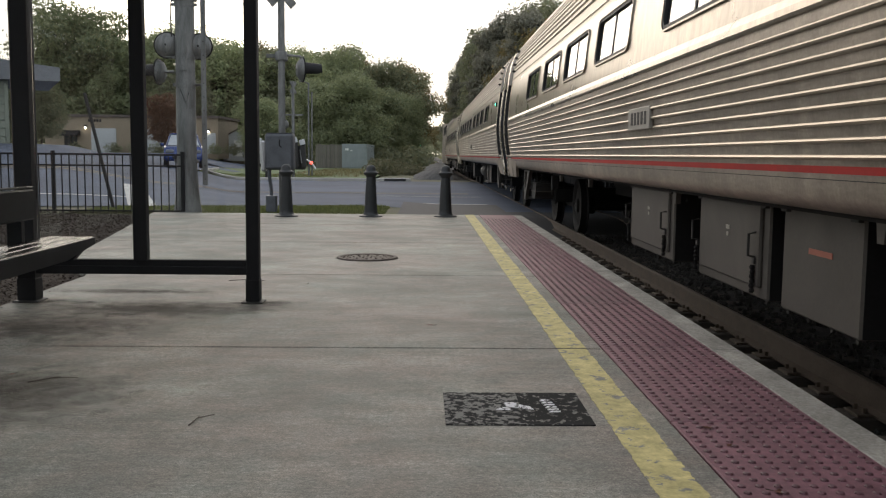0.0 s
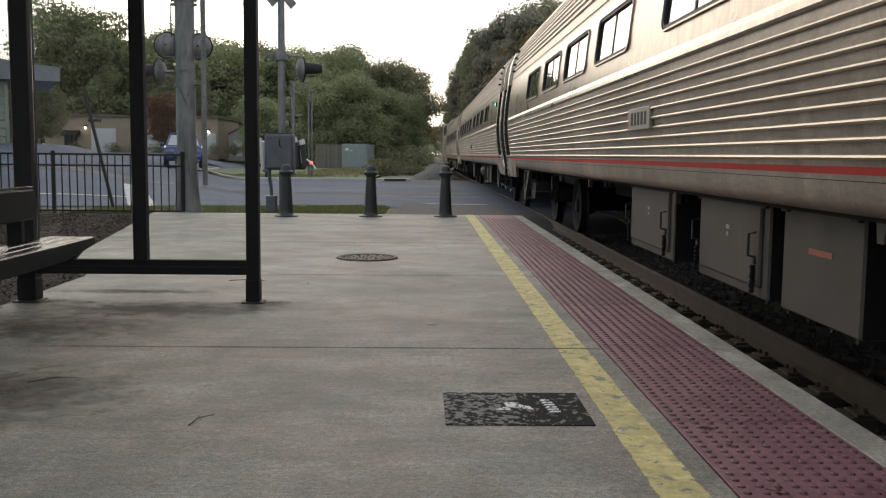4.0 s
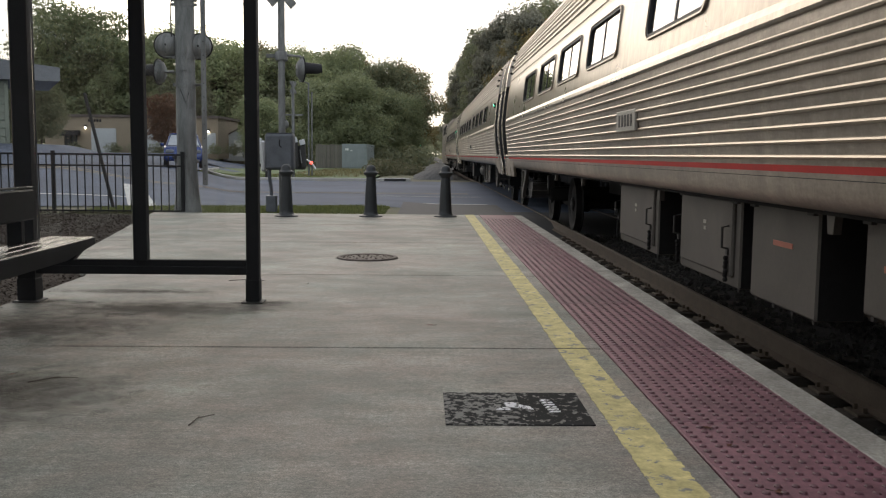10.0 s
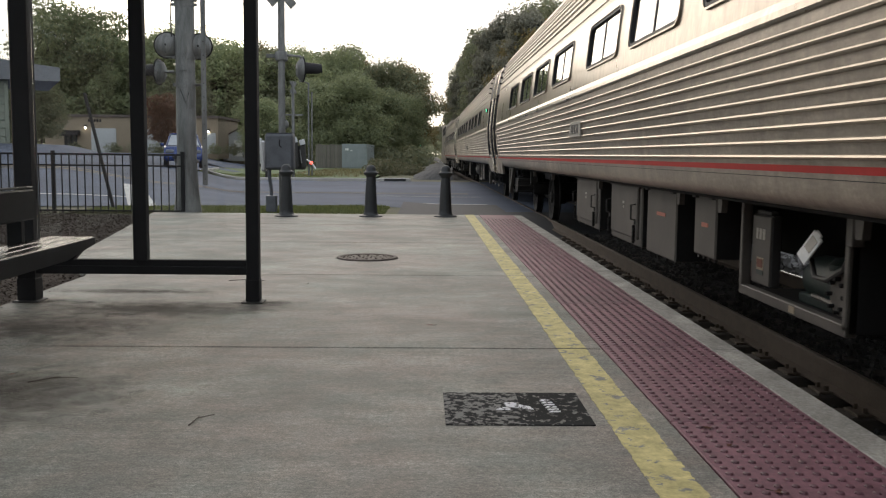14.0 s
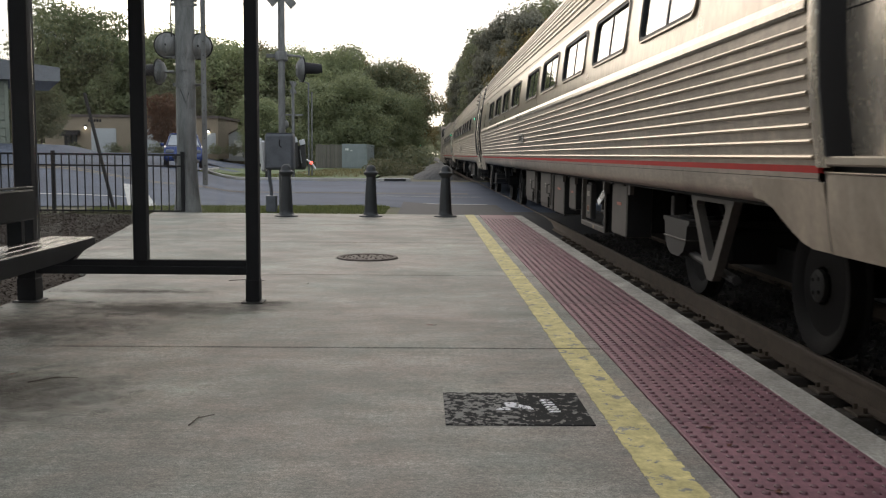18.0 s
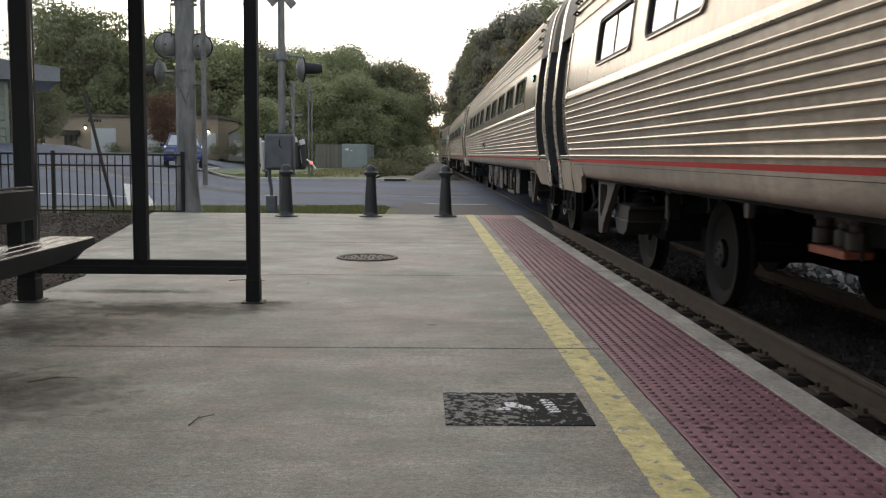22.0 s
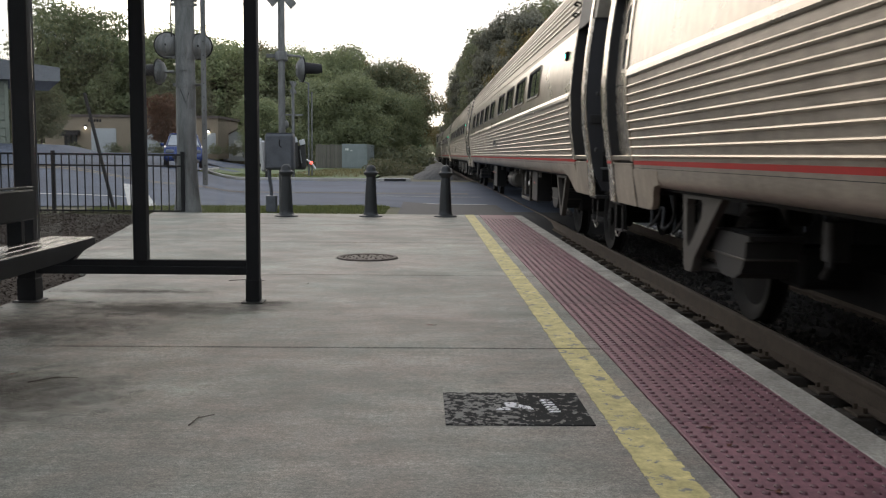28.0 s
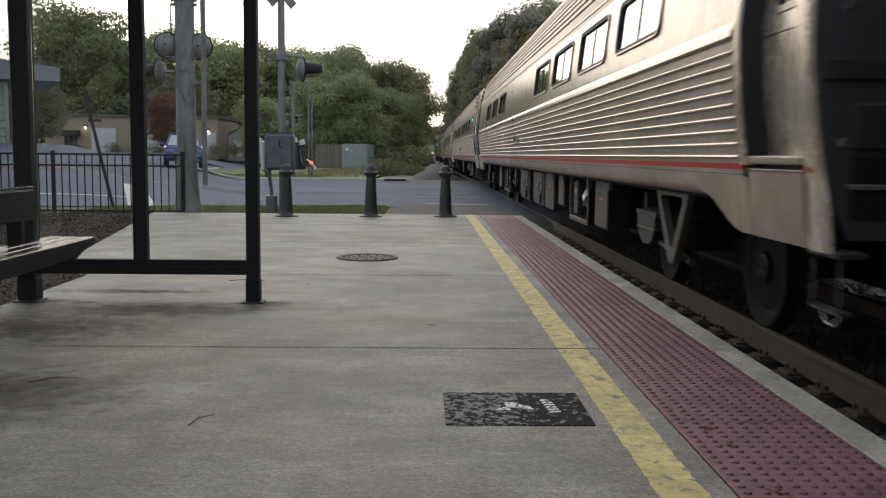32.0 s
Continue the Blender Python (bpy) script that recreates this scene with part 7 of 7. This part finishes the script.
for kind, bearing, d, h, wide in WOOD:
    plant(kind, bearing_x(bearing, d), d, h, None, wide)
for kind, x, y, h, wide in [("pine2", 10.6, 90, 14.5, 0.9), ("autumn", 10.6, 99, 13.5, 0.55), ("pine", 10.2, 112, 17.5, 0.8), ("pine2", 10.0, 130, 19.0, 0.68), ("dark2", 10.2, 152, 20.5, 0.55),
                            ("pine", 10.0, 180, 22.5, 0.7), ("pine2", 10.2, 215, 23.5, 0.62), ("dark", 10.4, 260, 24, 0.5), ("pine", 10.6, 320, 24.5, 0.7), ("autumn", 12.4, 84, 12.5, 0.8), ("dark2", 14, 104, 16.5, 0.8),
                            ("pine2", 16, 72, 12.5, 1.1), ("dark", 18, 120, 19, 0.9), ("dark2", 18, 150, 22, 0.8), ("pine", 18, 56, 12, 1.2), ("dark", -11, 260, 15, 1.0), ("dark2", -9, 320, 15, 1.0), ("dark", 2, 620, 17, 1.2), ("dark", 9, 640, 19, 1.2), ("autumn", 15, 600, 19, 1.2), ("dark", 22, 600, 15, 1.6), ("dark2", 12, 420, 13, 1.2), ("dark2", -6, 560, 9, 1.6)]:
    plant(kind, x - 0.3, y, h * 1.05, None, wide)

# unseen trees added behind, to darken what the glass reflects
for kind, x, y, h, wide in [("dark", -34, -20, 12, 1.2), ("dark2", -26, -45, 13, 1.3), ("green", -12, -60, 12, 1.3), ("dark", 2, -70, 13, 1.3), ("green2", 14, -55, 12, 1.3), ("dark", -44, 10, 12, 1.3), ("dark2", -52, 40, 13, 1.3)]:
    plant(kind, x, y, h, None, wide)
# undergrowth and far woods
def woods(name, spots, n, leaf, material, label):
    me = foliage(spots, n, leaf, 21)
    me.materials.append(material)
    return tagged(new(name, me), label, "woods", kind="stuff")


low, far = [], []
rng = random.Random(4)
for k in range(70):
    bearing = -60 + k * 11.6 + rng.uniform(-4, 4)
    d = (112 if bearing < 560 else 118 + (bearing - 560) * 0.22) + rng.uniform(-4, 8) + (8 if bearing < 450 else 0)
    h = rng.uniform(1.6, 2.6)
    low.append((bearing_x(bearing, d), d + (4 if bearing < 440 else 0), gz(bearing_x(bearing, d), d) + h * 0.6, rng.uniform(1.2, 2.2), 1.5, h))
for k in range(26):
    y = 60 + k * 9
    low.append((10.4 + rng.uniform(0, 2.5), y, 0.6, 1.8, 3.0, rng.uniform(1.5, 3.0)))
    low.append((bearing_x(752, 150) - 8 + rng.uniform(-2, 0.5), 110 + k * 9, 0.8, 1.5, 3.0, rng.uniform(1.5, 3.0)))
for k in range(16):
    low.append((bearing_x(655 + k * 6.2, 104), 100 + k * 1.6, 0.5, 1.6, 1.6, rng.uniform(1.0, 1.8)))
for k in range(14):
    low.append((-16 + k * 3.2, 585 + 3 * (k % 3), 1.5, 2.6, 2.0, 3.5 + 1.5 * (k % 2)))
for k in range(34):
    low.append((10.5 + rng.uniform(-0.6, 1.6), -4 + k * 2.0, 0.1, 1.2, 1.6, rng.uniform(0.7, 1.3)))
woods("undergrowth", low, 36000, 0.32, M_LEAF_B, "dark shrubs and undergrowth along the woods")
scrub = []
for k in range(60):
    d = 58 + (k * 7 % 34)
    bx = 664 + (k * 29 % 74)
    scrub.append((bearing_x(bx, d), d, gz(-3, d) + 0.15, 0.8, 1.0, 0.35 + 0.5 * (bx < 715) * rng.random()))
woods("scrub", scrub, 15000, 0.11, M_LEAF_D, "low dark scrub between the container and the track")
for k in range(120):
    a = k * 2 * math.pi / 120
    r = 330 + rng.uniform(-30, 30)
    if abs(math.sin(a)) < 0.04 and math.cos(a) > 0:
        r = 900
    far.append((r * math.sin(a), r * math.cos(a), 6, 14, 14, rng.uniform(7, 10)))
woods("far_woods", far, 30000, 1.9, M_LEAF_B, "hazy line of distant woods")
# unseen plain building added behind the platform to dim the glass's reflections
M_BACKDROP = mat("backdrop_brown", (0.09, 0.055, 0.045), 0.85, var=0.25, scale=3, fine=40)
station = tagged(empty("station_house", -13, -14, -0.2), "unseen dark building added behind the platform to dim reflections", "building")
bm = nb()
box(bm, -11, 11, -8, 0, 0, 6.0)
part("wall", bm, M_BACKDROP, station)
bm = nb()
prism(bm, [(-9, 5.8), (1, 5.8), (-4, 9.0)], -11.6, 11.6, "x")
part("roof", bm, M_ROOFT, station)
# a clapboard house at the lot's edge
M_CLAP = mat("clapboard_paint", (0.24, 0.26, 0.21), 0.7, var=0.2, scale=2, fine=30, bump=0.1)
house = tagged(empty("clapboard_house", -19.0, 43.0, gz(-19.0, 43) - 0.15, 25), "pale clapboard house at the edge of the lot", "house")
bm = nb()
box(bm, -4.0, 0.0, 0.0, 7.0, 0.0, 3.0)
hw = part("wall", bm, M_CLAP, house)
bm = nb()
box(bm, -0.06, 0.12, -0.09, 0.06, 0.0, 3.0, 0.01)
part("corner_board", bm, M_CLAP, house)
for k in range(8):
    bm = nb()
    prism(bm, [(0.0, 0.0), (-0.07, 0.02), (-0.02, 0.36), (0.0, 0.36)], -3.9, -0.06, "x")
    cbd = part("clapboard", bm, M_CLAP, hw)
    cbd.matrix_basis = pose(0, 0, 0.1 + k * 0.36)
bm = nb()
prism(bm, [(-4.2, 3.0), (2.25, 3.0), (2.3, 3.05), (2.3, 3.62), (-4.2, 4.35)], -0.5, 7.2, "y")
part("roof", bm, M_GREYBOX, house, "broad grey eave")
# hedges by the building
for x in (-41, -36.5, -33.8, -31.5, -24.8, -22.6):
    hd = tagged(empty("hedge", x, 110.5, BZ), "clipped dark green hedge bush", "bush", "hedges by the building")
    me = foliage([(0, 0, 0.5, 0.9, 0.6, 0.6), (0.5, 0, 0.4, 0.6, 0.5, 0.5)], 500, 0.12, int(abs(x) * 10))
    me.materials.append(M_LEAF_B)
    cr = new("leaves", me)
    cr.parent = hd

# ---- grass ----
def tufts(name, n, area, h, material, label):
    rng = np.random.default_rng(11)
    x0, x1, y0, y1 = area
    x, y = rng.uniform(x0, x1, n), rng.uniform(y0, y1, n)
    if name == "verge_grass":
        y = y0 + (y - y0) * np.array([(verge(q) - 0.05 - y0) / (y1 - y0) for q in x])
    z = np.array([gz(a, b) for a, b in zip(x, y)])
    a = rng.uniform(0, 6.28, n)
    hh = h * rng.uniform(0.4, 1.2, n)
    w = 0.012 + 0.1 * h * 0.4
    v = np.stack([np.stack([x - w * np.cos(a), y - w * np.sin(a), z], 1), np.stack([x + w * np.cos(a), y + w * np.sin(a), z], 1),
                  np.stack([x + rng.normal(0, h * 0.4, n), y + rng.normal(0, h * 0.4, n), z + hh], 1)], 1).reshape(-1, 3)
    me = bpy.data.meshes.new(name)
    me.from_pydata(v.tolist(), [], np.arange(3 * n).reshape(n, 3).tolist())
    me.materials.append(material)
    return tagged(new(name, me), label, "grass", kind="stuff")


M_GRASS = leaf_mat("grass_blades", (0.075, 0.10, 0.032), (0.15, 0.16, 0.06))
M_DRYG = leaf_mat("dry_grass", (0.14, 0.12, 0.05), (0.24, 0.18, 0.08))
tufts("verge_grass", 12000, (-6.5, -0.75, 17.15, 20.5), 0.055, M_GRASS, "short green verge grass beyond the platform")
tufts("island_grass", 11000, (-11.0, -5.2, 45.4, 56), 0.12, M_GRASS, "mown green grass behind the far kerb")
tufts("dry_grass", 3600, (-8.5, -3.4, 50, 86), 0.22, M_DRYG, "dry straw coloured weeds by the track")

# ---- litter ----
def litter(x, y, s, rz):
    lf = empty("fallen_leaf", x, y, 0.0, rz)
    bm = nb()
    out = [(0, -0.5), (0.28, -0.25), (0.5, -0.1), (0.25, 0.05), (0.3, 0.35), (0.08, 0.25), (0, 0.55), (-0.1, 0.25), (-0.32, 0.3), (-0.22, 0.05), (-0.5, -0.15), (-0.25, -0.25)]
    vs = [bm.verts.new((a * s, b * s, 0.004 + s * 0.25 * (a * a + abs(b) * 0.3))) for a, b in out]
    c = bm.verts.new((0, 0, 0.004))
    for k in range(len(vs)):
        bm.faces.new((vs[k], vs[(k + 1) % len(vs)], c))
    r = bmesh.ops.solidify(bm, geom=list(bm.faces), thickness=0.0015)
    part("blade", bm, M_DRYLEAF, lf)
    bm = nb()
    tube(bm, [(0, -0.5 * s, 0.006), (0.1 * s, -1.0 * s, 0.01)], 0.0015, 5)
    part("stalk", bm, M_TWIG, lf)
    return tagged(lf, "dry reddish fallen leaf on the concrete", "leaf", "fallen leaves")


for x, y, s, rz in ((1.153, 3.63, 0.045, 20), (1.172, 3.40, 0.04, 140), (1.18, 2.91, 0.05, 250), (0.05, 5.86, 0.05, 60), (-0.83, 11.35, 0.07, 10), (-0.98, 7.7, 0.035, 100), (-2.9, 10.2, 0.05, 30), (-3.0, 9.3, 0.04, 200), (-1.75, 7.35, 0.04, 80), (-2.0, 4.48, 0.035, 130)):
    litter(x, y, s, rz)


def twig(x, y, l, rz):
    tw = tagged(empty("twig", x, y, 0.0, rz), "thin dry twig on the concrete", "twig", "twigs")
    bm = nb()
    tube(bm, [(-l / 2, 0, 0.004), (0, 0.02 * l / 0.2, 0.008), (l / 2, -0.01, 0.004)], [0.003, 0.0025, 0.0015], 5)
    part("stem", bm, M_TWIG, tw)
    bm = nb()
    tube(bm, [(0, 0.02 * l / 0.2, 0.008), (l * 0.25, 0.2 * l, 0.006)], [0.002, 0.001], 5)
    part("shoot", bm, M_TWIG, tw)


twig(-0.90, 3.72, 0.17, 70)
twig(-1.76, 4.38, 0.22, 30)
twig(-2.0, 3.45, 0.12, 15)
twig(-1.5, 7.9, 0.3, 4)

# ---- movement ----
# metres that the train has gone, by time
GONE = [(0.0, 0.0), (6.0, 0.0), (7.0, 0.03), (8.0, 0.09), (9.0, 0.22), (10.0, 0.49), (11.0, 0.90), (12.0, 1.47), (13.0, 2.22), (14.0, 3.15), (15.0, 4.25), (16.0, 5.6), (17.0, 7.18), (18.0, 9.05),
        (19.0, 11.2), (20.0, 13.62), (21.0, 16.3), (22.0, 19.28), (23.0, 22.5), (24.0, 26.02), (25.0, 29.72), (26.0, 33.77), (27.0, 38.18), (28.0, 42.83), (29.0, 47.72), (30.0, 52.83), (31.0, 58.25), (32.0, 63.91)]


def gone(t):
    """Metres gone at t, smoothly between the rows above."""
    ts, ss = [a for a, _ in GONE], [b for _, b in GONE]
    k = min(max(0, sum(1 for a in ts if a <= t) - 1), len(ts) - 2)

    def slope(i):
        if i in (0, 1):
            return 0.0
        j = min(i + 1, len(ts) - 1)
        return (ss[j] - ss[i - 1]) / (ts[j] - ts[i - 1])
    h = ts[k + 1] - ts[k]
    u = (t - ts[k]) / h
    return ((2 * u ** 3 - 3 * u ** 2 + 1) * ss[k] + (u ** 3 - 2 * u ** 2 + u) * h * slope(k) + (3 * u ** 2 - 2 * u ** 3) * ss[k + 1] + (u ** 3 - u ** 2) * h * slope(k + 1))


def motions():
    times = [0.0, 6.0] + [6.5 + 0.5 * k for k in range(52)]
    turn_times, last = [0.0, 6.0], 0.0
    for k in range(181, 958):
        if gone((k + 1) / FPS) - last > 0.62:
            turn_times.append(k / FPS)
            last = gone(k / FPS)
    turn_times.append(32.0)
    for thing, y0, axles in RUN:
        walk(thing, [(t, pose(TRACK_X, y0 + gone(t), RAIL_Z)) for t in times])
        for ax in axles:
            p = Vector(ax.location)
            walk(ax, [(t, pose(p.x, p.y, p.z, -math.degrees(gone(t) / GAUGE_R) % 360, 0, 0)) for t in turn_times])


motions()
